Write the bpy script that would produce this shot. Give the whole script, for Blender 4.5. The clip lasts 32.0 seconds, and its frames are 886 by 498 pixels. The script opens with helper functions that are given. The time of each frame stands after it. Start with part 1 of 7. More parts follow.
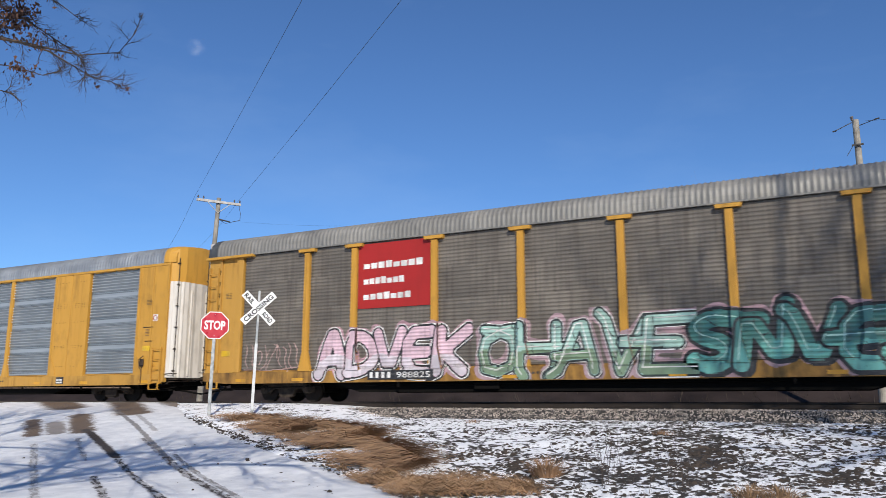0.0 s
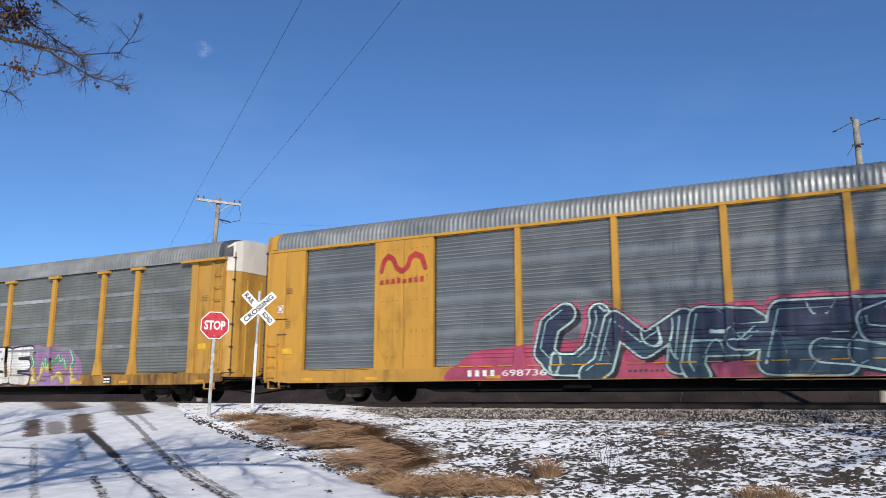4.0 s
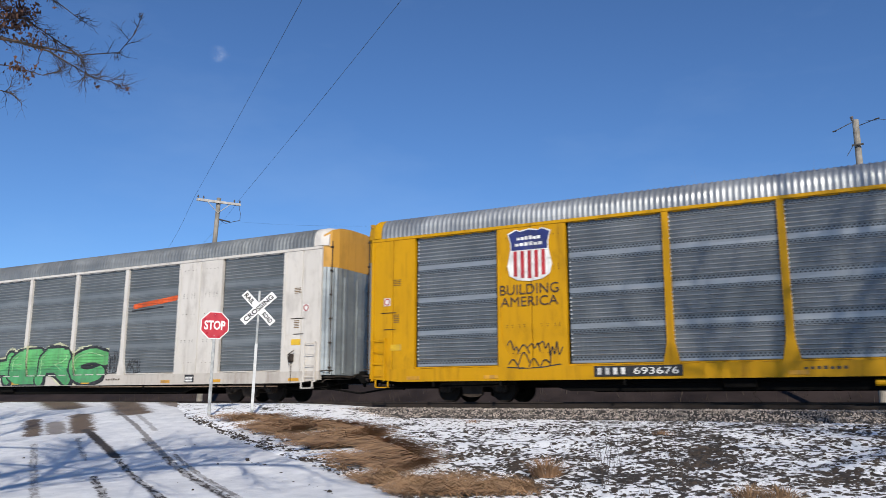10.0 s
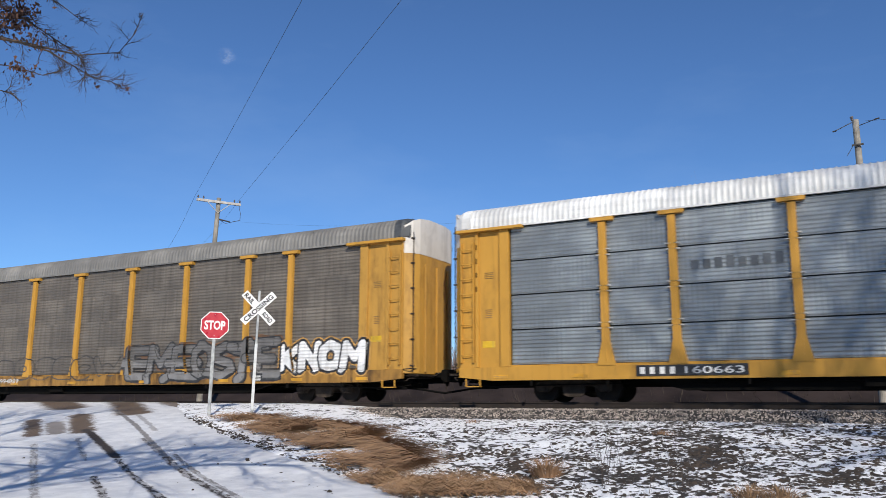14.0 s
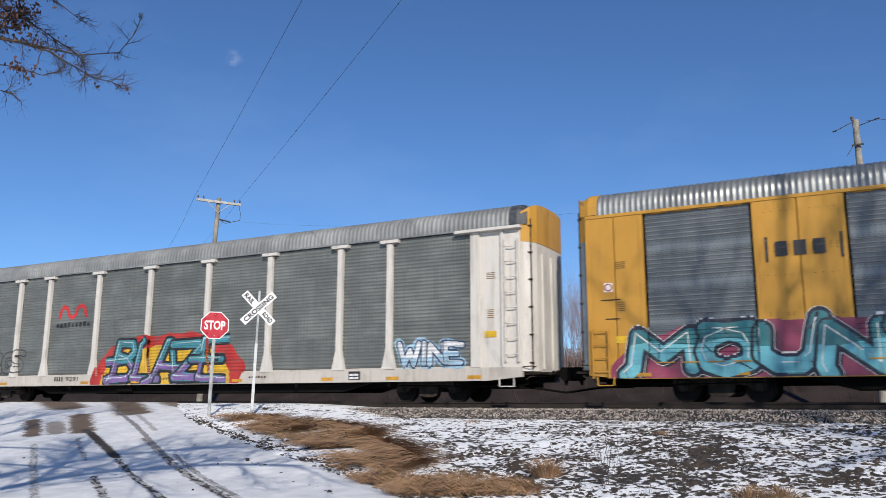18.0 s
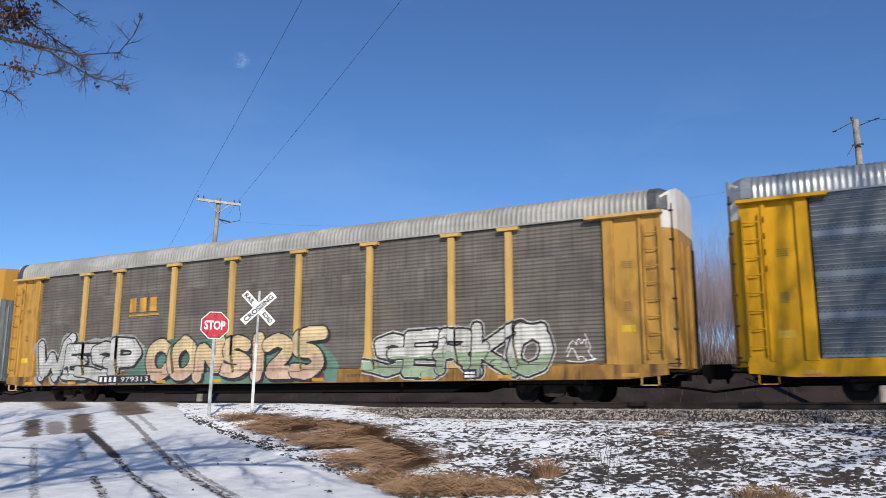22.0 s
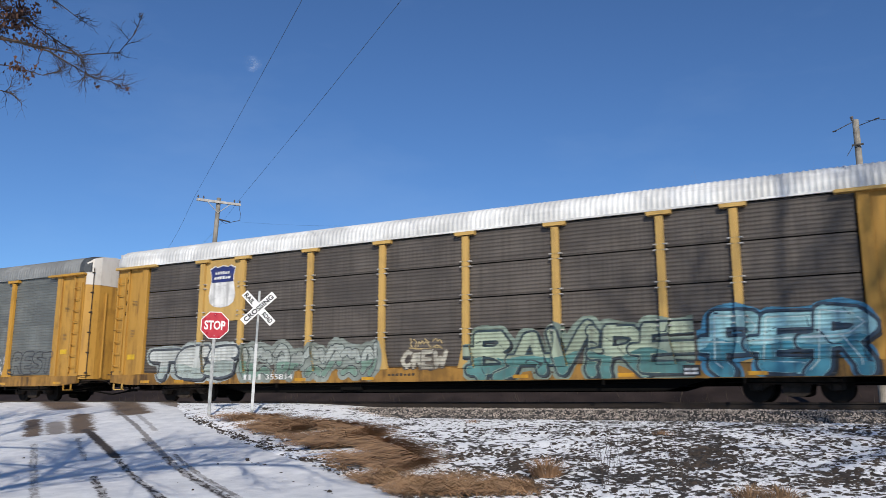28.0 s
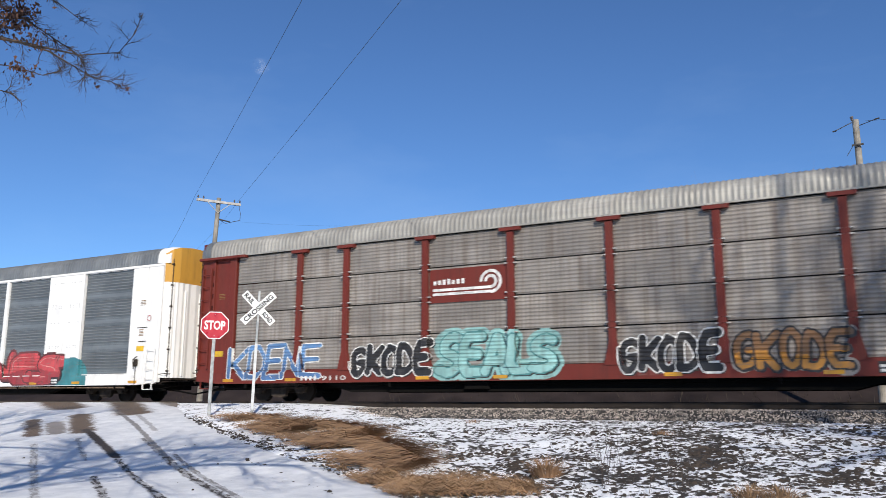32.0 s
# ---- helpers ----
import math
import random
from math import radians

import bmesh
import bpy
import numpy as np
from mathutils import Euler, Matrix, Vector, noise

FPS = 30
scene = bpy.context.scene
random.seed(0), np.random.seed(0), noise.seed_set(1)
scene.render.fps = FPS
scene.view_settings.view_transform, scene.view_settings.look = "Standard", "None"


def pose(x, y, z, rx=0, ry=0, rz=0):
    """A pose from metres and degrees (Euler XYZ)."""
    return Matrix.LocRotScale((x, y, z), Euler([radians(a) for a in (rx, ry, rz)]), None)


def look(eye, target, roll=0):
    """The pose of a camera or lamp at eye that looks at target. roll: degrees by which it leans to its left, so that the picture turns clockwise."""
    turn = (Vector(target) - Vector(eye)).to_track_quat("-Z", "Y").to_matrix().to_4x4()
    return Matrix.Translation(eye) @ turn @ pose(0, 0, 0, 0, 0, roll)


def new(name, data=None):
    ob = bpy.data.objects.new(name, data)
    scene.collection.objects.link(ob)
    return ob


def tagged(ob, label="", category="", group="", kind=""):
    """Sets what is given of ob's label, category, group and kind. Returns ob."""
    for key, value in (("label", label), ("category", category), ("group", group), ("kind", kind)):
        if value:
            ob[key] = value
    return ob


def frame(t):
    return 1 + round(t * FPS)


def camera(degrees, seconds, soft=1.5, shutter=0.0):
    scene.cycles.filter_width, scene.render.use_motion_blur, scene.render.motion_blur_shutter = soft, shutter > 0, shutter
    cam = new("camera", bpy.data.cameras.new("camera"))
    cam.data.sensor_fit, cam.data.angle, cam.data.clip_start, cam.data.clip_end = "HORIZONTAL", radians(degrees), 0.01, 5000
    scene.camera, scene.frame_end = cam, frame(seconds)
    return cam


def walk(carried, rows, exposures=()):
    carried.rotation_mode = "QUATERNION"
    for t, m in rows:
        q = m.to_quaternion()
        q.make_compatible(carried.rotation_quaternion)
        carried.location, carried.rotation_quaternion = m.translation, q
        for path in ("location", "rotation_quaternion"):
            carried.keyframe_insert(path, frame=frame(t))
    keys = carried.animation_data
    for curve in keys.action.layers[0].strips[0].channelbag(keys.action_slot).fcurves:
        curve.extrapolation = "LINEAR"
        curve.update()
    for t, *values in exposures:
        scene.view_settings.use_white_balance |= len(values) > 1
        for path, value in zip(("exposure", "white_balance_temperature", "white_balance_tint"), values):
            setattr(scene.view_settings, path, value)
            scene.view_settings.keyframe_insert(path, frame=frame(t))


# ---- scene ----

# camera: on a tripod beside the lane, at the height of the rail heads
cam = camera(58.05, 32.0, soft=0.6, shutter=0.12)
EYE = Vector((0.0, -22.768, 0.018))
YAW, PITCH = radians(28.169), radians(10.793)
AHEAD = Vector((-math.sin(YAW) * math.cos(PITCH), math.cos(YAW) * math.cos(PITCH), math.sin(PITCH)))
VIEW = look(EYE, EYE + AHEAD * 10, 0.07)
walk(cam, [(0.0, VIEW), (32.0, VIEW)], exposures=[(0.0, 0.0), (8.0, 0.0), (10.0, -0.08), (11.0, -0.18), (12.0, -0.2), (12.6, -0.15), (13.0, -0.1), (14.0, -0.06), (16.0, -0.03), (18.0, -0.07), (20.0, -0.03), (21.0, 0.0), (24.0, -0.03), (26.0, -0.05), (27.5, -0.2), (28.5, -0.22), (29.0, -0.17), (30.0, 0.0), (32.0, 0.03)])

# ---- light ----
SUN_DIR = Vector((0.52, -0.70, 0.50)).normalized()      # towards the sun
world = bpy.data.worlds.new("sky")
scene.world = world
world.use_nodes = True
wn = world.node_tree
sky = wn.nodes.new("ShaderNodeTexSky")
sky.sky_type = "NISHITA"
sky.sun_disc = False
sky.sun_elevation = math.asin(SUN_DIR.z)
sky.sun_rotation = math.atan2(SUN_DIR.x, SUN_DIR.y)
sky.altitude, sky.air_density, sky.dust_density, sky.ozone_density = 1200, 1.0, 0.1, 6.0
wn.nodes["Background"].inputs[1].default_value = 0.112
way = wn.nodes.new("ShaderNodeTexCoord")
stretch = wn.nodes.new("ShaderNodeMapping")
stretch.inputs["Scale"].default_value = (1.2, 1.2, 3.6)
stretch.inputs["Rotation"].default_value = (0.2, 0.5, 0.3)
wisps = wn.nodes.new("ShaderNodeTexNoise")
wisps.inputs["Scale"].default_value, wisps.inputs["Detail"].default_value, wisps.inputs["Roughness"].default_value = 1.6, 6.0, 0.6
thin = wn.nodes.new("ShaderNodeMapRange")
for i, v in zip((1, 2, 3, 4), (0.50, 0.85, 0.0, 0.12)):
    thin.inputs[i].default_value = v
veil = wn.nodes.new("ShaderNodeMix")
veil.data_type = "RGBA"
veil.inputs[7].default_value = (6.5, 7.2, 8.2, 1.0)
wn.links.new(way.outputs["Generated"], stretch.inputs["Vector"])
wn.links.new(stretch.outputs[0], wisps.inputs["Vector"])
wn.links.new(wisps.outputs["Fac"], thin.inputs[0])
wn.links.new(thin.outputs[0], veil.inputs[0])
wn.links.new(sky.outputs[0], veil.inputs[6])
clear = wn.nodes.new("ShaderNodeMix")
clear.data_type, clear.blend_type = "RGBA", "MULTIPLY"
clear.inputs[0].default_value = 1.0
clear.inputs[7].default_value = (0.825, 0.972, 1.112, 1.0)
wn.links.new(veil.outputs[2], clear.inputs[6])
wn.links.new(clear.outputs[2], wn.nodes["Background"].inputs[0])
sun = new("sun", bpy.data.lights.new("sun", "SUN"))
sun.data.energy, sun.data.angle, sun.data.color = 4.8, radians(0.53), (1.0, 0.93, 0.82)
sun.matrix_world = look(SUN_DIR * 200, (0, 0, 0))


# ---- materials ----
class Nodes:
    """Short hand for a node material with one Principled shader."""

    def __init__(self, name):
        self.mat = bpy.data.materials.new(name)
        self.mat.use_nodes = True
        self.tree = self.mat.node_tree
        self.bsdf = self.tree.nodes["Principled BSDF"]
        self.coord = self.tree.nodes.new("ShaderNodeTexCoord").outputs["Object"]

    def node(self, kind, **props):
        n = self.tree.nodes.new(kind)
        for k, v in props.items():
            setattr_safe(n, k, v)
        return n

    def link(self, a, b):
        self.tree.links.new(a, b)

    def shifted(self, amount=37.0):
        """Object coordinates moved by a chance amount for each object."""
        info = self.node("ShaderNodeObjectInfo")
        mul = self.node("ShaderNodeMath", operation="MULTIPLY")
        self.link(info.outputs["Random"], mul.inputs[0])
        mul.inputs[1].default_value = amount
        add = self.node("ShaderNodeVectorMath", operation="ADD")
        self.link(self.coord, add.inputs[0])
        self.link(mul.outputs[0], add.inputs[1])
        return add.outputs[0]

    def scaled(self, vec, s):
        n = self.node("ShaderNodeVectorMath", operation="MULTIPLY")
        self.link(vec, n.inputs[0])
        n.inputs[1].default_value = s
        return n.outputs[0]

    def noise(self, vec, scale, detail=4.0, rough=0.55, dist=0.0):
        n = self.node("ShaderNodeTexNoise")
        self.link(vec, n.inputs["Vector"])
        n.inputs["Scale"].default_value, n.inputs["Detail"].default_value = scale, detail
        n.inputs["Roughness"].default_value, n.inputs["Distortion"].default_value = rough, dist
        return n.outputs["Fac"]

    def ramp(self, fac, lo, hi, a=0.0, b=1.0):
        n = self.node("ShaderNodeMapRange")
        n.interpolation_type = "SMOOTHSTEP"
        self.link(fac, n.inputs[0])
        for i, v in zip((1, 2, 3, 4), (lo, hi, a, b)):
            n.inputs[i].default_value = v
        return n.outputs[0]

    def mix(self, fac, a, b, mode="MIX"):
        n = self.node("ShaderNodeMix")
        n.data_type, n.blend_type = "RGBA", mode
        for sock, v in ((n.inputs[0], fac), (n.inputs[6], a), (n.inputs[7], b)):
            if isinstance(v, bpy.types.NodeSocket):
                self.link(v, sock)
            elif isinstance(v, (int, float)):
                sock.default_value = v
            else:
                sock.default_value = (*v, 1.0)
        return n.outputs[2]

    def calc(self, op, a, b=0.0):
        n = self.node("ShaderNodeMath", operation=op)
        for sock, v in zip(n.inputs, (a, b)):
            if isinstance(v, bpy.types.NodeSocket):
                self.link(v, sock)
            else:
                sock.default_value = v
        return n.outputs[0]

    def bump(self, height, strength, distance):
        n = self.node("ShaderNodeBump")
        n.inputs["Strength"].default_value, n.inputs["Distance"].default_value = strength, distance
        self.link(height, n.inputs["Height"])
        self.link(n.outputs[0], self.bsdf.inputs["Normal"])

    def done(self, color, rough=0.6, metal=0.0):
        for sock, v in ((self.bsdf.inputs["Base Color"], color), (self.bsdf.inputs["Roughness"], rough), (self.bsdf.inputs["Metallic"], metal)):
            if isinstance(v, bpy.types.NodeSocket):
                self.link(v, sock)
            elif isinstance(v, (int, float)):
                sock.default_value = v
            else:
                sock.default_value = (*v, 1.0)
        return self.mat


def setattr_safe(n, k, v):
    if k == "operation":
        n.operation = v


def painted(name, base, dirt=(0.09, 0.07, 0.05), amount=0.5, rust=0.25, rough=0.5):
    """Weathered paint on steel: large stains, runs down the sheet, rust specks, small dents."""
    heavy = max(0.0, amount - 0.55) * 0.3
    k = Nodes(name)
    k.bsdf.inputs["Specular IOR Level"].default_value = 0.25
    v = k.shifted()
    big = k.noise(v, 0.45, 5)
    runs = k.noise(k.scaled(v, (5.0, 5.0, 0.35)), 1.0, 5, 0.6)
    speck = k.noise(v, 14.0, 3, 0.7)
    tone = k.mix(k.ramp(big, 0.3, 0.75, 0.0, 0.35), base, tuple(c * 0.72 for c in base))
    stain = k.noise(k.scaled(v, (1.6, 1.6, 0.9)), 1.0, 6, 0.65)
    tone = k.mix(k.calc("MULTIPLY", k.ramp(stain, 0.50 - heavy * 0.6, 0.68 - heavy * 0.6), amount * 0.9), tone, tuple(c * 0.45 + d * 0.35 for c, d in zip(base, dirt)))
    washed = k.ramp(k.noise(k.scaled(v, (1.3, 1.3, 0.8)), 1.0, 5, 0.65), 0.38, 0.60)
    dirty = k.mix(k.calc("MULTIPLY", k.calc("MULTIPLY", k.ramp(runs, 0.46 - heavy, 0.76 - heavy), washed), amount), tone, dirt)
    rusty = k.mix(k.calc("MULTIPLY", k.ramp(speck, 0.66, 0.76), rust), dirty, (0.16, 0.06, 0.025))
    k.bump(k.noise(v, 3.0, 2), 0.12, 0.03)
    return k.done(rusty, k.ramp(runs, 0.3, 0.8, rough - 0.1, rough + 0.2))


def sheet_metal(name, base, dirt, amount=0.5, metal=0.35, rough=0.5, holes=False, sheen=0.46, band=0.85):
    """Side screens of galvanised or weathered steel: cloudy zinc, runs of dirt, faint plaid of the drilled rows."""
    k = Nodes(name)
    v = k.shifted()
    cloud = k.noise(v, 0.8, 5, 0.6)
    runs = k.noise(k.scaled(v, (7.0, 7.0, 0.22)), 1.0, 4, 0.6)
    bands = k.noise(k.scaled(v, (0.25, 1.0, 3.2)), 1.0, 4, 0.6)
    grain = k.noise(v, 40.0, 2)
    tone = k.mix(k.ramp(cloud, 0.35, 0.7), tuple(c * 0.78 for c in base), tuple(min(1, c * 1.15) for c in base))
    tone = k.mix(k.calc("MULTIPLY", k.ramp(bands, 0.45, 0.65), 0.45), tone, tuple(c * 0.62 for c in base))
    tone = k.mix(k.calc("MULTIPLY", k.ramp(runs, 0.42, 0.72), amount), tone, dirt)
    tone = k.mix(k.calc("MULTIPLY", k.ramp(grain, 0.5, 0.8), 0.15), tone, dirt)
    # faint plaid: creases across the ribs and rows of dots
    pos = k.node("ShaderNodeSeparateXYZ")
    k.link(k.coord, pos.inputs[0])
    crease = k.calc("ABSOLUTE", k.calc("SUBTRACT", k.calc("FRACT", k.calc("MULTIPLY", pos.outputs[0], 7.6)), 0.5))
    crease = k.calc("MULTIPLY", k.ramp(crease, 0.37, 0.48), k.ramp(k.noise(v, 1.1, 3), 0.45, 0.62))
    tone = k.mix(k.calc("MULTIPLY", crease, 0.6), tone, tuple(c * 0.5 for c in base))
    if holes:
        sep = k.node("ShaderNodeSeparateXYZ")
        k.link(k.coord, sep.inputs[0])
        row = k.calc("FRACT", k.calc("MULTIPLY", sep.outputs[2], 17.0))
        stag = k.calc("MULTIPLY", k.calc("FLOOR", k.calc("MULTIPLY", sep.outputs[2], 17.0)), 0.5)
        col = k.calc("FRACT", k.calc("ADD", k.calc("MULTIPLY", sep.outputs[0], 9.0), stag))
        dr, dc = k.calc("SUBTRACT", row, 0.5), k.calc("SUBTRACT", col, 0.5)
        rad = k.calc("ADD", k.calc("MULTIPLY", dr, dr), k.calc("MULTIPLY", dc, dc))
        hole = k.ramp(rad, 0.085, 0.13, 1.0, 0.0)
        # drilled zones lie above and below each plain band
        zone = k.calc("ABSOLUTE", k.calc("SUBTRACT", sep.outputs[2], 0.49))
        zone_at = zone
        # rib crests coloured lighter, a painted highlight as if they caught the sun
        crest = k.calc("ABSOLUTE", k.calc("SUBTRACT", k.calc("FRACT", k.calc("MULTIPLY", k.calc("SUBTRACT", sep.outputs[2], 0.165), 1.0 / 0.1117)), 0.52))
        crest_sheen = k.calc("MULTIPLY", k.ramp(crest, 0.10, 0.24, 1.0, 0.0), k.ramp(zone, 0.29, 0.30, 1.0, 0.0))
        # flat hems coloured lighter, for the sun and sky they would reflect
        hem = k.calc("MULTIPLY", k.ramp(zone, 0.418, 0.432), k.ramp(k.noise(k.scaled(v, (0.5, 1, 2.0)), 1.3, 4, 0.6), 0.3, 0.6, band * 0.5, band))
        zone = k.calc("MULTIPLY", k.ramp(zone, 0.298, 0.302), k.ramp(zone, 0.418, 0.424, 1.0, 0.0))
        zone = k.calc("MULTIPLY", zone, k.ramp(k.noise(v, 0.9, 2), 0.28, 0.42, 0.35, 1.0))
        tone = k.mix(hem, tone, (sheen * 0.80, sheen * 0.85, sheen * 0.89))
        # rib zone darkened in the colour, for the shade between its folds
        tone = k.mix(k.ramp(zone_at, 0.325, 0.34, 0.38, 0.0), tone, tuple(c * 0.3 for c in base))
        tone = k.mix(k.calc("MULTIPLY", crest_sheen, k.ramp(k.noise(v, 1.4, 3), 0.3, 0.6, 0.30, 0.65)), tone, (sheen * 0.9, sheen * 0.93, sheen * 0.96))
        tone = k.mix(k.calc("MULTIPLY", k.calc("MULTIPLY", hole, zone), min(0.85, band * 1.2)), tone, (0.015, 0.015, 0.018))
    k.bump(grain, 0.08, 0.004)
    return k.done(tone, k.ramp(cloud, 0.3, 0.75, rough - 0.1, rough + 0.15), metal)


def plain(name, base, rough=0.6, metal=0.0, scale=6.0, vary=0.3, shine=0.5):
    k = Nodes(name)
    k.bsdf.inputs["Specular IOR Level"].default_value = shine
    v = k.shifted()
    n1, n2 = k.noise(v, scale, 5), k.noise(v, scale * 9, 3)
    tone = k.mix(k.ramp(n1, 0.35, 0.7), tuple(c * (1 - vary) for c in base), tuple(min(1, c * (1 + vary * 0.5)) for c in base))
    tone = k.mix(k.calc("MULTIPLY", k.ramp(n2, 0.5, 0.8), 0.25), tone, tuple(c * 0.6 for c in base))
    k.bump(n2, 0.15, 0.01)
    return k.done(tone, k.ramp(n1, 0.3, 0.7, max(0.05, rough - 0.1), min(1, rough + 0.1)), metal)


YELLOW = painted("yellow_paint", (0.50, 0.262, 0.044), dirt=(0.11, 0.065, 0.03), amount=0.45, rust=0.35)
YELLOW_BRIGHT = painted("bright_yellow_paint", (0.53, 0.27, 0.0012), dirt=(0.10, 0.045, 0.008), amount=0.45, rust=0.2)
YELLOW_PALE = painted("faded_yellow_paint", (0.54, 0.345, 0.11), amount=0.35, rust=0.2)
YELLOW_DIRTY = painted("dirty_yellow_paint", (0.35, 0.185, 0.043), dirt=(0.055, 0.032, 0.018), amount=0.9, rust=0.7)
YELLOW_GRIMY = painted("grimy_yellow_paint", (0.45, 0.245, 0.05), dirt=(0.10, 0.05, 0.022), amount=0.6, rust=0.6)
WHITE_CLEAN = painted("clean_white_paint", (0.80, 0.79, 0.76), dirt=(0.3, 0.26, 0.22), amount=0.2, rust=0.15)
WHITE_DIRTY = painted("dirty_white_paint", (0.50, 0.46, 0.41), dirt=(0.16, 0.11, 0.075), amount=0.55, rust=0.6)
ORANGE = painted("faded_orange_paint", (0.50, 0.26, 0.045), amount=0.25, rust=0.2)
WHITE = painted("white_paint", (0.60, 0.565, 0.515), dirt=(0.19, 0.15, 0.12), amount=0.42, rust=0.35)
CREAM = painted("cream_roof_paint", (0.66, 0.63, 0.50), dirt=(0.3, 0.28, 0.22), amount=0.3, rust=0.05)
MAROON = painted("oxide_red_paint", (0.15, 0.028, 0.02), dirt=(0.05, 0.03, 0.025), amount=0.45, rust=0.2)
RUSTED = painted("rusted_red_paint", (0.22, 0.06, 0.03), dirt=(0.30, 0.10, 0.04), amount=0.7, rust=0.6)
BOARD_RED = painted("red_board_paint", (0.34, 0.022, 0.02), dirt=(0.12, 0.03, 0.025), amount=0.25, rust=0.05)
GALV = sheet_metal("galvanised_screen", (0.178, 0.20, 0.215), (0.10, 0.11, 0.12), 0.2, 0.45, 0.38, holes=True, sheen=0.42)
GALV_LIGHT = sheet_metal("bright_galvanised_screen", (0.285, 0.315, 0.33), (0.17, 0.19, 0.2), 0.2, 0.4, 0.40, holes=True, sheen=0.52, band=0.6)
GALV_DARK = sheet_metal("dark_galvanised_screen", (0.15, 0.17, 0.187), (0.085, 0.095, 0.105), 0.2, 0.4, 0.42, holes=True, sheen=0.36, band=0.5)
GALV_PALE = sheet_metal("pale_galvanised_screen", (0.31, 0.34, 0.35), (0.2, 0.21, 0.23), 0.22, 0.5, 0.40)
GREY_SCREEN = sheet_metal("weathered_grey_screen", (0.168, 0.18, 0.169), (0.11, 0.105, 0.092), 0.35, 0.2, 0.5)
SLATE_SCREEN = sheet_metal("slate_grey_screen", (0.172, 0.192, 0.20), (0.12, 0.13, 0.135), 0.28, 0.25, 0.45, holes=True, sheen=0.30, band=0.3)
BROWN_SCREEN = sheet_metal("grimy_brown_screen", (0.155, 0.136, 0.114), (0.06, 0.048, 0.038), 0.55, 0.1, 0.6)
UMBER_SCREEN = sheet_metal("dark_umber_screen", (0.105, 0.09, 0.078), (0.05, 0.042, 0.035), 0.5, 0.1, 0.6)
RUST_SCREEN = sheet_metal("rust_stained_screen", (0.30, 0.275, 0.245), (0.12, 0.075, 0.05), 0.55, 0.2, 0.55)
ROOF_GREY = sheet_metal("grey_steel_roof", (0.27, 0.28, 0.275), (0.13, 0.125, 0.115), 0.35, 0.40, 0.40)
ROOF_SOFT = sheet_metal("light_grey_roof", (0.27, 0.275, 0.265), (0.15, 0.145, 0.13), 0.4, 0.15, 0.45)
ROOF_DULL = sheet_metal("dull_grey_roof", (0.235, 0.225, 0.205), (0.13, 0.12, 0.10), 0.4, 0.1, 0.5)
ROOF_TAN = sheet_metal("tan_weathered_roof", (0.36, 0.345, 0.31), (0.2, 0.18, 0.15), 0.35, 0.1, 0.5)
ROOF_GALV = sheet_metal("galvanised_roof", (0.34, 0.355, 0.365), (0.18, 0.18, 0.185), 0.3, 0.45, 0.38)
ROOF_WHITE = sheet_metal("white_roof", (0.72, 0.72, 0.70), (0.35, 0.34, 0.32), 0.25, 0.0, 0.5)
HOOD = plain("dark_roof_hood", (0.06, 0.065, 0.07), 0.6)
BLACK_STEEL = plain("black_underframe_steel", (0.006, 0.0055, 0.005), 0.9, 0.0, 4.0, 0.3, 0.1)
TRUCK_STEEL = plain("grimy_truck_steel", (0.05, 0.038, 0.03), 0.8, 0.0, 5.0, 0.5, 0.2)
WHEEL_STEEL = plain("rusty_wheel_steel", (0.02, 0.0155, 0.013), 0.8, 0.0, 5.0, 0.4, 0.2)


# ---- mesh tools ----
def part(name, bm, material, parent=None, label=""):
    """Links a bmesh (or a mesh that is shared) as one object under a thing or a part."""
    if isinstance(bm, bmesh.types.BMesh):
        me = bpy.data.meshes.new(name)
        bm.to_mesh(me)
        bm.free()
        me.materials.append(None)
    else:
        me = bm
    ob = new(name, me)
    if len(ob.material_slots) == 1 and material is not None:
        ob.material_slots[0].link = "OBJECT"
        ob.material_slots[0].material = material
    ob.parent = parent
    if label:
        ob["label"] = label
    return ob


def quads(verts, faces, name="sheet"):
    me = bpy.data.meshes.new(name)
    me.from_pydata([tuple(v) for v in verts], [], [tuple(f) for f in faces])
    me.validate()
    me.update()
    me.materials.append(None)
    return me


def box(bm, x0, x1, y0, y1, z0, z1, bevel=0.0):
    m = Matrix.Translation(((x0 + x1) / 2, (y0 + y1) / 2, (z0 + z1) / 2)) @ Matrix.Diagonal((x1 - x0, y1 - y0, z1 - z0, 1))
    vs = bmesh.ops.create_cube(bm, size=1.0, matrix=m)["verts"]
    if bevel:
        es = {e for v in vs for e in v.link_edges}
        bmesh.ops.bevel(bm, geom=list(es), offset=bevel, segments=1, affect="EDGES")
    return bm


def rod(bm, a, b, r, r2=None, n=8, caps=True):
    a, b = Vector(a), Vector(b)
    d = b - a
    m = Matrix.Translation((a + b) / 2) @ d.to_track_quat("Z", "Y").to_matrix().to_4x4()
    bmesh.ops.create_cone(bm, cap_ends=caps, segments=n, radius1=r, radius2=r if r2 is None else r2, depth=d.length, matrix=m)
    return bm


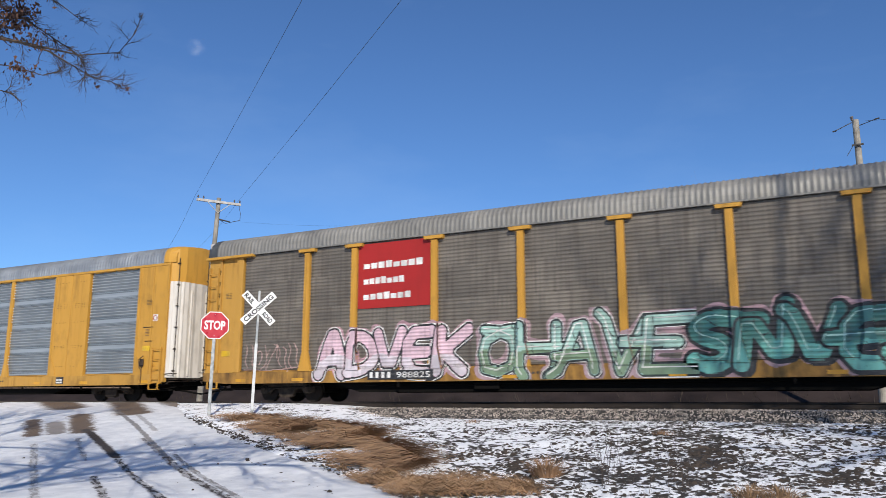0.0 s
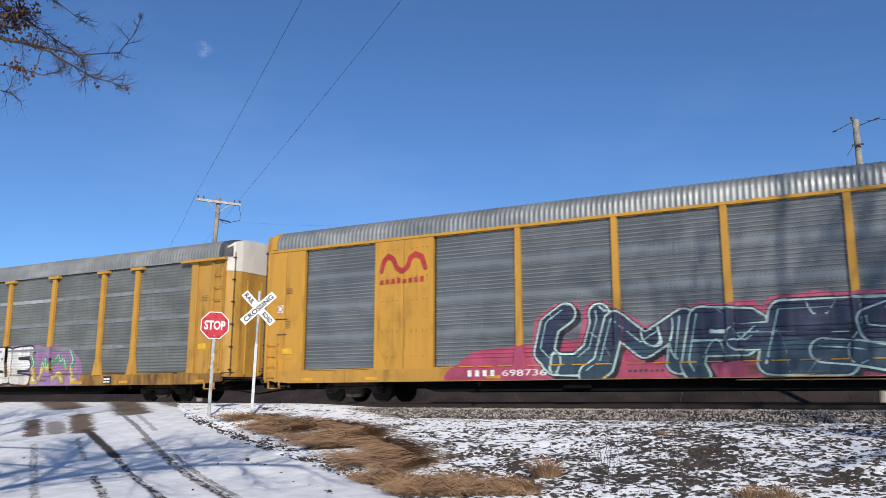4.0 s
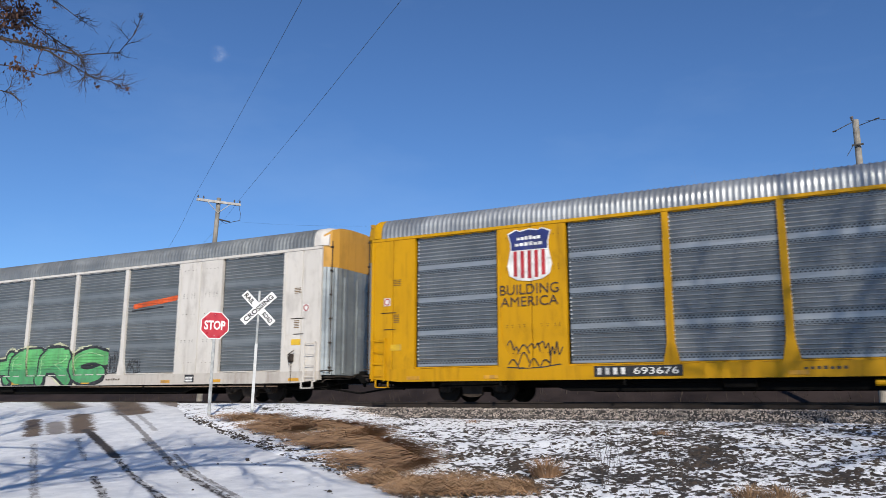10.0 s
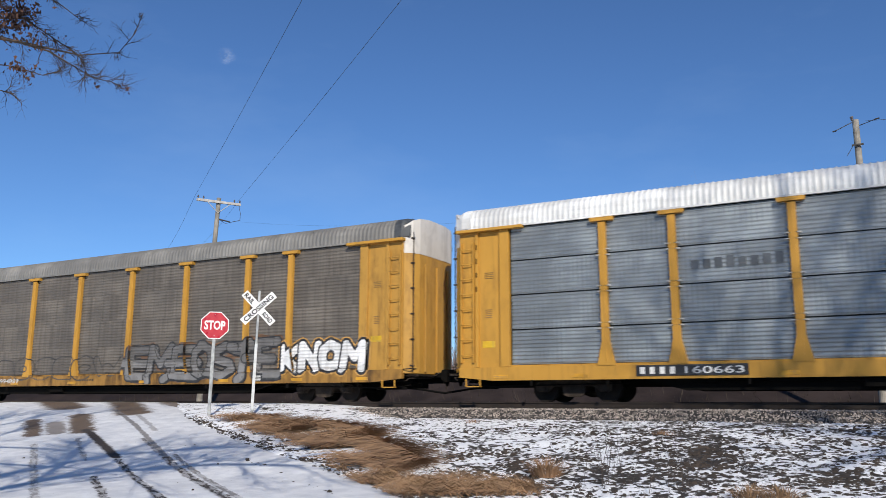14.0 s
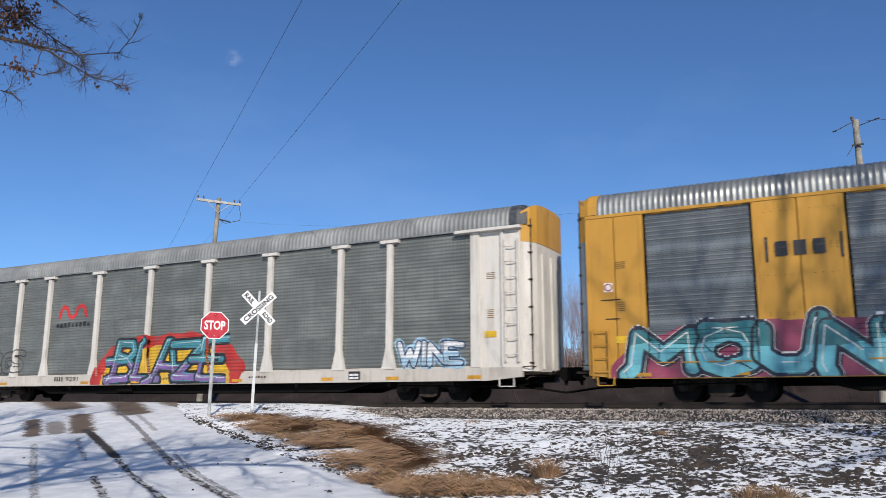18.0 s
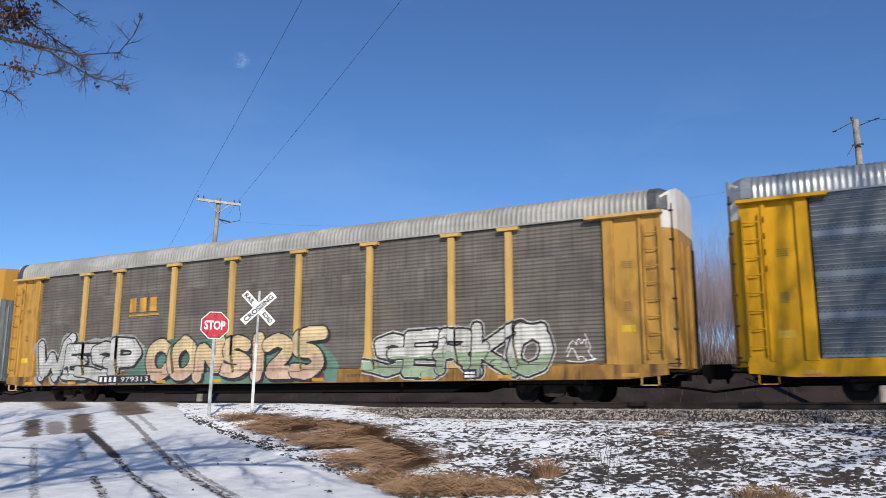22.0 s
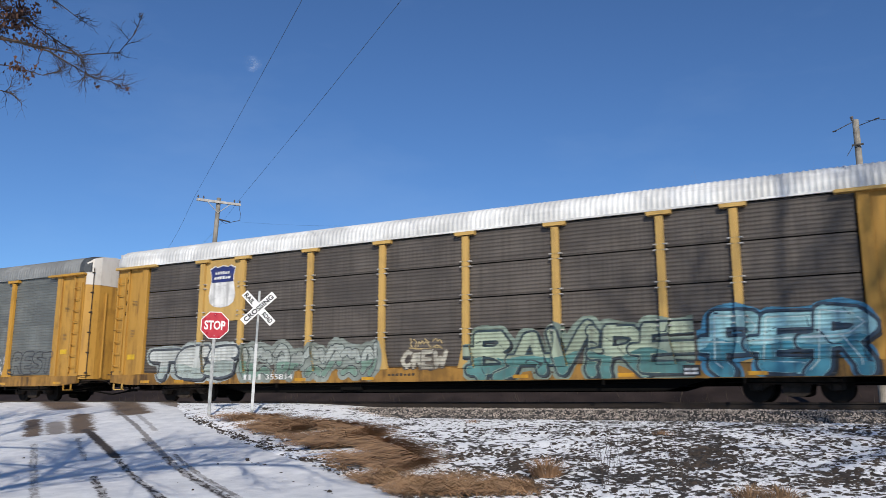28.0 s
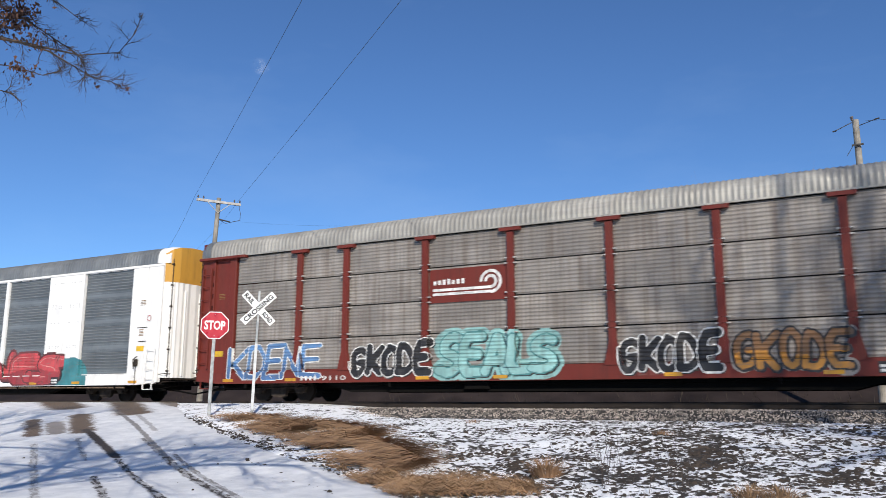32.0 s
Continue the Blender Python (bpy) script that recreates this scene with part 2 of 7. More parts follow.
def prism(bm, outline, y0, y1):
    """A plate: an outline in x and z, given a thickness along y."""
    a = [bm.verts.new((x, y0, z)) for x, z in outline]
    b = [bm.verts.new((x, y1, z)) for x, z in outline]
    n = len(outline)
    bm.faces.new(a)
    bm.faces.new(b[::-1])
    for i in range(n):
        bm.faces.new((a[i], b[i], b[(i + 1) % n], a[(i + 1) % n]))
    bmesh.ops.recalc_face_normals(bm, faces=bm.faces)
    return bm


def smooth(ob):
    for p in ob.data.polygons:
        p.use_smooth = True
    return ob


MESHES = {}


def shared(key, make):
    """One mesh for all alike pieces."""
    if key not in MESHES:
        got = make()
        if isinstance(got, bmesh.types.BMesh):
            me = bpy.data.meshes.new(str(key[0]))
            got.to_mesh(me)
            got.free()
            me.materials.append(None)
            got = me
        MESHES[key] = got
    return MESHES[key]


# ---- the lie of the land ----
NEAR_LANE = ((-40, -1.6), (-23, -1.58), (-16, -1.42), (-12, -1.12), (-9, -0.78), (-6, -0.38), (-4, -0.2), (-2.4, -0.07), (-1.2, -0.06), (1.2, -0.06), (2.6, -0.1), (8, -0.5), (40, -0.6))
OPEN_LAND = ((-40, -1.6), (-23, -1.58), (-16, -1.5), (-12, -1.3), (-9, -0.98), (-6, -0.62), (-4, -0.47), (-3.4, -0.43), (-2.2, -0.26), (2.2, -0.26), (3.4, -0.43), (5, -0.5), (40, -0.6))


def ground_z(x, y):
    a = np.interp(y, [p[0] for p in NEAR_LANE], [p[1] for p in NEAR_LANE])
    b = np.interp(y, [p[0] for p in OPEN_LAND], [p[1] for p in OPEN_LAND])
    t = np.clip((np.asarray(x) + 17.5) / 6, 0, 1)
    t = t * t * (3 - 2 * t)
    t = np.maximum(t, np.clip((-34 - np.asarray(x)) / 6, 0, 1))
    return a * (1 - t) + b * t


# ---- ground, lane and track ----
def snow_ground(name, patch=0.5, grass=(0.032, 0.026, 0.022), straw=(0.075, 0.056, 0.042)):
    """Thin snow on rough grass: the grass shows through in many small patches, more of it to the east."""
    k = Nodes(name)
    sep = k.node("ShaderNodeSeparateXYZ")
    k.link(k.coord, sep.inputs[0])
    fine, mid, big = k.noise(k.coord, 7.0, 4, 0.6, 0.2), k.noise(k.coord, 1.3, 3, 0.6), k.noise(k.coord, 0.35, 3)
    east = k.ramp(sep.outputs[0], -10.5, -2.0, 0.0, 0.046)
    score = k.calc("ADD", k.calc("ADD", k.calc("MULTIPLY", fine, 0.66), k.calc("MULTIPLY", mid, 0.32)), k.calc("ADD", k.calc("MULTIPLY", big, 0.15), east))
    bare = k.ramp(score, patch + 0.085, patch + 0.135)
    grain = k.noise(k.coord, 60.0, 3)
    snow = k.mix(k.ramp(grain, 0.3, 0.7), (0.81, 0.82, 0.84), (0.90, 0.90, 0.91))
    turf = k.mix(k.ramp(k.noise(k.coord, 9.0, 4), 0.4, 0.65), grass, straw)
    turf = k.mix(k.ramp(grain, 0.35, 0.6), tuple(c * 0.5 for c in grass), turf)
    k.bump(k.calc("ADD", k.calc("MULTIPLY", fine, -0.6), k.calc("MULTIPLY", grain, 0.15)), 0.7, 0.12)
    return k.done(k.mix(bare, snow, turf), 0.85)


def lane_snow(name):
    """Packed, slightly dirty snow on the lane; wheel tracks worn through it, mud near the crossing."""
    k = Nodes(name)
    sep = k.node("ShaderNodeSeparateXYZ")
    k.link(k.coord, sep.inputs[0])
    edge_noise = k.calc("SUBTRACT", k.noise(k.coord, 4.5, 6, 0.72), 0.5)

    def strip(px, py, qx, qy, wide, ragged, strength):
        """A stretch of bare ground from one place to another, with ragged edges."""
        d = Vector((qx - px, qy - py))
        L = d.length
        d.normalize()
        ax, ay = k.calc("SUBTRACT", sep.outputs[0], px), k.calc("SUBTRACT", sep.outputs[1], py)
        along = k.calc("ADD", k.calc("MULTIPLY", ax, d.x), k.calc("MULTIPLY", ay, d.y))
        off = k.calc("ABSOLUTE", k.calc("SUBTRACT", k.calc("MULTIPLY", ax, d.y), k.calc("MULTIPLY", ay, d.x)))
        over = k.calc("MAXIMUM", k.calc("SUBTRACT", k.calc("ABSOLUTE", k.calc("SUBTRACT", along, L / 2)), L / 2), 0.0)
        far = k.calc("ADD", k.calc("ADD", off, over), k.calc("MULTIPLY", edge_noise, ragged))
        return k.calc("MULTIPLY", k.ramp(far, wide * 0.65, wide * 1.4, 1.0, 0.0), strength)

    def most(masks):
        out = masks[0]
        for m in masks[1:]:
            out = k.calc("MAXIMUM", out, m)
        return out

    # wheel tracks: solid where wet, broken further on
    solid = most([strip(*r) for r in ((-18.0, -8.6, -13.8, -11.1, 0.10, 0.18, 1.0), (-21.4, -4.9, -12.4, -10.95, 0.06, 0.2, 0.7), (-19.4, -5.8, -15.8, -8.3, 0.06, 0.3, 0.45))])
    chewed = most([strip(*r) for r in ((-13.8, -11.1, -9.2, -14.1, 0.06, 0.25, 1.0), (-12.9, -10.65, -7.9, -14.0, 0.075, 0.22, 1.0), (-12.95, -10.36, -8.0, -13.75, 0.05, 0.16, 0.7), (-12.4, -12.75, -9.3, -14.95, 0.06, 0.3, 1.0), (-17.0, -10.7, -10.8, -15.0, 0.06, 0.35, 0.6), (-16.7, -9.8, -14.1, -11.6, 0.05, 0.35, 0.6), (-15.2, -9.2, -12.6, -10.85, 0.05, 0.2, 0.8))])
    along = k.node("ShaderNodeMapping")
    along.inputs["Rotation"].default_value = (0.0, 0.0, radians(33))
    k.link(k.coord, along.inputs["Vector"])
    broken = k.ramp(k.noise(k.scaled(along.outputs[0], (0.28, 1.0, 1.0)), 12.0, 4, 0.65), 0.44, 0.56)
    rut = k.calc("MAXIMUM", solid, k.calc("MULTIPLY", chewed, k.calc("ADD", k.calc("MULTIPLY", broken, 0.55), 0.45)))
    # bare brown earth near the rails
    worn = most([strip(*r) for r in ((-21.9, -7.35, -18.5, -9.7, 0.21, 0.7, 0.95), (-21.2, -6.3, -17.6, -9.0, 0.30, 0.8, 0.95), (-20.4, -7.7, -18.2, -9.25, 0.24, 0.6, 0.75), (-24.6, -1.9, -19.3, -5.9, 0.5, 0.9, 0.95), (-29.5, -1.2, -23.8, -4.7, 0.6, 0.9, 0.95), (-22.5, -1.6, -20.0, -3.4, 0.45, 0.9, 0.85))])
    mud = worn
    specks = k.ramp(k.noise(k.coord, 7.0, 4, 0.7), 0.68, 0.73)
    dark = k.calc("MAXIMUM", k.calc("MAXIMUM", rut, mud), k.calc("MULTIPLY", specks, 0.7))
    grain, soft, wide_soft = k.noise(k.coord, 45.0, 3), k.noise(k.coord, 2.4, 5, 0.6), k.noise(k.coord, 0.5, 3)
    snow = k.mix(k.ramp(soft, 0.3, 0.7), (0.62, 0.63, 0.65), (0.83, 0.83, 0.83))
    snow = k.mix(k.ramp(wide_soft, 0.35, 0.7, 0.0, 0.3), snow, (0.55, 0.56, 0.58))
    earth = k.mix(k.ramp(grain, 0.4, 0.6), (0.04, 0.024, 0.013), (0.15, 0.088, 0.042))
    k.bump(k.calc("ADD", k.calc("MULTIPLY", soft, 0.6), k.calc("SUBTRACT", k.calc("MULTIPLY", grain, 0.2), k.calc("MULTIPLY", rut, 0.5))), 0.6, 0.10)
    earth = k.mix(k.calc("MULTIPLY", rut, 0.8), earth, (0.028, 0.025, 0.024))
    return k.done(k.mix(dark, snow, earth), 0.8)


SNOW = snow_ground("patchy_snow", 0.506)
LANE = lane_snow("rutted_lane_snow")
FIELD = plain("brown_winter_field", (0.037, 0.0275, 0.025), 0.95, 0.0, 0.6, 0.35, 0.1)
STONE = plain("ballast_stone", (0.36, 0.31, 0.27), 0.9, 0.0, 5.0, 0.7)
# bed nearly black: shade of the gaps between stones put into its colour
SHADED_BED = plain("ballast_bed", (0.042, 0.037, 0.034), 0.95, 0.0, 20.0, 0.5)
RAIL_RUST = plain("rusty_rail_web", (0.03, 0.022, 0.018), 0.8, 0.2, 6.0, 0.4)
RAIL_TOP = plain("polished_rail_head", (0.42, 0.42, 0.42), 0.25, 0.95, 6.0, 0.1)
TIE_WOOD = plain("creosoted_tie_wood", (0.028, 0.022, 0.018), 0.9, 0.0, 6.0, 0.4)
PLANK = plain("crossing_timber", (0.10, 0.08, 0.06), 0.85, 0.0, 4.0, 0.4)

LANE_EAST = ((-24.5, 3.0), (-22.6, -1.0), (-19.8, -3.74), (-16.3, -6.6), (-14.0, -7.8), (-11.4, -9.2), (-9.3, -10.4), (-7.55, -11.5), (-5.9, -12.6), (-2.5, -16.0), (1.0, -24.0), (2.5, -40.0))
LANE_WEST = ((-34.5, 3.0), (-32.6, -1.0), (-29.8, -4.0), (-26.6, -7.2), (-24.0, -9.2), (-21.0, -11.4), (-18.6, -13.2), (-16.2, -15.0), (-14.0, -17.0), (-10.0, -20.5), (-6.5, -26.0), (-5.0, -40.0))


def lumps(x, y):
    p = Vector((x, y, 0))
    return (0.05 * noise.noise(p * 0.9) + 0.035 * noise.noise(p * 2.7) + 0.02 * noise.noise(p * 6.5)) * min(1.0, max(0.0, (-3.2 - y) / 1.5))


def build_ground():
    xs = np.unique(np.concatenate([np.linspace(-1800, -60, 24), np.linspace(-60, -30, 40), np.linspace(-30, 6, 250), np.linspace(6, 60, 30), np.linspace(60, 1800, 24)]))
    ys = np.unique(np.concatenate([np.linspace(-1500, -40, 16), np.linspace(-40, -16, 30), np.linspace(-16, -3, 110), np.linspace(-3, 40, 40), np.linspace(40, 1800, 24)]))
    gx, gy = np.meshgrid(xs, ys)
    gz = ground_z(gx, gy)
    lump = np.zeros_like(gz)
    for j in range(len(ys)):
        for i in range(len(xs)):
            if -40 < xs[i] < 10 and -30 < ys[j] < -3.2:
                lump[j, i] = lumps(xs[i], ys[j])
    gz = gz + lump
    # the lane's bed is kept clear under the lane
    nx, ny = len(xs), len(ys)
    verts = np.stack([gx.ravel(), gy.ravel(), gz.ravel()], 1)
    east = np.interp(-gy.ravel(), [-p[1] for p in LANE_EAST], [p[0] for p in LANE_EAST])
    west = np.interp(-gy.ravel(), [-p[1] for p in LANE_WEST], [p[0] for p in LANE_WEST])
    inside = (verts[:, 0] > west + 0.2) & (verts[:, 0] < east - 0.15) & (verts[:, 1] < 3) & (verts[:, 1] > -40)
    verts[inside, 2] = ground_z(verts[inside, 0], verts[inside, 1]) - 0.07
    faces = [(j * nx + i, j * nx + i + 1, (j + 1) * nx + i + 1, (j + 1) * nx + i) for j in range(ny - 1) for i in range(nx - 1)]
    ob = part("ground", quads(verts.tolist(), faces, "ground"), SNOW)
    smooth(ob)
    tagged(ob, "patchy thin snow over rough dead grass", "ground", kind="structure")

    rows, cols = 150, 40
    vs, uvs = [], []
    for r in range(rows + 1):
        v = r / rows
        y = 2.9 + (-39 - 2.9) * v ** 1.25
        a = np.interp(-y, [-p[1] for p in LANE_WEST], [p[0] for p in LANE_WEST])
        b = np.interp(-y, [-p[1] for p in LANE_EAST], [p[0] for p in LANE_EAST])
        b += 0.18 * noise.noise(Vector((0, y * 1.3, 5))) + 0.07 * noise.noise(Vector((3, y * 5, 5)))
        for c in range(cols + 1):
            u = c / cols
            x = a + (b - a) * u
            edge = min(u, 1 - u) * (b - a)
            z = float(ground_z(x, y)) + 0.025 * min(1, edge / 0.5) + 0.02 * noise.noise(Vector((x * 0.6, y * 0.6, 2))) - 0.02 * max(0, 1 - edge / 0.25)
            if abs(y) < 1.9:
                z = min(z, -0.02)
            vs.append((x, y, z))
            uvs.append((u, max(0.0, (-1.0 - y) / 14.0)))
    fs = [(r * (cols + 1) + c, r * (cols + 1) + c + 1, (r + 1) * (cols + 1) + c + 1, (r + 1) * (cols + 1) + c) for r in range(rows) for c in range(cols)]
    me = quads(vs, [f[::-1] for f in fs], "road")
    layer = me.uv_layers.new(name="lane")
    for lp in me.loops:
        layer.data[lp.index].uv = uvs[lp.vertex_index]
    road = smooth(part("road", me, LANE))
    tagged(road, "snow-packed lane with dark muddy wheel ruts", "road", kind="structure")


build_ground()


def build_track():
    x0, x1 = -560.0, 560.0
    # ballast bed with sloping shoulders
    prof = ((-3.9, -0.52), (-3.3, -0.40), (-2.3, -0.215), (-1.9, -0.20), (1.9, -0.20), (2.3, -0.215), (3.3, -0.40), (3.9, -0.52))
    stations = [x0, -80] + [i * 1.0 for i in range(-36, -23)] + [-22.9] + [-22.0 + i for i in range(0, 31)] + [60, x1]
    vs, fs = [], []
    n = len(prof)
    for x in stations:
        for y, z in prof:
            low = 0.16 if -33.5 < x < -22.5 else 0.0
            vs.append((x, y, z - low + (0.02 * noise.noise(Vector((x, y, 0))))))
    for i in range(len(stations) - 1):
        for j in range(n - 1):
            fs.append((i * n + j, (i + 1) * n + j, (i + 1) * n + j + 1, i * n + j + 1))
    bed = part("ballast_bed", quads(vs, fs, "bed"), SHADED_BED)
    tagged(bed, "crushed stone bed under the railway track, darkened for shaded gaps", "ballast", kind="structure")
    # loose stones of the near shoulder
    rng = np.random.RandomState(5)
    icos = []
    for s in range(5):
        bm = bmesh.new()
        bmesh.ops.create_icosphere(bm, subdivisions=1, radius=1.0)
        vv = np.array([v.co[:] for v in bm.verts])
        icos.append((vv * (1 + rng.uniform(-0.35, 0.25, (len(vv), 1))), [[v.index for v in f.verts] for f in bm.faces]))
        bm.free()
    V, F = [], []
    count = 0
    def put(x, y, z, r):
        vv, ff = icos[rng.randint(5)]
        q = Euler(rng.uniform(0, 6.28, 3)).to_matrix()
        w = (vv * np.array([r * rng.uniform(0.8, 1.4), r, r * 0.75])) @ np.array(q)
        base = len(V) * 0 + sum_len[0]
        V.append(w + (x, y, z))
        F.extend([[i + base for i in f] for f in ff])
        sum_len[0] += len(vv)
    sum_len = [0]
    for _ in range(13000):
        x = rng.uniform(-23.0, 3.5)
        y = -1.15 - 2.9 * rng.uniform(0, 1) ** 0.8
        z = np.interp(y, [p[0] for p in prof], [p[1] for p in prof])
        if y < -3.3 and rng.uniform() < 0.45:
            continue
        put(x, y, z + 0.005, rng.uniform(0.014, 0.035))
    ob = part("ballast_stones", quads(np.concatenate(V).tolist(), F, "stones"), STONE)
    tagged(ob, "loose grey-brown crushed stones along the track", "ballast", kind="stuff")
    # rails
    outline = ((-0.07, -0.172), (0.07, -0.172), (0.07, -0.158), (0.012, -0.14), (0.010, -0.05), (0.036, -0.04), (0.036, -0.006), (0.026, 0.0), (-0.026, 0.0), (-0.036, -0.006), (-0.036, -0.04), (-0.010, -0.05), (-0.012, -0.14), (-0.07, -0.158))
    for side in (-0.75, 0.75):
        vs = [(x, side + a, z) for x in (x0, x1) for a, z in outline]
        n = len(outline)
        fs = [(i, (i + 1) % n, n + (i + 1) % n, n + i) for i in range(n)] + [tuple(range(n))[::-1], tuple(range(n, 2 * n))]
        me = quads(vs, fs, "rail")
        me.materials.append(None)
        rail = new("rail", me)
        tagged(rail, "rusty steel rail with a polished head", "rail", "rails of the track", "structure")
        for slot, m in zip(rail.material_slots, (RAIL_RUST, RAIL_TOP)):
            slot.link, slot.material = "OBJECT", m
        me.polygons[7].material_index = 1
    # ties
    def tie():
        return box(bmesh.new(), -0.115, 0.115, -1.3, 1.3, -0.34, -0.175, 0.012)
    me = shared(("tie",), tie)
    holder = tagged(new("track_ties"), "dark creosoted wooden ties under the rails", "railway ties", kind="structure")
    x = -44.0
    while x < 12:
        t = part("tie", me, TIE_WOOD, holder)
        t.location = (x, rng.uniform(-0.03, 0.03), rng.uniform(-0.012, 0.004))
        t.rotation_euler = (0, 0, rng.uniform(-0.02, 0.02))
        x += 0.5
    # timber crossing panels
    cross = tagged(new("grade_crossing"), "worn timber planks of the road crossing, streaked with snow", "grade crossing", kind="structure")
    for j, y in enumerate((-1.32, -1.06, -0.5, -0.25, 0.0, 0.25, 0.5, 1.06, 1.32)):
        for i in range(4):
            a = -32.6 + i * 2.45
            me = shared(("plank",), lambda: box(bmesh.new(), -1.21, 1.21, -0.115, 0.115, -0.17, 0.0, 0.01))
            p = part("plank", me, PLANK, cross)
            p.location = (a + 1.22, y, -0.012 - 0.006 * rng.rand())


build_track()


# ---- railway cars ----
HALF = 13.65            # half the length of a car's side
PITCH_CARS = 29.28      # from coupling to coupling
SILL0, SILL1, EAVE = 0.60, 0.98, 5.12
POSTS_A = (-9.2, -7.3, -4.34, -1.48, 1.48, 4.34, 7.3, 9.2)
BAYS_A = tuple(zip((-12.05,) + POSTS_A, POSTS_A + (12.05,)))
POSTS_B = (-4.33, -1.45, 1.45, 4.33)
BAYS_B = ((-12.05, -9.25), (-7.13, -4.33), (-4.33, -1.45), (-1.45, 1.45), (1.45, 4.33), (4.33, 7.13), (9.25, 12.05))
SHEETS_Z = (1.05, 2.06, 3.07, 4.08)     # foot of each of the four stacked screens
SHEET_H = 0.985
ROOF_PROFILE = ((-1.555, 5.12), (-1.553, 5.25), (-1.545, 5.37), (-1.52, 5.48), (-1.475, 5.58), (-1.40, 5.665), (-1.29, 5.735), (-1.12, 5.79), (-0.8, 5.845), (0, 5.88))


def roof_mesh(half):
    prof = list(ROOF_PROFILE) + [(-y, z) for y, z in ROOF_PROFILE[-2::-1]]
    nrm = []
    for i in range(len(prof)):
        a, b = prof[max(0, i - 1)], prof[min(len(prof) - 1, i + 1)]
        t = Vector((b[0] - a[0], b[1] - a[1])).normalized()
        nrm.append((-t.y, t.x))
    stations, x, step = [], -half, 0.156
    n = int(round(2 * half / step))
    step = 2 * half / n
    for i in range(n):
        for o, h in ((0.0, 0.0), (0.26, 0.001), (0.43, 0.022), (0.57, 0.022), (0.74, 0.001)):
            stations.append((x + (i + o) * step, h))
    stations.append((half, 0.0))
    vs = [(sx, y + nx * h, z + nz * h) for sx, h in stations for (y, z), (nx, nz) in zip(prof, nrm)]
    m = len(prof)
    fs = [(i * m + j, (i + 1) * m + j, (i + 1) * m + j + 1, i * m + j + 1) for i in range(len(stations) - 1) for j in range(m - 1)]
    me = quads(vs, [f[::-1] for f in fs], "roof")
    for p in me.polygons:
        p.use_smooth = True
    return me


def hood_mesh(sign, x0, x1, lift=0.02):
    """The closed piece of roof over a car's end."""
    prof = [(y * 1.004, z + lift) for y, z in ROOF_PROFILE] + [(-y * 1.004, z + lift) for y, z in ROOF_PROFILE[-2::-1]]
    m = len(prof)
    vs = [(sign * x0, y, z) for y, z in prof] + [(sign * (x0 + x1) / 2, y, z) for y, z in prof] + [(sign * x1, y * 0.93, 5.12 + (z - 5.12) * 0.86) for y, z in prof]
    fs = [(r * m + j, (r + 1) * m + j, (r + 1) * m + j + 1, r * m + j + 1) for r in range(2) for j in range(m - 1)]
    fs.append(tuple(range(2 * m, 3 * m)))
    fs.append(tuple(range(m)))
    return quads(vs, fs, "hood")


def screen_mesh(width, style):
    """One screen of folded steel: flat hems with ribs along it between them."""
    w = width / 2 - 0.012
    prof = [(0.0, -1.47)]
    if style == "B":
        lo, hi, n, amp = 0.165, 0.835, 6, 0.018
        fold = ((0.0, 0.0), (0.28, 0.0), (0.48, 1.0), (0.56, 1.0), (0.76, 0.0))
    else:
        lo, hi, n, amp = 0.0, SHEET_H, 9, 0.020
        fold = ((0.0, 0.0), (0.18, 0.1), (0.46, 1.0), (0.60, 1.0), (0.88, 0.1))
    p = (hi - lo) / n
    for i in range(n):
        prof += [(lo + (i + o) * p, -1.47 - amp * h) for o, h in fold]
    prof += [(hi, -1.47), (SHEET_H, -1.47)]
    vs = [(x, y, z) for x in (-w, w) for z, y in prof]
    m = len(prof)
    fs = [(j, m + j, m + j + 1, j + 1) for j in range(m - 1)]
    # folded edges give the sheet its depth
    vs += [(x, -1.44, z) for x in (-w, w) for z in (0.0, SHEET_H)]
    fs += [(0, 2 * m, 2 * m + 2, m), (m - 1, 2 * m - 1, 2 * m + 3, 2 * m + 1)]
    return quads(vs, fs, "screen")


def post_mesh(style):
    bm = bmesh.new()
    if style == "A":
        prism(bm, ((-0.25, SILL1), (0.25, SILL1), (0.105, 1.62), (0.10, 4.93), (-0.10, 4.93), (-0.105, 1.62)), -1.60, -1.49)
        prism(bm, ((-0.32, 4.95), (0.32, 4.95), (0.34, 5.05), (-0.34, 5.05)), -1.65, -1.49)
        box(bm, -0.03, 0.03, -1.612, -1.60, 1.1, 4.9)
    else:
        prism(bm, ((-0.22, SILL1 - 0.01), (0.22, SILL1 - 0.01), (0.10, 1.55), (0.085, 5.04), (-0.085, 5.04), (-0.10, 1.55)), -1.56, -1.44)
    return bm


def hook_mesh():
    """Bright rib ends of the screens beside a post."""
    bm = bmesh.new()
    for z in SHEETS_Z:
        for i in range(6):
            c = z + (0.165 + (i + 0.52) * 0.1117) * 1.0254
            box(bm, -0.014, 0.014, -1.515, -1.485, c - 0.024, c + 0.018)
    return bm


def rung_mesh(w):
    """One bowed rung on two feet."""
    bm = bmesh.new()
    pts = [(-w / 2, -1.53, 0.05), (-w / 2, -1.62, 0.0), (-w * 0.25, -1.635, -0.02), (w * 0.25, -1.635, -0.02), (w / 2, -1.62, 0.0), (w / 2, -1.53, 0.05)]
    for p, q in zip(pts, pts[1:]):
        rod(bm, p, q, 0.016, n=6)
    return bm


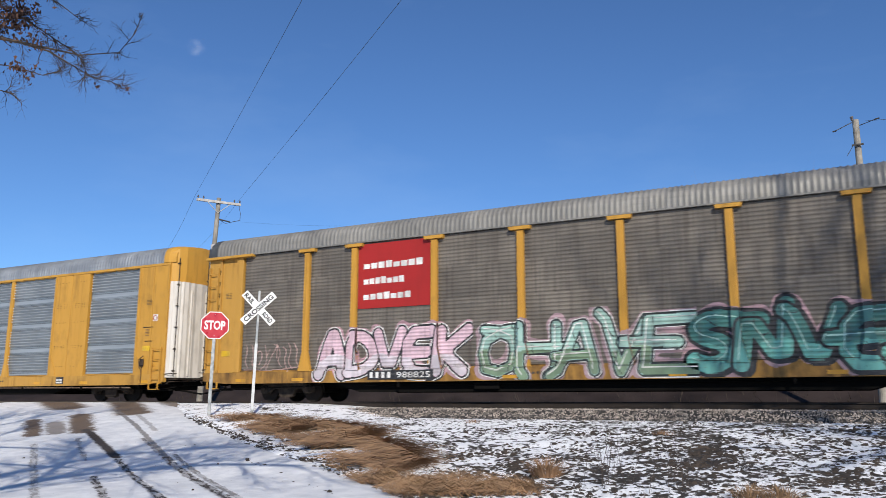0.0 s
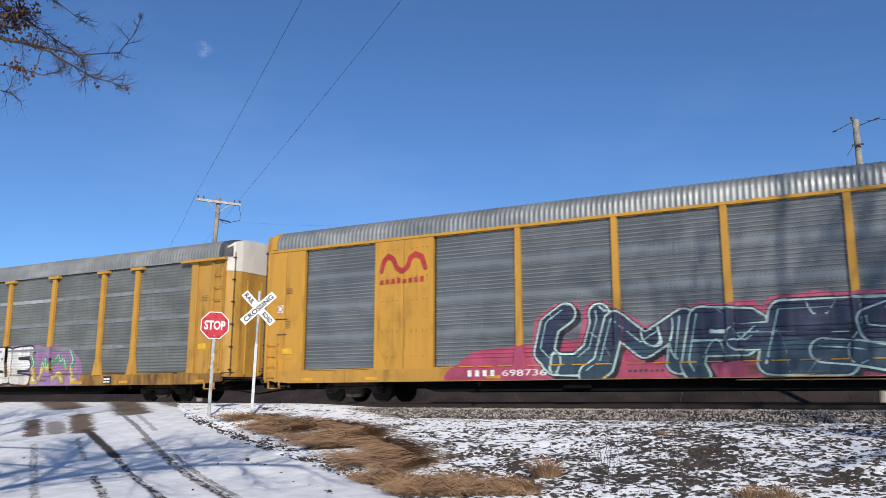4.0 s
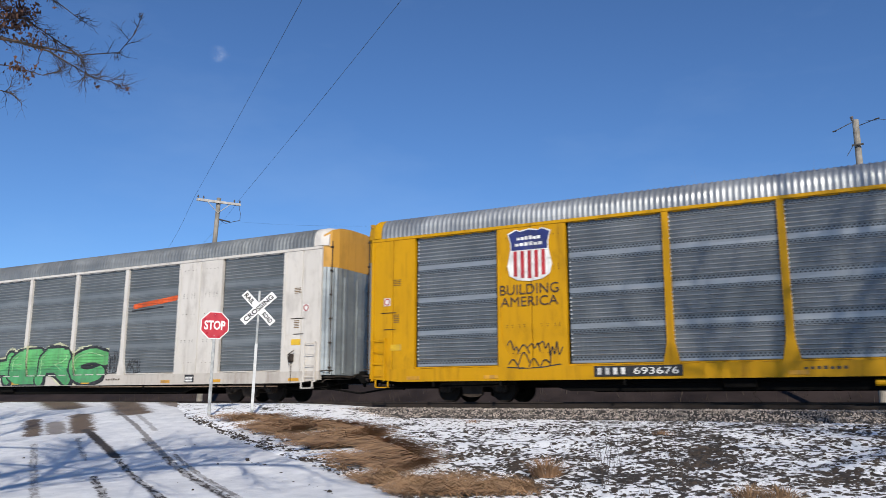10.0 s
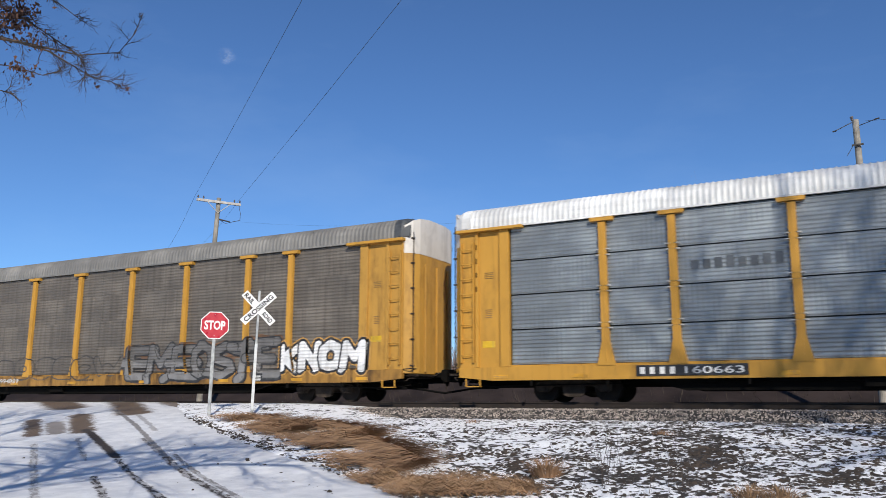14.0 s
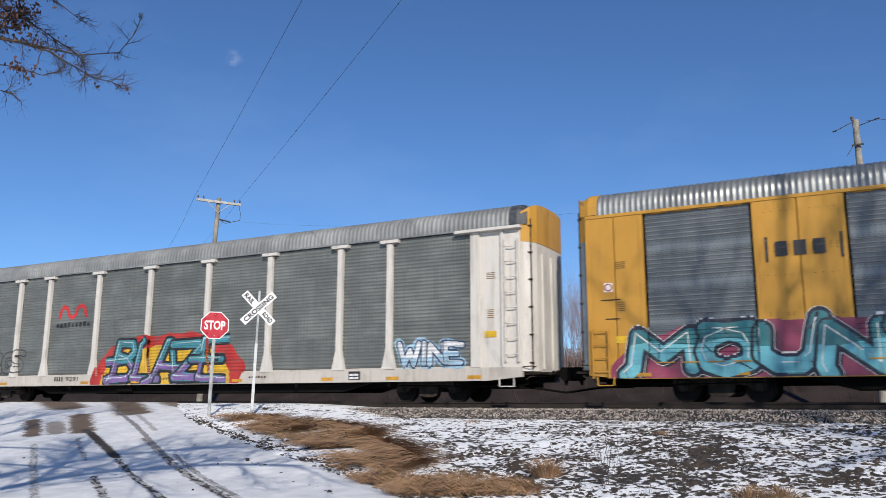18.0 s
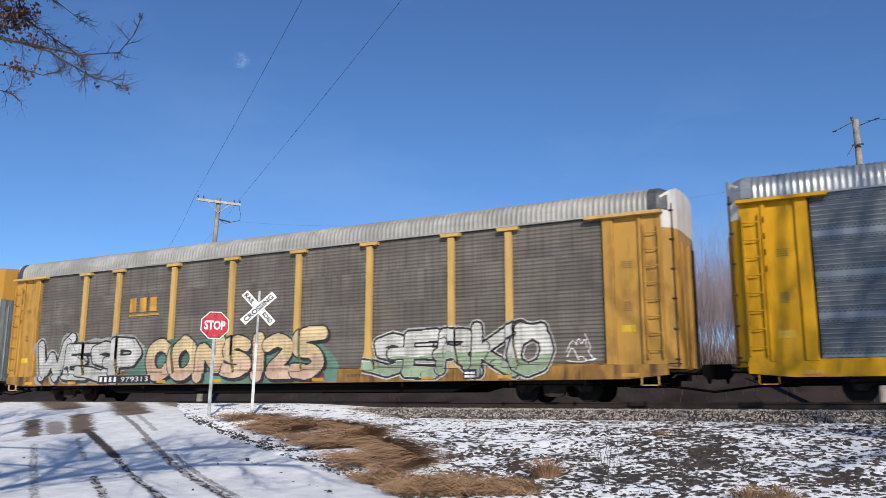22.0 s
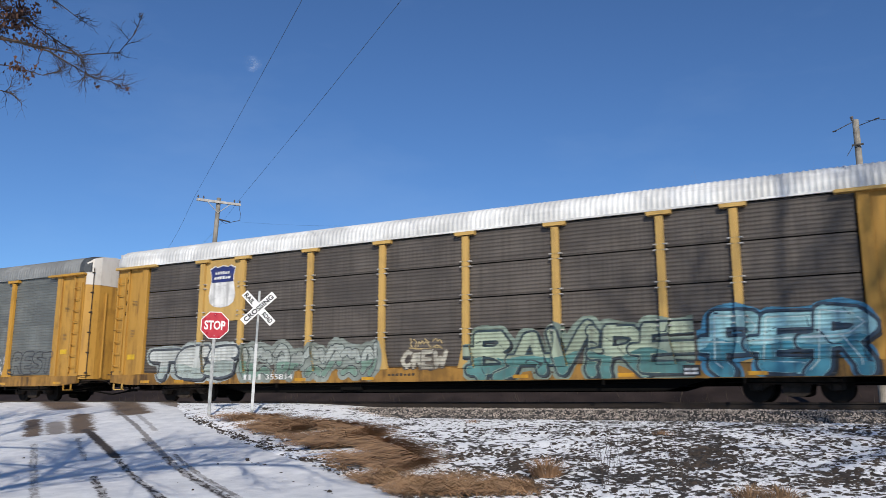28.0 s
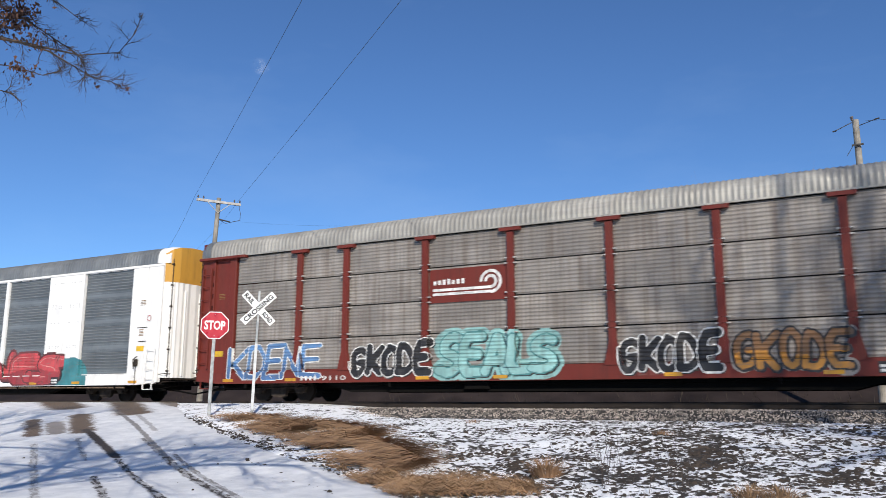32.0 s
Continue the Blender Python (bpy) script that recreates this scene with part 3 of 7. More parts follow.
def ladder_mesh(z0, z1, w, step=0.40):
    bm = bmesh.new()
    for s in (-1, 1):
        box(bm, s * w / 2 - 0.02, s * w / 2 + 0.02, -1.66, -1.61, z0, z1)
    z = z0 + 0.18
    while z < z1:
        rod(bm, (-w / 2, -1.64, z), (w / 2, -1.64, z), 0.014, n=6)
        z += step
    for z in (z0 + 0.05, (z0 + z1) / 2, z1 - 0.05):
        for s in (-1, 1):
            box(bm, s * w / 2 - 0.015, s * w / 2 + 0.015, -1.63, -1.5, z - 0.02, z + 0.02)
    return bm


def end_door_mesh(sign, z0, z1, bulge=0.0, ribs=False):
    """Folding end doors, bowed outwards, between two heights."""
    plan = [(13.52, -1.5), (13.66, -1.49), (13.86, -1.33), (13.97, -1.05), (14.0, -0.5), (14.0, 0.5), (13.97, 1.05), (13.86, 1.33), (13.66, 1.49), (13.52, 1.5)]
    pts = []
    for i in range(len(plan) - 1):
        a, b = plan[i], plan[i + 1]
        k = 4 if ribs and 1 <= i <= 7 else 1
        for j in range(k):
            t = j / k
            o = 0.03 if ribs and j % 2 else 0.0
            pts.append((a[0] + (b[0] - a[0]) * t + o, a[1] + (b[1] - a[1]) * t))
    pts.append(plan[-1])
    bm = bmesh.new()
    lo = [bm.verts.new((sign * (x + bulge), y, z0)) for x, y in pts]
    hi = []
    for x, y in pts:
        top = z1
        if z1 > 5.1:
            top = min(z1, float(np.interp(abs(y), [-p[0] for p in ROOF_PROFILE][::-1], [p[1] for p in ROOF_PROFILE][::-1])) - 0.03)
        hi.append(bm.verts.new((sign * (x + bulge), y, top)))
    for i in range(len(pts) - 1):
        bm.faces.new((lo[i], lo[i + 1], hi[i + 1], hi[i]))
    bm.faces.new(lo)
    bm.faces.new(hi)
    bmesh.ops.recalc_face_normals(bm, faces=bm.faces)
    return bm


def frame_mesh():
    """Black underframe: deck, deep middle beam with tapering ends, cross bearers."""
    bm = bmesh.new()
    box(bm, -13.5, 13.5, -1.40, 1.40, 0.62, 0.93)
    prism(bm, ((-8.4, 0.62), (-7.2, 0.30), (7.2, 0.30), (8.4, 0.62)), -1.25, -1.05)
    prism(bm, ((-8.4, 0.62), (-7.2, 0.30), (7.2, 0.30), (8.4, 0.62)), 1.05, 1.25)
    box(bm, -13.6, 13.6, -0.22, 0.22, 0.42, 0.62)
    for i in range(-8, 9):
        box(bm, i * 0.9 - 0.04, i * 0.9 + 0.04, -1.2, 1.2, 0.4, 0.63)
    return bm


def brake_gear_mesh():
    bm = bmesh.new()
    rod(bm, (8.7, -1.3, 0.50), (12.9, -1.3, 0.44), 0.018, n=6)
    rod(bm, (12.9, -1.3, 0.44), (13.3, -1.3, 0.60), 0.018, n=6)
    rod(bm, (-8.7, -1.3, 0.50), (-12.9, -1.3, 0.44), 0.018, n=6)
    rod(bm, (-6.9, -1.35, 0.52), (6.9, -1.35, 0.52), 0.016, n=6)
    rod(bm, (1.4, -1.1, 0.42), (2.3, -1.1, 0.42), 0.13, n=10)
    box(bm, -3.1, -2.3, -1.38, -1.0, 0.36, 0.58, 0.02)
    for x in (9.2, 11.4, -9.2, -11.4, 5.6, -5.6):
        box(bm, x - 0.03, x + 0.03, -1.56, -1.5, 0.45, 0.61)
    return bm


def side_frame_mesh():
    """Cast truck side: bowed top chord, journal boxes, spring opening."""
    bm = bmesh.new()
    prism(bm, ((-1.12, 0.48), (-1.05, 0.55), (-0.55, 0.62), (0.55, 0.62), (1.05, 0.55), (1.12, 0.48), (1.08, 0.30), (0.78, 0.28), (0.62, 0.42), (0.34, 0.44), (0.30, 0.20), (0.16, 0.14), (-0.16, 0.14), (-0.30, 0.20), (-0.34, 0.44), (-0.62, 0.42), (-0.78, 0.28), (-1.08, 0.30)), -1.06, -0.92)
    for x in (-0.915, 0.915):
        box(bm, x - 0.14, x + 0.14, -1.12, -0.98, 0.27, 0.53, 0.03)
        rod(bm, (x, -1.16, 0.38), (x, -1.0, 0.38), 0.085, n=12)
    for x in (-0.16, 0.0, 0.16):
        for i in range(4):
            rod(bm, (x, -1.0, 0.21 + i * 0.055), (x, -1.0, 0.245 + i * 0.055), 0.065, n=8)
    return bm


def wheelset_mesh():
    bm = bmesh.new()
    rod(bm, (0, -1.02, 0), (0, 1.02, 0), 0.075, n=10)
    for s in (-1, 1):
        a, b = sorted((s * 0.68, s * 0.80))
        rod(bm, (0, a, 0), (0, b, 0), 0.375, n=28)
        a, b = sorted((s * 0.66, s * 0.68))
        rod(bm, (0, a, 0), (0, b, 0), 0.40, n=28)
        rod(bm, (0, s * 0.80, 0), (0, s * 0.84, 0), 0.12, n=12)
        for i in range(6):
            t = i * math.pi / 3
            rod(bm, (0.22 * math.cos(t), s * 0.80, 0.22 * math.sin(t)), (0.22 * math.cos(t), s * 0.806, 0.22 * math.sin(t)), 0.05, n=8)
    return bm


def coupler_mesh(sign):
    bm = bmesh.new()
    s = sign
    box(bm, min(s * 13.5, s * 14.4), max(s * 13.5, s * 14.4), -0.10, 0.10, 0.76, 0.90, 0.02)
    prism(bm, tuple((s * x, z) for x, z in ((14.24, 0.90), (14.26, 0.72), (14.36, 0.62), (14.63, 0.60), (14.63, 1.0), (14.30, 1.0))), -0.16, 0.16)
    prism(bm, tuple((s * x, z) for x, z in ((14.34, 0.64), (14.38, 0.48), (14.42, 0.48), (14.46, 0.62))), -0.05, 0.05)
    box(bm, min(s * 13.45, s * 13.62), max(s * 13.45, s * 13.62), -0.5, 0.5, 0.58, 0.95, 0.02)
    return bm


def hose_mesh(sign):
    bm = bmesh.new()
    pts = [Vector((sign * (13.3 + 1.34 * t), -0.62, 0.42 - 0.17 * t ** 1.4 + 0.10 * max(0.0, t - 0.6) ** 2)) for t in [i / 10 for i in range(11)]]
    for a, b in zip(pts, pts[1:]):
        rod(bm, a, b, 0.032, n=6)
    rod(bm, (sign * 12.55, -1.25, 0.40), (sign * 13.45, -0.9, 0.41), 0.035, n=8)
    rod(bm, (sign * 13.35, -0.75, 0.66), (sign * 13.45, -0.62, 0.42), 0.03, n=6)
    box(bm, min(sign * 13.42, sign * 13.62), max(sign * 13.42, sign * 13.62), -1.0, -0.5, 0.55, 0.62)
    rod(bm, (sign * 12.9, -1.2, 0.47), (sign * 13.5, -1.2, 0.47), 0.016, n=6)
    rod(bm, (sign * 13.5, -1.2, 0.47), (sign * 13.9, -0.4, 0.62), 0.016, n=6)
    return bm


def step_mesh(sign):
    bm = bmesh.new()
    for x in (12.95, 13.4):
        box(bm, min(sign * x, sign * (x + 0.03)), max(sign * x, sign * (x + 0.03)), -1.62, -1.57, 0.42, 0.66)
    box(bm, min(sign * 12.95, sign * 13.43), max(sign * 12.95, sign * 13.43), -1.62, -1.52, 0.42, 0.45)
    return bm


PIPE_STEEL = plain("pale_rusty_pipe", (0.22, 0.15, 0.10), 0.7, 0.1, 4.0, 0.4)


def door_rod_mesh(sign):
    """Upright lock rod in its brackets at the fold of the end doors."""
    bm = bmesh.new()
    rod(bm, (sign * 13.90, -1.33, 0.9), (sign * 13.90, -1.33, 5.3), 0.018, n=6)
    for z in (1.1, 1.9, 2.7, 3.5, 4.3, 5.1):
        a, b = sorted((sign * 13.80, sign * 13.94))
        box(bm, a, b, -1.37, -1.30, z - 0.025, z + 0.025, 0.006)
    return bm


def platform_mesh(sign):
    """Crossing step at the car's end, the lever that opens the coupler, and a hand grip."""
    s, bm = sign, bmesh.new()
    for k in range(5):
        a, b = sorted((s * (13.68 + 0.09 * k), s * (13.73 + 0.09 * k)))
        box(bm, a, b, -1.35, 1.35, 0.80, 0.825)
    for y in (-1.3, -0.5, 0.5, 1.3):
        a, b = sorted((s * 13.5, s * 14.1))
        box(bm, a, b, y - 0.02, y + 0.02, 0.77, 0.80)
    pts = ((13.75, -1.5, 0.62), (13.85, -1.48, 0.70), (13.95, -1.1, 0.72), (14.0, -0.3, 0.74), (14.2, -0.12, 0.92))
    for p, q in zip(pts, pts[1:]):
        rod(bm, (s * p[0], p[1], p[2]), (s * q[0], q[1], q[2]), 0.017, n=6)
    grip = ((13.66, -1.52, 0.98), (13.92, -1.5, 1.0), (13.92, -1.1, 1.0), (13.92, -1.1, 0.82))
    for p, q in zip(grip, grip[1:]):
        rod(bm, (s * p[0], p[1], p[2]), (s * q[0], q[1], q[2]), 0.015, n=6)
    return bm


BRIGHT_ZINC = plain("bright_zinc", (0.66, 0.67, 0.68), 0.45, 0.2, 8.0, 0.15)
EAR_ZINC = plain("pale_clamp_steel", (0.50, 0.48, 0.45), 0.5, 0.2, 8.0, 0.25)
CARS = []
WHEELS = []


def autorack(style, paint, screen, roof, end_low, end_top, label, hood=None, gaps=False, folds=""):
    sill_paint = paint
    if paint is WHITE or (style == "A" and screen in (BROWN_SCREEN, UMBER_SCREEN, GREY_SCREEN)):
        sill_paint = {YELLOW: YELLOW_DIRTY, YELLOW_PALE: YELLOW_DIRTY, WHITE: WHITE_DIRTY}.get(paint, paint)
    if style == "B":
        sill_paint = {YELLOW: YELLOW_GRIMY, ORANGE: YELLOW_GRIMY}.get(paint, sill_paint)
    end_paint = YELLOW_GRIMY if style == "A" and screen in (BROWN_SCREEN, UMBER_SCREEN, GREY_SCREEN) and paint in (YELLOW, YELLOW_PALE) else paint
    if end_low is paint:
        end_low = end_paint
    car = tagged(new("autorack_car"), label, "freight car", "cars of the train")
    CARS.append(car)
    r = part("roof", shared(("roof", style), lambda: roof_mesh(13.32)), roof, car)
    hood_paint = hood or paint
    for s in (-1, 1):
        part("roof_end", shared(("hood", s), lambda: hood_mesh(s, 13.30, 13.82)), hood_paint, car)
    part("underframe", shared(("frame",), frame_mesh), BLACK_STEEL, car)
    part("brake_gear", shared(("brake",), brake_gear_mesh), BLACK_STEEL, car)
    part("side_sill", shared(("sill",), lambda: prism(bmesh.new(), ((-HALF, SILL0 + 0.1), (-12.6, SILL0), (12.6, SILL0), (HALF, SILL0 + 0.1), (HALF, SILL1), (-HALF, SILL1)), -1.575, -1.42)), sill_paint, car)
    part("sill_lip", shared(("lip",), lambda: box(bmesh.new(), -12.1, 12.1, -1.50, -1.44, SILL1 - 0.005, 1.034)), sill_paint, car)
    part("far_wall", shared(("far",), lambda: box(bmesh.new(), -HALF, HALF, 1.42, 1.55, SILL0, EAVE, 0.01)), screen, car)
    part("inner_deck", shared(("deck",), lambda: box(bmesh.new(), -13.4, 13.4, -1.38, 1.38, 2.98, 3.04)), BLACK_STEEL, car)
    for s in (-1, 1):
        zs = 4.42 if style == "B" else 4.62
        part("end_door", shared(("door", s, style), lambda: end_door_mesh(s, 0.86, zs, ribs=style == "B")), end_low, car)
        for y in (-0.75, 0.0, 0.75):
            part("door_batten", shared(("batten", s, style), lambda: box(bmesh.new(), min(s * 13.99, s * 14.05), max(s * 13.99, s * 14.05), -0.03, 0.03, 0.92, zs - 0.3, 0.006)), end_low, car).location = (0, y, 0)
        part("end_cap", shared(("cap", s, style), lambda: end_door_mesh(s, zs, 5.84, bulge=0.012)), end_top, car)
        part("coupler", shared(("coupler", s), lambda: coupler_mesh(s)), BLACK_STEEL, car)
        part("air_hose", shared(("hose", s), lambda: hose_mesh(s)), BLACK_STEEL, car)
        part("door_rod", shared(("doorrod", s), lambda: door_rod_mesh(s)), TRUCK_STEEL, car, "dark door rod with brackets")
        part("end_platform", shared(("platform", s), lambda: platform_mesh(s)), TRUCK_STEEL, car)
        part("step", shared(("step", s), lambda: step_mesh(s)), paint, car)
        truck = part("truck", shared(("bolster",), lambda: box(bmesh.new(), -0.22, 0.22, -0.95, 0.95, 0.30, 0.58, 0.02)), TRUCK_STEEL, car)
        truck.location = (s * 10.33, 0, 0)
        for f in (1, -1):
            sf = part("side_frame", shared(("sideframe",), side_frame_mesh), TRUCK_STEEL, truck)
            sf.scale = (1, f, 1)
        for w in (-0.915, 0.915):
            ws = part("wheelset", shared(("wheelset",), wheelset_mesh), WHEEL_STEEL, truck)
            ws.location = (w, 0, 0.375)
            WHEELS.append((len(CARS) - 1, s * 10.33 + w, w, ws))
    if style == "A":
        part("eave_strip", shared(("eaveA",), lambda: box(bmesh.new(), -13.6, 13.6, -1.575, -1.5, 5.075, 5.125)), roof, car)
        for x in POSTS_A:
            post = part("post", shared(("post", "A"), lambda: post_mesh("A")), paint, car)
            post.location = (x, 0, 0)
            for z in SHEETS_Z[1:] if gaps else ():
                for up in (-0.085, 0.07):
                    part("joint_ear", shared(("ear",), lambda: box(bmesh.new(), -0.19, 0.19, -1.60, -1.48, -0.018, 0.018, 0.005)), EAR_ZINC, post, "pale clamp").location = (0, 0, z + up)
        for s in (-1, 1):
            part("end_channel", shared(("chan", s), lambda: box(box(bmesh.new(), min(s * 12.03, s * 12.33), max(s * 12.03, s * 12.33), -1.58, -1.42, SILL1, 5.04, 0.012), min(s * 13.02, s * 13.12), max(s * 13.02, s * 13.12), -1.58, -1.42, SILL1, 5.04, 0.012)), end_paint, car)
            part("end_panel", shared(("endp", s), lambda: box(box(bmesh.new(), min(s * 12.3, s * 13.05), max(s * 12.3, s * 13.05), -1.50, -1.42, SILL1, 5.04), min(s * 13.1, s * 13.64), max(s * 13.1, s * 13.64), -1.53, -1.42, SILL1, 5.04)), end_paint, car)
            part("awning", shared(("awn", s), lambda: box(bmesh.new(), min(s * 11.55, s * 13.7), max(s * 11.55, s * 13.7), -1.70, -1.5, 5.0, 5.09, 0.01)), paint, car)
            for c in range(8):
                part("rung", shared(("rung",), lambda: rung_mesh(0.40)), end_paint, car).location = (s * 13.37, 0, 1.35 + c * 0.45)
            for side in (-0.2, 0.2):
                part("ladder_stile", shared(("stile",), lambda: box(bmesh.new(), -0.022, 0.022, -1.625, -1.52, 1.12, 4.72, 0.006)), end_paint, car).location = (s * 13.37 + side, 0, 0)
            for c in range(4 if s < 0 else 0):
                part("slot", shared(("slot",), lambda: box(bmesh.new(), -0.018, 0.018, -1.587, -1.57, 0, 0.16)), BLACK_STEEL, car).location = (-13.07, 0, 3.2 + c * 0.42)
        bays = BAYS_A
    else:
        part("eave_strip", shared(("eaveB",), lambda: box(bmesh.new(), -HALF, HALF, -1.572, -1.46, 5.03, 5.125, 0.01)), paint, car)
        for x in POSTS_B:
            part("post", shared(("post", "B"), lambda: post_mesh("B")), paint, car).location = (x, 0, 0)
        for a, b in ((-9.25, -7.13), (7.13, 9.25)):
            solid_panel(a, b, paint, car)
        for s in (-1, 1):
            a, b = sorted((s * 12.05, s * HALF))
            solid_panel(a, b, paint, car)
            lad = part("ladder", shared(("ladB",), lambda: ladder_mesh(0.62, 1.95, 0.44, 0.36)), paint, car)
            lad.location = (s * 13.3, 0, 0)
        bays = BAYS_B
        housing = part("brake_housing", shared(("brakebox",), lambda: box(bmesh.new(), -0.10, 0.10, -1.65, -1.55, -0.14, 0.14, 0.04)), TRUCK_STEEL, car, "grimy hand brake housing")
        housing.location = (12.52, 0, 1.42)
        part("brake_lever", shared(("lever",), lambda: rod(rod(bmesh.new(), (-0.1, -1.66, 0.1), (0.16, -1.68, 0.24), 0.018, n=6), (-0.1, -1.66, 0.1), (-0.02, -1.66, -0.24), 0.016, n=6)), TRUCK_STEEL, housing)
        part("brake_chain_rod", shared(("brakerod",), lambda: rod(bmesh.new(), (12.52, -1.60, 0.62), (12.52, -1.60, 1.3), 0.014, n=6)), TRUCK_STEEL, car)
        part("train_pipe", shared(("pipe",), lambda: rod(bmesh.new(), (1.5, -1.50, 0.555), (11.9, -1.50, 0.50), 0.02, n=8)), PIPE_STEEL, car, "pale brake pipe under the sill")
        for u in (3.2, 5.8, 8.6, 11.0):
            part("pipe_hanger", shared(("hang",), lambda: box(bmesh.new(), -0.02, 0.02, -1.52, -1.48, 0.50, 0.61)), TRUCK_STEEL, car).location = (u, 0, 0)
        for a, b in bays:
            if screen in (GALV, GALV_LIGHT):
                ends = tagged(part("rib_ends", shared(("hooks",), hook_mesh), BRIGHT_ZINC, car, "bright rib ends of the screens"), kind="stuff")
                ends.location = (a + 0.10, 0, 0)
            for z in (1.0, 5.005):
                for c in range(4):
                    part("screen_clip", shared(("clip",), lambda: box(bmesh.new(), -0.22, 0.22, -1.53, -1.47, 0.0, 0.03)), paint, car).location = (a + 0.45 + c * (b - a - 0.9) / 3, 0, z)
    for a, b in bays:
        pad = 0.085 if style == "B" else 0.10
        w = round(b - a - pad * 1.2, 2)
        kind_of = folds or style
        me = shared(("screen", kind_of, w), lambda: screen_mesh(w, kind_of))
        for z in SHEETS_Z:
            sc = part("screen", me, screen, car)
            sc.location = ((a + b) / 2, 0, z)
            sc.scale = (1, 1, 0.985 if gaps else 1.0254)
    return car


def gusset_mesh(d):
    """Edge strip of a plate that spreads into a foot."""
    return prism(bmesh.new(), ((0, SILL1), (d * 0.46, SILL1), (d * 0.40, 1.25), (d * 0.12, 1.72), (d * 0.10, 5.0), (0, 5.0)), -1.568, -1.54)


def solid_panel(a, b, paint, car):
    """Two plates with an open seam between them, footed strips at both edges."""
    w = (b - a) / 2 - 0.012
    for x in ((a + b) / 2 - 0.012 - w / 2, (a + b) / 2 + 0.012 + w / 2):
        plate_part = part("panel_plate", shared(("plate", round(w, 3)), lambda: box(bmesh.new(), -w / 2, w / 2, -1.55, -1.43, SILL1 - 0.01, 5.035, 0.006)), paint, car)
        plate_part.location = (x, 0, 0)
        if w > 0.9:
            bolts = part("bolts", shared(("bolts",), lambda: bolt_mesh(1.0)), TRUCK_STEEL, plate_part, "dark bolt heads")
            tagged(bolts, kind="stuff")
    for x, d in ((a, 1), (b, -1)):
        part("edge_strip", shared(("gusset", d), lambda: gusset_mesh(d)), paint, car).location = (x, 0, 0)


def bolt_mesh(w):
    """Rows of bolt heads on a plate of one width, about its middle."""
    bm = bmesh.new()
    for x in (-0.24, -0.06, 0.16, 0.30):
        for z in (1.35, 2.1, 2.16, 3.1, 3.7, 3.78, 3.84, 4.72):
            box(bm, x * w - 0.011, x * w + 0.011, -1.560, -1.549, z, z + 0.022)
    return bm


autorack("A", YELLOW, BROWN_SCREEN, ROOF_DULL, YELLOW, WHITE, "grey-brown screened autorack with yellow posts, red board and pink-green graffiti", hood=HOOD)
autorack("B", YELLOW, GALV_LIGHT, ROOF_GALV, WHITE, YELLOW, "yellow autorack with galvanised screens, red-white-blue shield and white end door")
autorack("B", YELLOW, SLATE_SCREEN, ROOF_GREY, GALV_PALE, YELLOW, "dull yellow autorack with dark screens and black-blue-pink graffiti")
autorack("A", YELLOW, GREY_SCREEN, ROOF_SOFT, YELLOW, WHITE, "grey screened autorack with yellow posts and silver-green-purple graffiti", hood=HOOD)
autorack("A", YELLOW, GREY_SCREEN, ROOF_SOFT, YELLOW, WHITE, "grey screened autorack with yellow posts, orange swoosh and mint-white graffiti", hood=HOOD)
autorack("B", YELLOW_BRIGHT, GALV, ROOF_GALV, GALV_PALE, YELLOW_BRIGHT, "bright yellow autorack with galvanised screens and red-white-blue shield")
autorack("B", WHITE, SLATE_SCREEN, ROOF_GREY, GALV_PALE, YELLOW, "white autorack with grey screens, orange swoosh and green graffiti")
autorack("A", YELLOW, GALV_PALE, ROOF_WHITE, YELLOW, WHITE, "yellow autorack with silver screens and a white roof", hood=ROOF_WHITE, gaps=True)
autorack("A", YELLOW, BROWN_SCREEN, ROOF_DULL, YELLOW, WHITE, "grimy brown screened autorack with yellow posts and black-white graffiti", hood=HOOD)
autorack("B", ORANGE, SLATE_SCREEN, ROOF_GREY, GALV_PALE, ORANGE, "faded orange autorack with grey screens and long multicoloured graffiti")
autorack("A", WHITE, GREY_SCREEN, ROOF_SOFT, WHITE, YELLOW, "white-posted autorack with grey-green screens, red mark and flaming graffiti", hood=HOOD)
autorack("A", YELLOW_BRIGHT, GALV_DARK, ROOF_GALV, YELLOW_BRIGHT, WHITE, "bright yellow autorack with slate-grey screens, no graffiti", hood=ROOF_GALV, folds="B")
autorack("A", YELLOW_PALE, BROWN_SCREEN, ROOF_TAN, YELLOW_PALE, WHITE, "brown screened autorack with pale yellow posts and cream-silver graffiti", hood=HOOD)
autorack("B", ORANGE, GALV_LIGHT, ROOF_GALV, GALV_PALE, ORANGE, "orange-yellow autorack with galvanised screens, red-white-blue shield")
autorack("A", YELLOW, GREY_SCREEN, CREAM, YELLOW, WHITE, "yellow autorack with grey screens, cream roof and black-white graffiti", hood=CREAM, gaps=True)
autorack("A", YELLOW_PALE, UMBER_SCREEN, ROOF_WHITE, YELLOW_PALE, WHITE, "dark brown screened autorack, white roof, pale shield and mint-blue graffiti", hood=ROOF_WHITE, gaps=True)
autorack("A", YELLOW, GREY_SCREEN, ROOF_SOFT, YELLOW, WHITE, "grey screened autorack with yellow posts, red badges and mint-pink graffiti", hood=HOOD)
autorack("A", MAROON, RUST_SCREEN, ROOF_TAN, RUSTED, MAROON, "oxide-red autorack with rust-stained screens, red boards and black graffiti", hood=ROOF_GREY, gaps=True)
autorack("B", WHITE_CLEAN, SLATE_SCREEN, ROOF_GREY, WHITE_CLEAN, YELLOW, "white autorack with slate-grey screens and red-teal graffiti")

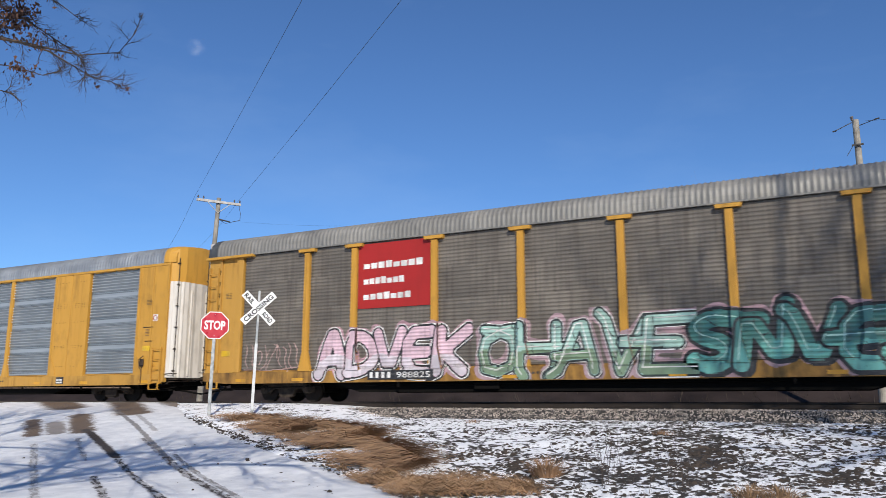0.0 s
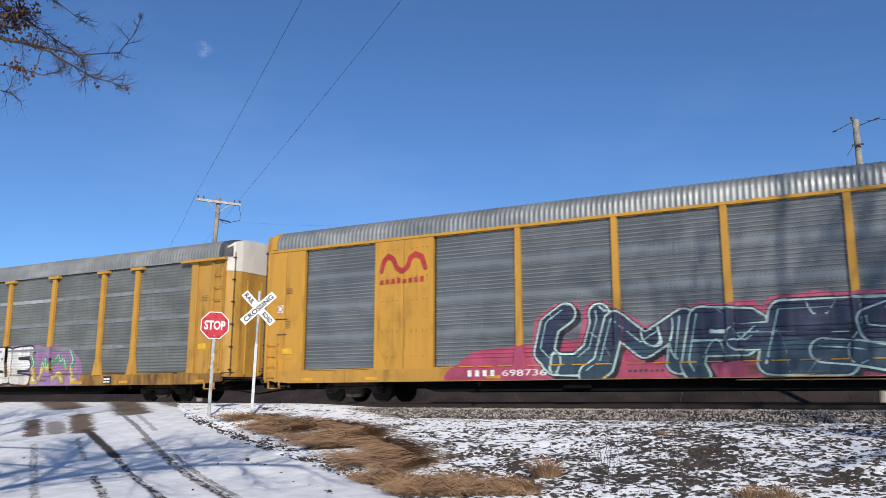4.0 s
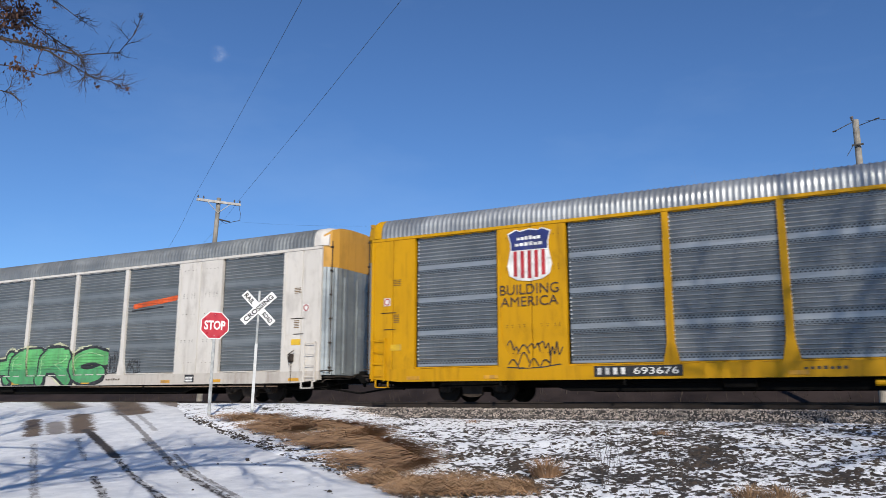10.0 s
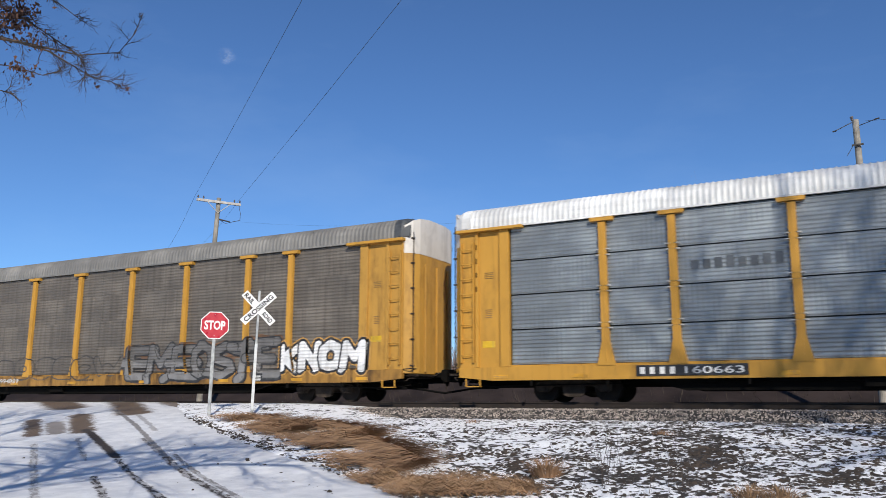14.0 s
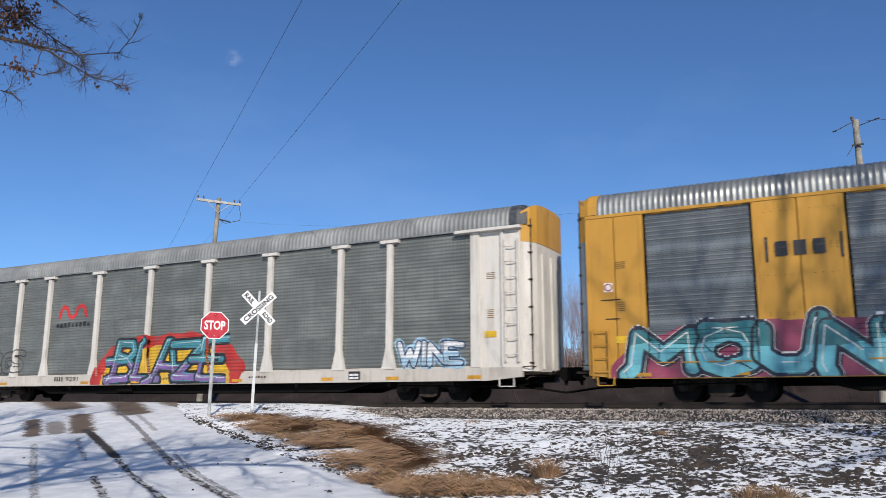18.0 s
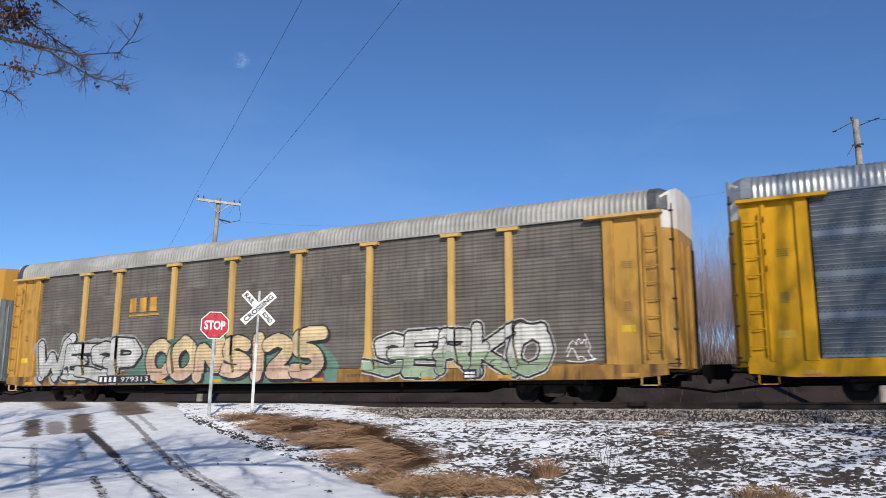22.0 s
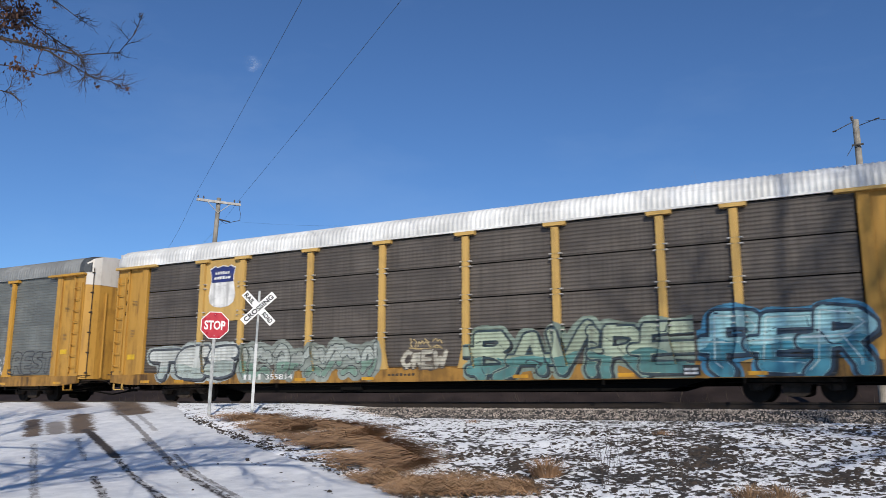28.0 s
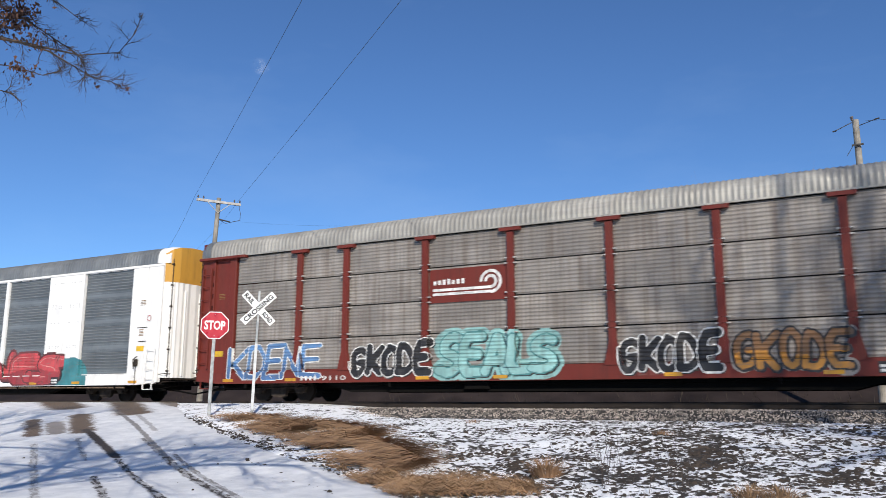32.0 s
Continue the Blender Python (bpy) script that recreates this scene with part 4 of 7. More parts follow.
# bare zinc strips along the joints of one grey car's screens
SCUFFED_ZINC = sheet_metal("scuffed_zinc_strip", (0.40, 0.41, 0.41), (0.2, 0.2, 0.2), 0.4, 0.3, 0.5)
DULL_ZINC = sheet_metal("dull_zinc_strip", (0.25, 0.26, 0.26), (0.15, 0.15, 0.15), 0.5, 0.3, 0.5)
for a, b in BAYS_A[1:]:
    for z in SHEETS_Z[1:]:
        bare = -4.4 < a < -4.2 or (a < 4 and abs(z - 4.08) < 0.1)
        strip_mesh = shared(("strip", round(b - a, 2)), lambda: box(bmesh.new(), -(b - a) / 2 + 0.13, (b - a) / 2 - 0.13, -1.499, -1.46, -0.07, 0.07, 0.004))
        part("joint_strip", strip_mesh, SCUFFED_ZINC if bare else DULL_ZINC, CARS[3]).location = ((a + b) / 2, 0, z)

# a tank and its hangers under the sill of the bright yellow car
tank = part("air_tank", rod(bmesh.new(), (0.29, -1.38, 0.46), (1.21, -1.38, 0.46), 0.085, n=12), YELLOW_BRIGHT, CARS[5], "small yellow tank under the sill")
for u in (0.4, 1.1):
    part("hanger", box(bmesh.new(), u - 0.02, u + 0.02, -1.40, -1.36, 0.53, 0.62), BLACK_STEEL, tank)


# ---- marks and graffiti on the cars ----
PAINTS = {}


def paint(color, rough=0.5):
    key = tuple(color)
    if key not in PAINTS:
        k = Nodes("sprayed_paint")
        v = k.shifted()
        soft, runs = k.noise(v, 1.4, 5, 0.6), k.noise(k.scaled(v, (8, 8, 0.5)), 1.0, 4)
        worn = k.noise(k.scaled(v, (1.2, 1.0, 9.0)), 1.5, 5, 0.65)
        tone = k.mix(k.ramp(soft, 0.28, 0.72), tuple(c * 0.75 for c in color), tuple(min(0.85, c * 1.2 + 0.01) for c in color))
        tone = k.mix(k.calc("MULTIPLY", k.ramp(runs, 0.45, 0.8), 0.5), tone, (0.10, 0.09, 0.08))
        tone = k.mix(k.calc("MULTIPLY", k.ramp(worn, 0.55, 0.72), 0.55), tone, (0.13, 0.125, 0.115))
        PAINTS[key] = k.done(tone, rough)
    return PAINTS[key]


INK = (0.012, 0.012, 0.014)
CHALK = (0.70, 0.69, 0.66)
SHAPES = (
    # bolts, waves, hooks, barbs and coils: no letters
    (((0.0, 1.0), (0.55, 0.58), (0.15, 0.46), (0.75, 0.0)), ((0.55, 0.0), (0.98, 0.02))),
    (((0.0, 0.15), (0.2, 0.85), (0.42, 0.3), (0.62, 0.95), (0.8, 0.35), (1.05, 0.7)),),
    (((0.55, 0.5), (0.45, 0.68), (0.25, 0.55), (0.3, 0.2), (0.65, 0.08), (0.95, 0.4), (0.8, 0.9), (0.35, 1.0), (0.0, 0.75)),),
    (((0.0, 0.05), (0.45, 0.5), (1.0, 0.95)), ((0.62, 1.0), (1.0, 0.95), (0.95, 0.5)), ((0.0, 0.6), (0.35, 0.95))),
    (((0.0, 0.35), (0.25, 0.0), (0.7, 0.05), (0.95, 0.5), (0.75, 0.95)), ((0.35, 0.45), (0.6, 0.6), (0.45, 1.0))),
    (((0.05, 1.0), (0.3, 0.7), (0.05, 0.4), (0.35, 0.05)), ((0.55, 1.0), (0.85, 0.7), (0.6, 0.35), (0.95, 0.0))),
    (((0.0, 0.7), (0.35, 0.95), (0.5, 0.55), (0.85, 0.85), (1.0, 0.5)), ((0.1, 0.1), (0.5, 0.3), (0.95, 0.05))),
    (((0.1, 0.1), (0.0, 0.6), (0.4, 0.9), (0.6, 0.5), (0.3, 0.3)), ((0.6, 0.1), (1.0, 0.35), (0.85, 0.95))),
    (((0.0, 0.5), (0.5, 0.95), (1.0, 0.55)), ((0.05, 0.1), (0.5, 0.55), (1.0, 0.1))),
)


LETTERS = {
    "A": (((0, 0), (0.42, 1), (0.6, 1), (1, 0)), ((0.2, 0.34), (0.8, 0.34))),
    "B": (((0, 0), (0, 1), (0.7, 0.97), (0.86, 0.75), (0.6, 0.53), (0, 0.52)), ((0.6, 0.53), (1, 0.32), (0.85, 0.03), (0, 0))),
    "C": (((1, 0.82), (0.62, 1), (0.12, 0.82), (0, 0.45), (0.2, 0.08), (0.6, 0), (1, 0.16)),),
    "D": (((0, 0), (0, 1), (0.6, 0.97), (1, 0.62), (0.97, 0.28), (0.55, 0.0), (0, 0)),),
    "E": (((1, 1), (0, 1), (0, 0), (1, 0)), ((0, 0.52), (0.8, 0.52))),
    "F": (((1, 1), (0, 1), (0, 0)), ((0, 0.52), (0.75, 0.52))),
    "G": (((1, 0.85), (0.6, 1), (0.1, 0.8), (0, 0.4), (0.25, 0.03), (0.75, 0.02), (1, 0.3), (1, 0.48), (0.6, 0.48)),),
    "H": (((0, 0), (0, 1)), ((1, 0), (1, 1)), ((0, 0.5), (1, 0.5))),
    "I": (((0.5, 0), (0.5, 1)),),
    "K": (((0, 0), (0, 1)), ((1, 1), (0.1, 0.48), (1, 0))),
    "L": (((0, 1), (0, 0), (1, 0.02)),),
    "M": (((0, 0), (0.08, 1), (0.5, 0.42), (0.92, 1), (1, 0)),),
    "N": (((0, 0), (0, 1), (1, 0.02), (1, 1)),),
    "O": (((0.5, 1), (0.08, 0.8), (0, 0.45), (0.15, 0.1), (0.5, 0), (0.9, 0.15), (1, 0.55), (0.88, 0.86), (0.5, 1)),),
    "P": (((0, 0), (0, 1), (0.75, 0.97), (0.98, 0.72), (0.7, 0.42), (0, 0.42)),),
    "R": (((0, 0), (0, 1), (0.75, 0.97), (0.95, 0.74), (0.65, 0.5), (0, 0.48)), ((0.5, 0.48), (1, 0))),
    "S": (((1, 0.88), (0.55, 1), (0.08, 0.82), (0.15, 0.58), (0.85, 0.44), (0.98, 0.2), (0.5, 0), (0, 0.12)),),
    "T": (((0, 1), (1, 1)), ((0.5, 1), (0.5, 0))),
    "U": (((0, 1), (0.02, 0.3), (0.3, 0), (0.7, 0), (0.98, 0.3), (1, 1)),),
    "V": (((0, 1), (0.5, 0), (1, 1)),),
    "W": (((0, 1), (0.22, 0), (0.5, 0.62), (0.78, 0), (1, 1)),),
    "Z": (((0, 1), (1, 1), (0, 0), (1, 0)),),
    "2": (((0, 0.8), (0.45, 1), (0.95, 0.78), (0.75, 0.45), (0, 0), (1, 0)),),
    "5": (((1, 1), (0.1, 1), (0.05, 0.58), (0.6, 0.62), (0.98, 0.32), (0.6, 0), (0, 0.08)),),
}
WIDTHS = {"I": 0.5, "M": 1.25, "W": 1.25, "L": 0.85}
OPEN_JOINTS = (7, 14, 15, 17)       # cars whose screens stand apart
RIB = [1.0254]
SCREEN_FACE = {"A": -1.492, "B": -1.490}


def rib_rows(style, z0, z1, i, fine=False):
    """Heights at which the folds of the screens turn, from the sill upwards."""
    RIB[0] = 0.985 if i in OPEN_JOINTS else 1.0254
    lo, p = (0.165, 0.67 / 6) if style == "B" else (0.0, SHEET_H / 9)
    fold = (0.0, 0.28, 0.48, 0.56, 0.76) if style == "B" else (0.0, 0.18, 0.46, 0.60, 0.88)
    out = list(np.arange(max(z0, SILL0 + 0.02), SILL1, 0.03)) + [SILL1 - 0.001, SILL1, 1.034]
    out += list(np.arange(z0, z1, 0.014)) if fine else []
    for foot in SHEETS_Z:
        out += [foot + RIB[0] * (lo + (c + o) * p) for c in range(6 if style == "B" else 9) for o in fold]
        out += [foot + RIB[0] * v for v in (0.04, 0.08, 0.12, 0.875, 0.915, 0.955)] if style == "B" else []
    return np.unique(np.round([z for z in out if z0 <= z <= z1], 4))


def rib_depth(style, z):
    """How far a screen's surface lies behind its crests at one height."""
    for foot in SHEETS_Z:
        v = (z - foot) / RIB[0]
        if -0.0005 <= v <= SHEET_H + 0.0005:
            if style == "B":
                if not 0.165 <= v <= 0.835:
                    return 0.018
                return 0.018 * (1 - float(np.interp(((v - 0.165) / (0.67 / 6)) % 1.0, (0, 0.28, 0.48, 0.56, 0.76, 1), (0, 0, 1, 1, 0, 0))))
            return 0.020 * (1 - float(np.interp((v / (SHEET_H / 9)) % 1.0, (0, 0.18, 0.46, 0.60, 0.88, 1), (0, 0.1, 1, 1, 0.1, 0))))
    return 0.02


def face_depth(style, u, z):
    """Outermost y of a car's side at one spot."""
    a = abs(u)
    if z < SILL1:
        return -1.577
    if style == "A":
        half = 0.105 + max(0.0, (1.62 - z) / 0.64) * 0.145
        if min(abs(u - p) for p in POSTS_A) < half:
            return -1.613
        if 12.03 < a < 12.33 or 13.02 < a < 13.12:
            return -1.582
        return -1.532 if a > 13.12 else (-1.502 if a > 12.3 else SCREEN_FACE[style])
    half = 0.10 + max(0.0, (1.55 - z) / 0.57) * 0.12
    if min(abs(u - p) for p in POSTS_B) < half:
        return -1.562
    return -1.567 if 7.1 < a < 9.28 or a > 12.02 else SCREEN_FACE[style]


def row_breaks(style, z):
    if z < SILL1:
        return []
    out = []
    if style == "A":
        half = 0.105 + max(0.0, (1.62 - z) / 0.64) * 0.145
        for p in POSTS_A:
            out += [p - half, p + half]
        out += [s * v for s in (-1, 1) for v in (12.03, 12.33, 13.02, 13.12)]
    else:
        half = 0.10 + max(0.0, (1.55 - z) / 0.57) * 0.12
        for p in POSTS_B:
            out += [p - half, p + half]
        out += [s * v for s in (-1, 1) for v in (7.1, 9.28, 12.02)]
    return sorted(out)


def field_spans(row, xs):
    ins = row < 0
    if not ins.any():
        return []
    cross = np.nonzero(ins[1:] != ins[:-1])[0]
    pts = [xs[i] + (xs[i + 1] - xs[i]) * row[i] / (row[i] - row[i + 1]) for i in cross]
    if ins[0]:
        pts.insert(0, xs[0])
    if ins[-1]:
        pts.append(xs[-1])
    return list(zip(pts[::2], pts[1::2]))


def painted_field(name, field, xs, zs, style, lift, color, parent, label=""):
    """Paint that follows the ribs, posts and sill: the area where field is below nought."""
    V, F = [], []
    rows = [field_spans(field[j], xs) for j in range(len(zs))]
    deep = [rib_depth(style, z) for z in zs]
    for j in range(len(zs) - 1):
        a, b = rows[j], rows[j + 1]
        zm = (zs[j] + zs[j + 1]) / 2
        if len(a) == len(b) and all(min(p[1], q[1]) > max(p[0], q[0]) for p, q in zip(a, b)):
            pairs = list(zip(a, b))
        else:
            m = field_spans((field[j] + field[j + 1]) / 2, xs)
            pairs = [(p, p) for p in m]
        cuts = row_breaks(style, zm)
        for p, q in pairs:
            lo, hi = min(p[0], q[0]), max(p[1], q[1])
            edges = [lo] + [c for c in cuts if lo < c < hi] + [hi]
            before = None
            for e0, e1 in zip(edges, edges[1:]):
                y = face_depth(style, (e0 + e1) / 2, zm)
                folded = y == SCREEN_FACE[style]
                if folded and SILL1 < zm < 1.034:
                    y, folded = -1.502, False
                if e1 - e0 < 0.004 or (folded and SILL1 - 0.002 < zm < SHEETS_Z[0] - 0.001):
                    before = None
                    continue
                y0, y1 = (y - lift + (deep[k] if folded else 0.0) for k in (j, j + 1))
                n = len(V)
                V += [(min(max(p[0], e0), e1), y0, zs[j]), (min(max(p[1], e0), e1), y0, zs[j]), (min(max(q[1], e0), e1), y1, zs[j + 1]), (min(max(q[0], e0), e1), y1, zs[j + 1])]
                F.append((n, n + 1, n + 2, n + 3))
                if before and abs(before[0] - y0) > 0.02:
                    s = 0.0015 if y0 > before[0] else -0.0015
                    V += [(e0 + s, before[0], zs[j]), (e0 + s, y0, zs[j]), (e0 + s, y1, zs[j + 1]), (e0 + s, before[1], zs[j + 1])]
                    F.append((n + 4, n + 5, n + 6, n + 7))
                before = (y0, y1)
    if not F:
        return None
    return tagged(part(name, quads(V, F, name), paint(color), parent, label), kind="stuff")


def rounded(line, times=2):
    """The same stroke with its corners cut round."""
    for _ in range(times):
        out = [line[0]]
        for (ax, az), (bx, bz) in zip(line, line[1:]):
            out += [(ax * 0.75 + bx * 0.25, az * 0.75 + bz * 0.25), (ax * 0.25 + bx * 0.75, az * 0.25 + bz * 0.75)]
        line = out + [line[-1]]
    return line


def stroke_dist(X, Z, lines):
    """Distance to the strokes, worked out near them only."""
    lo, hi = min(p[0] for ln in lines for p in ln) - 0.8, max(p[0] for ln in lines for p in ln) + 0.8
    a, b = np.searchsorted(X[0], (lo, hi))
    out = np.full(X.shape, 9.0)
    out[:, a:b] = near_strokes(X[:, a:b], Z[:, a:b], lines)
    return out


def near_strokes(X, Z, lines):
    best = np.full(X.shape, 9.0)
    for line in lines:
        for (ax, az), (bx, bz) in zip(line, line[1:]):
            dx, dz = bx - ax, bz - az
            t = np.clip(((X - ax) * dx + (Z - az) * dz) / max(1e-9, dx * dx + dz * dz), 0, 1)
            best = np.minimum(best, np.hypot(X - ax - t * dx, Z - az - t * dz))
    return best


def smooth_noise(rng, X, Z, scale, amp):
    out = np.zeros(X.shape)
    for _ in range(5):
        a, b, c = rng.uniform(-1, 1, 3)
        out += np.sin((X * a + Z * b) * 6.28 / scale + c * 9)
    return out * amp / 2.5


def word_strokes(word, u0, u1, z0, z1, r, rng, soft=1, lean=0.08, wild=0.0):
    """The strokes of each letter of a word, set side by side in a box."""
    total = sum(WIDTHS.get(c, 1.0) for c in word)
    unit, x, out = (u1 - u0) / total, u0 - r * 0.1, []
    for c in word:
        w = unit * WIDTHS.get(c, 1.0)
        drop, tall, skew = rng.uniform(0, 0.06), rng.uniform(0.88, 1.02), rng.uniform(-0.05, 0.05)
        lines = []
        for ln in LETTERS[c]:
            pts = []
            for a, b in ln:
                zz = z0 + r + (drop + b * (tall - drop)) * (z1 - z0 - 2 * r)
                pts.append((x + r * 0.75 + a * (w * rng.uniform(1.0, 1.08) - 1.35 * r) + (lean + skew) * (zz - z0) + rng.uniform(-0.035, 0.035), zz + rng.uniform(-0.035, 0.035)))
            if wild and len(pts) > 1:
                # barbs that shoot out of the ends of the strokes
                for end, nxt in ((0, 1), (-1, -2)):
                    if rng.uniform() < wild:
                        dx, dz = pts[end][0] - pts[nxt][0], pts[end][1] - pts[nxt][1]
                        k = rng.uniform(0.25, 0.5) * w / max(0.1, math.hypot(dx, dz))
                        tip = (pts[end][0] + dx * k + rng.uniform(-0.2, 0.2) * w, min(z1 + 0.1, max(z0, pts[end][1] + dz * k * 0.4)))
                        pts = [tip] + pts if end == 0 else pts + [tip]
            lines.append(rounded(pts, soft) if soft else pts)
        out.append(lines)
        x += w
    return out


def chance_strokes(n, u0, u1, z0, z1, r, rng):
    """Sprayed forms that spell nothing."""
    w, out = (u1 - u0) / n, []
    for g in range(n):
        shape = SHAPES[rng.randint(len(SHAPES))]
        lean, hh = rng.uniform(-0.1, 0.15), rng.uniform(0.88, 1.0)
        lines = []
        for ln in shape:
            pts = []
            for a, b in ln:
                a, b = a + rng.uniform(-0.05, 0.05), b + rng.uniform(-0.05, 0.05)
                zz = z0 + r + b * ((z1 - z0) * hh - 2 * r)
                pts.append((u0 + w * g + r * 0.9 + a * (w - 1.5 * r) + lean * (zz - z0) * 0.6, zz))
            lines.append(rounded(pts))
        out.append(lines)
    return out


def graffiti(i, style, u0, u1, z0, z1, n, fill, low=None, line=INK, halo=None, shine=None, seed=1, fat=0.17, edge=0.055, reach=0.16, split=0.45, word="", soft=1, wild=0.0, rim=None, rim_w=0.05, lean=0.08):
    """A row of big sprayed forms: haze of colour behind, outline, filling, second colour below."""
    rng = np.random.RandomState(seed + 100 * i)
    pad = 0.3
    xs = np.arange(u0 - pad, u1 + pad, 0.025)
    zs = rib_rows(style, SILL0 + 0.02, z1 + pad, i)
    X, Z = np.meshgrid(xs, zs)
    if word:
        n = len(word)
        r = fat * (0.84 if wild else 0.98) * min((u1 - u0) / n, (z1 - z0) * 1.15)
        r = min(r, 0.17 * (z1 - z0))
        edge *= 1.6 if max(line) < 0.3 else 1.2
        forms = word_strokes(word, u0, u1, z0, z1, r, rng, soft, lean, wild)
    else:
        n = int(round(n * 1.5))
        r = fat * 0.80 * min((u1 - u0) / n, (z1 - z0) * 1.15)
        forms = chance_strokes(n, u0, u1, z0, z1, r, rng)
    w = (u1 - u0) / n
    full, inner, gleam, cast = None, None, None, None
    for lines in forms:
        d = stroke_dist(X, Z, lines) - r * rng.uniform(0.92, 1.1)
        if inner is None:
            full, inner = d, d
        else:
            full, inner = np.minimum(full, d), np.minimum(np.maximum(inner, edge * 0.8 - d), d)
        if word and edge > 0.03:
            s = stroke_dist(X - r * 0.45, Z + r * 0.35, lines) - r * 1.05
            cast = s if cast is None else np.minimum(cast, s)
        if shine:
            s = stroke_dist(X + r * 0.35, Z - r * 0.4, lines) - 0.016
            gleam = s if gleam is None else np.minimum(gleam, s)
    top = painted_field("graffiti", full - edge, xs, zs, style, 0.006, line, CARS[i], "sprayed graffiti lettering forms")
    if rim:
        painted_field("rim", full - edge - rim_w, xs, zs, style, 0.0055, rim, top)
    if cast is not None:
        painted_field("drop_shade", cast - edge * 0.5, xs, zs, style, 0.0045, INK if max(line) < 0.3 else tuple(c * 0.25 for c in fill), top)
    if halo:
        painted_field("haze", full - reach - smooth_noise(rng, X, Z, 0.9, 0.06), xs, zs, style, 0.0025, halo, top)
    painted_field("filling", inner, xs, zs, style, 0.008, fill, top)
    if low:
        wave = Z - (z0 + (z1 - z0) * split) - smooth_noise(rng, X, Z, 1.3, 0.12)
        painted_field("second_colour", np.maximum(inner + 0.012, wave), xs, zs, style, 0.010, low, top)
    if not word or wild:
        cracks = np.abs(np.sin((X * 0.9 + Z * 1.3) * 3.1 / max(0.4, w) + smooth_noise(rng, X, Z, 1.0, 1.2))) * 0.22 - 0.014
        painted_field("inner_line", np.maximum(cracks, inner + 0.02), xs, zs, style, 0.0115, line, top)
    if shine:
        painted_field("highlight", np.maximum(gleam, inner + 0.03), xs, zs, style, 0.013, shine, top)
    return top


def scribble(i, style, u0, u1, z0, z1, n, color, seed=1, thick=0.02):
    """A quick tag in thin strokes."""
    rng = np.random.RandomState(seed + 77 * i)
    xs = np.arange(u0 - 0.1, u1 + 0.1, 0.02)
    zs = rib_rows(style, max(SILL0, z0 - 0.1), z1 + 0.1, i, True)
    X, Z = np.meshgrid(xs, zs)
    n, thick = int(n * 1.25 + 0.5), thick * 0.75
    w = (u1 - u0) / n
    field = np.full(X.shape, 9.0)
    for g in range(n):
        for ln in SHAPES[rng.randint(len(SHAPES))]:
            pts = [(u0 + w * g + (a + rng.uniform(-0.08, 0.08)) * w * 1.1, z0 + (b + rng.uniform(-0.1, 0.1)) * (z1 - z0)) for a, b in ln]
            field = np.minimum(field, stroke_dist(X, Z, [rounded(pts, 3)]))
    sweep = [(u0, z0 + 0.02), ((u0 + u1) / 2, z0 - 0.03), (u1, z0 + 0.1 * (z1 - z0))]
    field = np.minimum(field, stroke_dist(X, Z, [rounded(sweep)]))
    return painted_field("graffiti_tag", field - thick, xs, zs, style, 0.004, color, CARS[i], "thin sprayed scribble")


def bubble(i, style, u0, u1, z0, z1, n, color, seed=1, thick=0.03, word=""):
    """Fat overlapping round forms, drawn in outline only."""
    rng = np.random.RandomState(seed + 31 * i)
    xs = np.arange(u0 - 0.3, u1 + 0.3, 0.025)
    zs = rib_rows(style, SILL0 + 0.02, z1 + 0.3, i)
    X, Z = np.meshgrid(xs, zs)
    w, h = (u1 - u0) / n, z1 - z0
    r = 0.30 * min(w, h)
    inner, marks = None, np.full(X.shape, 9.0)
    if word:
        r = 0.17 * min((u1 - u0) / len(word), h)
        forms = word_strokes(word, u0, u1, z0, z1, r, rng, 2)
    else:
        forms = [[rounded([(u0 + w * g + r + a * (w * 1.15 - 2 * r), z0 + r + (b + rng.uniform(-0.05, 0.05)) * (h - 2 * r)) for a, b in ln], 3) for ln in SHAPES[rng.randint(len(SHAPES))]] for g in range(n)]
    for lines in forms:
        d = stroke_dist(X, Z, lines) - r
        inner = d if inner is None else np.minimum(np.maximum(inner, 0.02 - d), d)
        if not word:
            marks = np.minimum(marks, np.maximum(stroke_dist(X, Z, lines[:1]) - thick * 0.6, d + r * 0.55))
    field = np.minimum(np.abs(inner) - thick, marks)
    return painted_field("graffiti_outline", field, xs, zs, style, 0.004, color, CARS[i], "sprayed outline of fat round forms")


def cloud(i, style, u0, u1, z0, z1, color, lift, seed=3, power=3.0):
    """A broad sprayed patch of colour with a soft, domed edge."""
    rng = np.random.RandomState(seed + i)
    xs = np.arange(u0 - 0.2, u1 + 0.2, 0.04)
    zs = rib_rows(style, SILL0 + 0.02, z1 + 0.2, i)
    X, Z = np.meshgrid(xs, zs)
    f = np.abs((X - (u0 + u1) / 2) / ((u1 - u0) / 2)) ** power + np.clip((Z - z0) / (z1 - z0), 0, 9) ** 2.2 - 1 + smooth_noise(rng, X, Z, 1.1, 0.09)
    return painted_field("graffiti_background", f, xs, zs, style, lift, color, CARS[i], "broad patch of sprayed colour")


def plate(i, name, u0, u1, z0, z1, color, y=None, style="A", lift=0.008, label="", thick=0.012):
    if y is None:
        y = min(face_depth(style, u, z) for u in (u0, (u0 + u1) / 2, u1) for z in (z0, z1)) - lift
    bm = box(bmesh.new(), u0, u1, y - thick * 0.5, y + thick, z0, z1, 0.002)
    return part(name, bm, color if isinstance(color, bpy.types.Material) else paint(color), CARS[i], label)


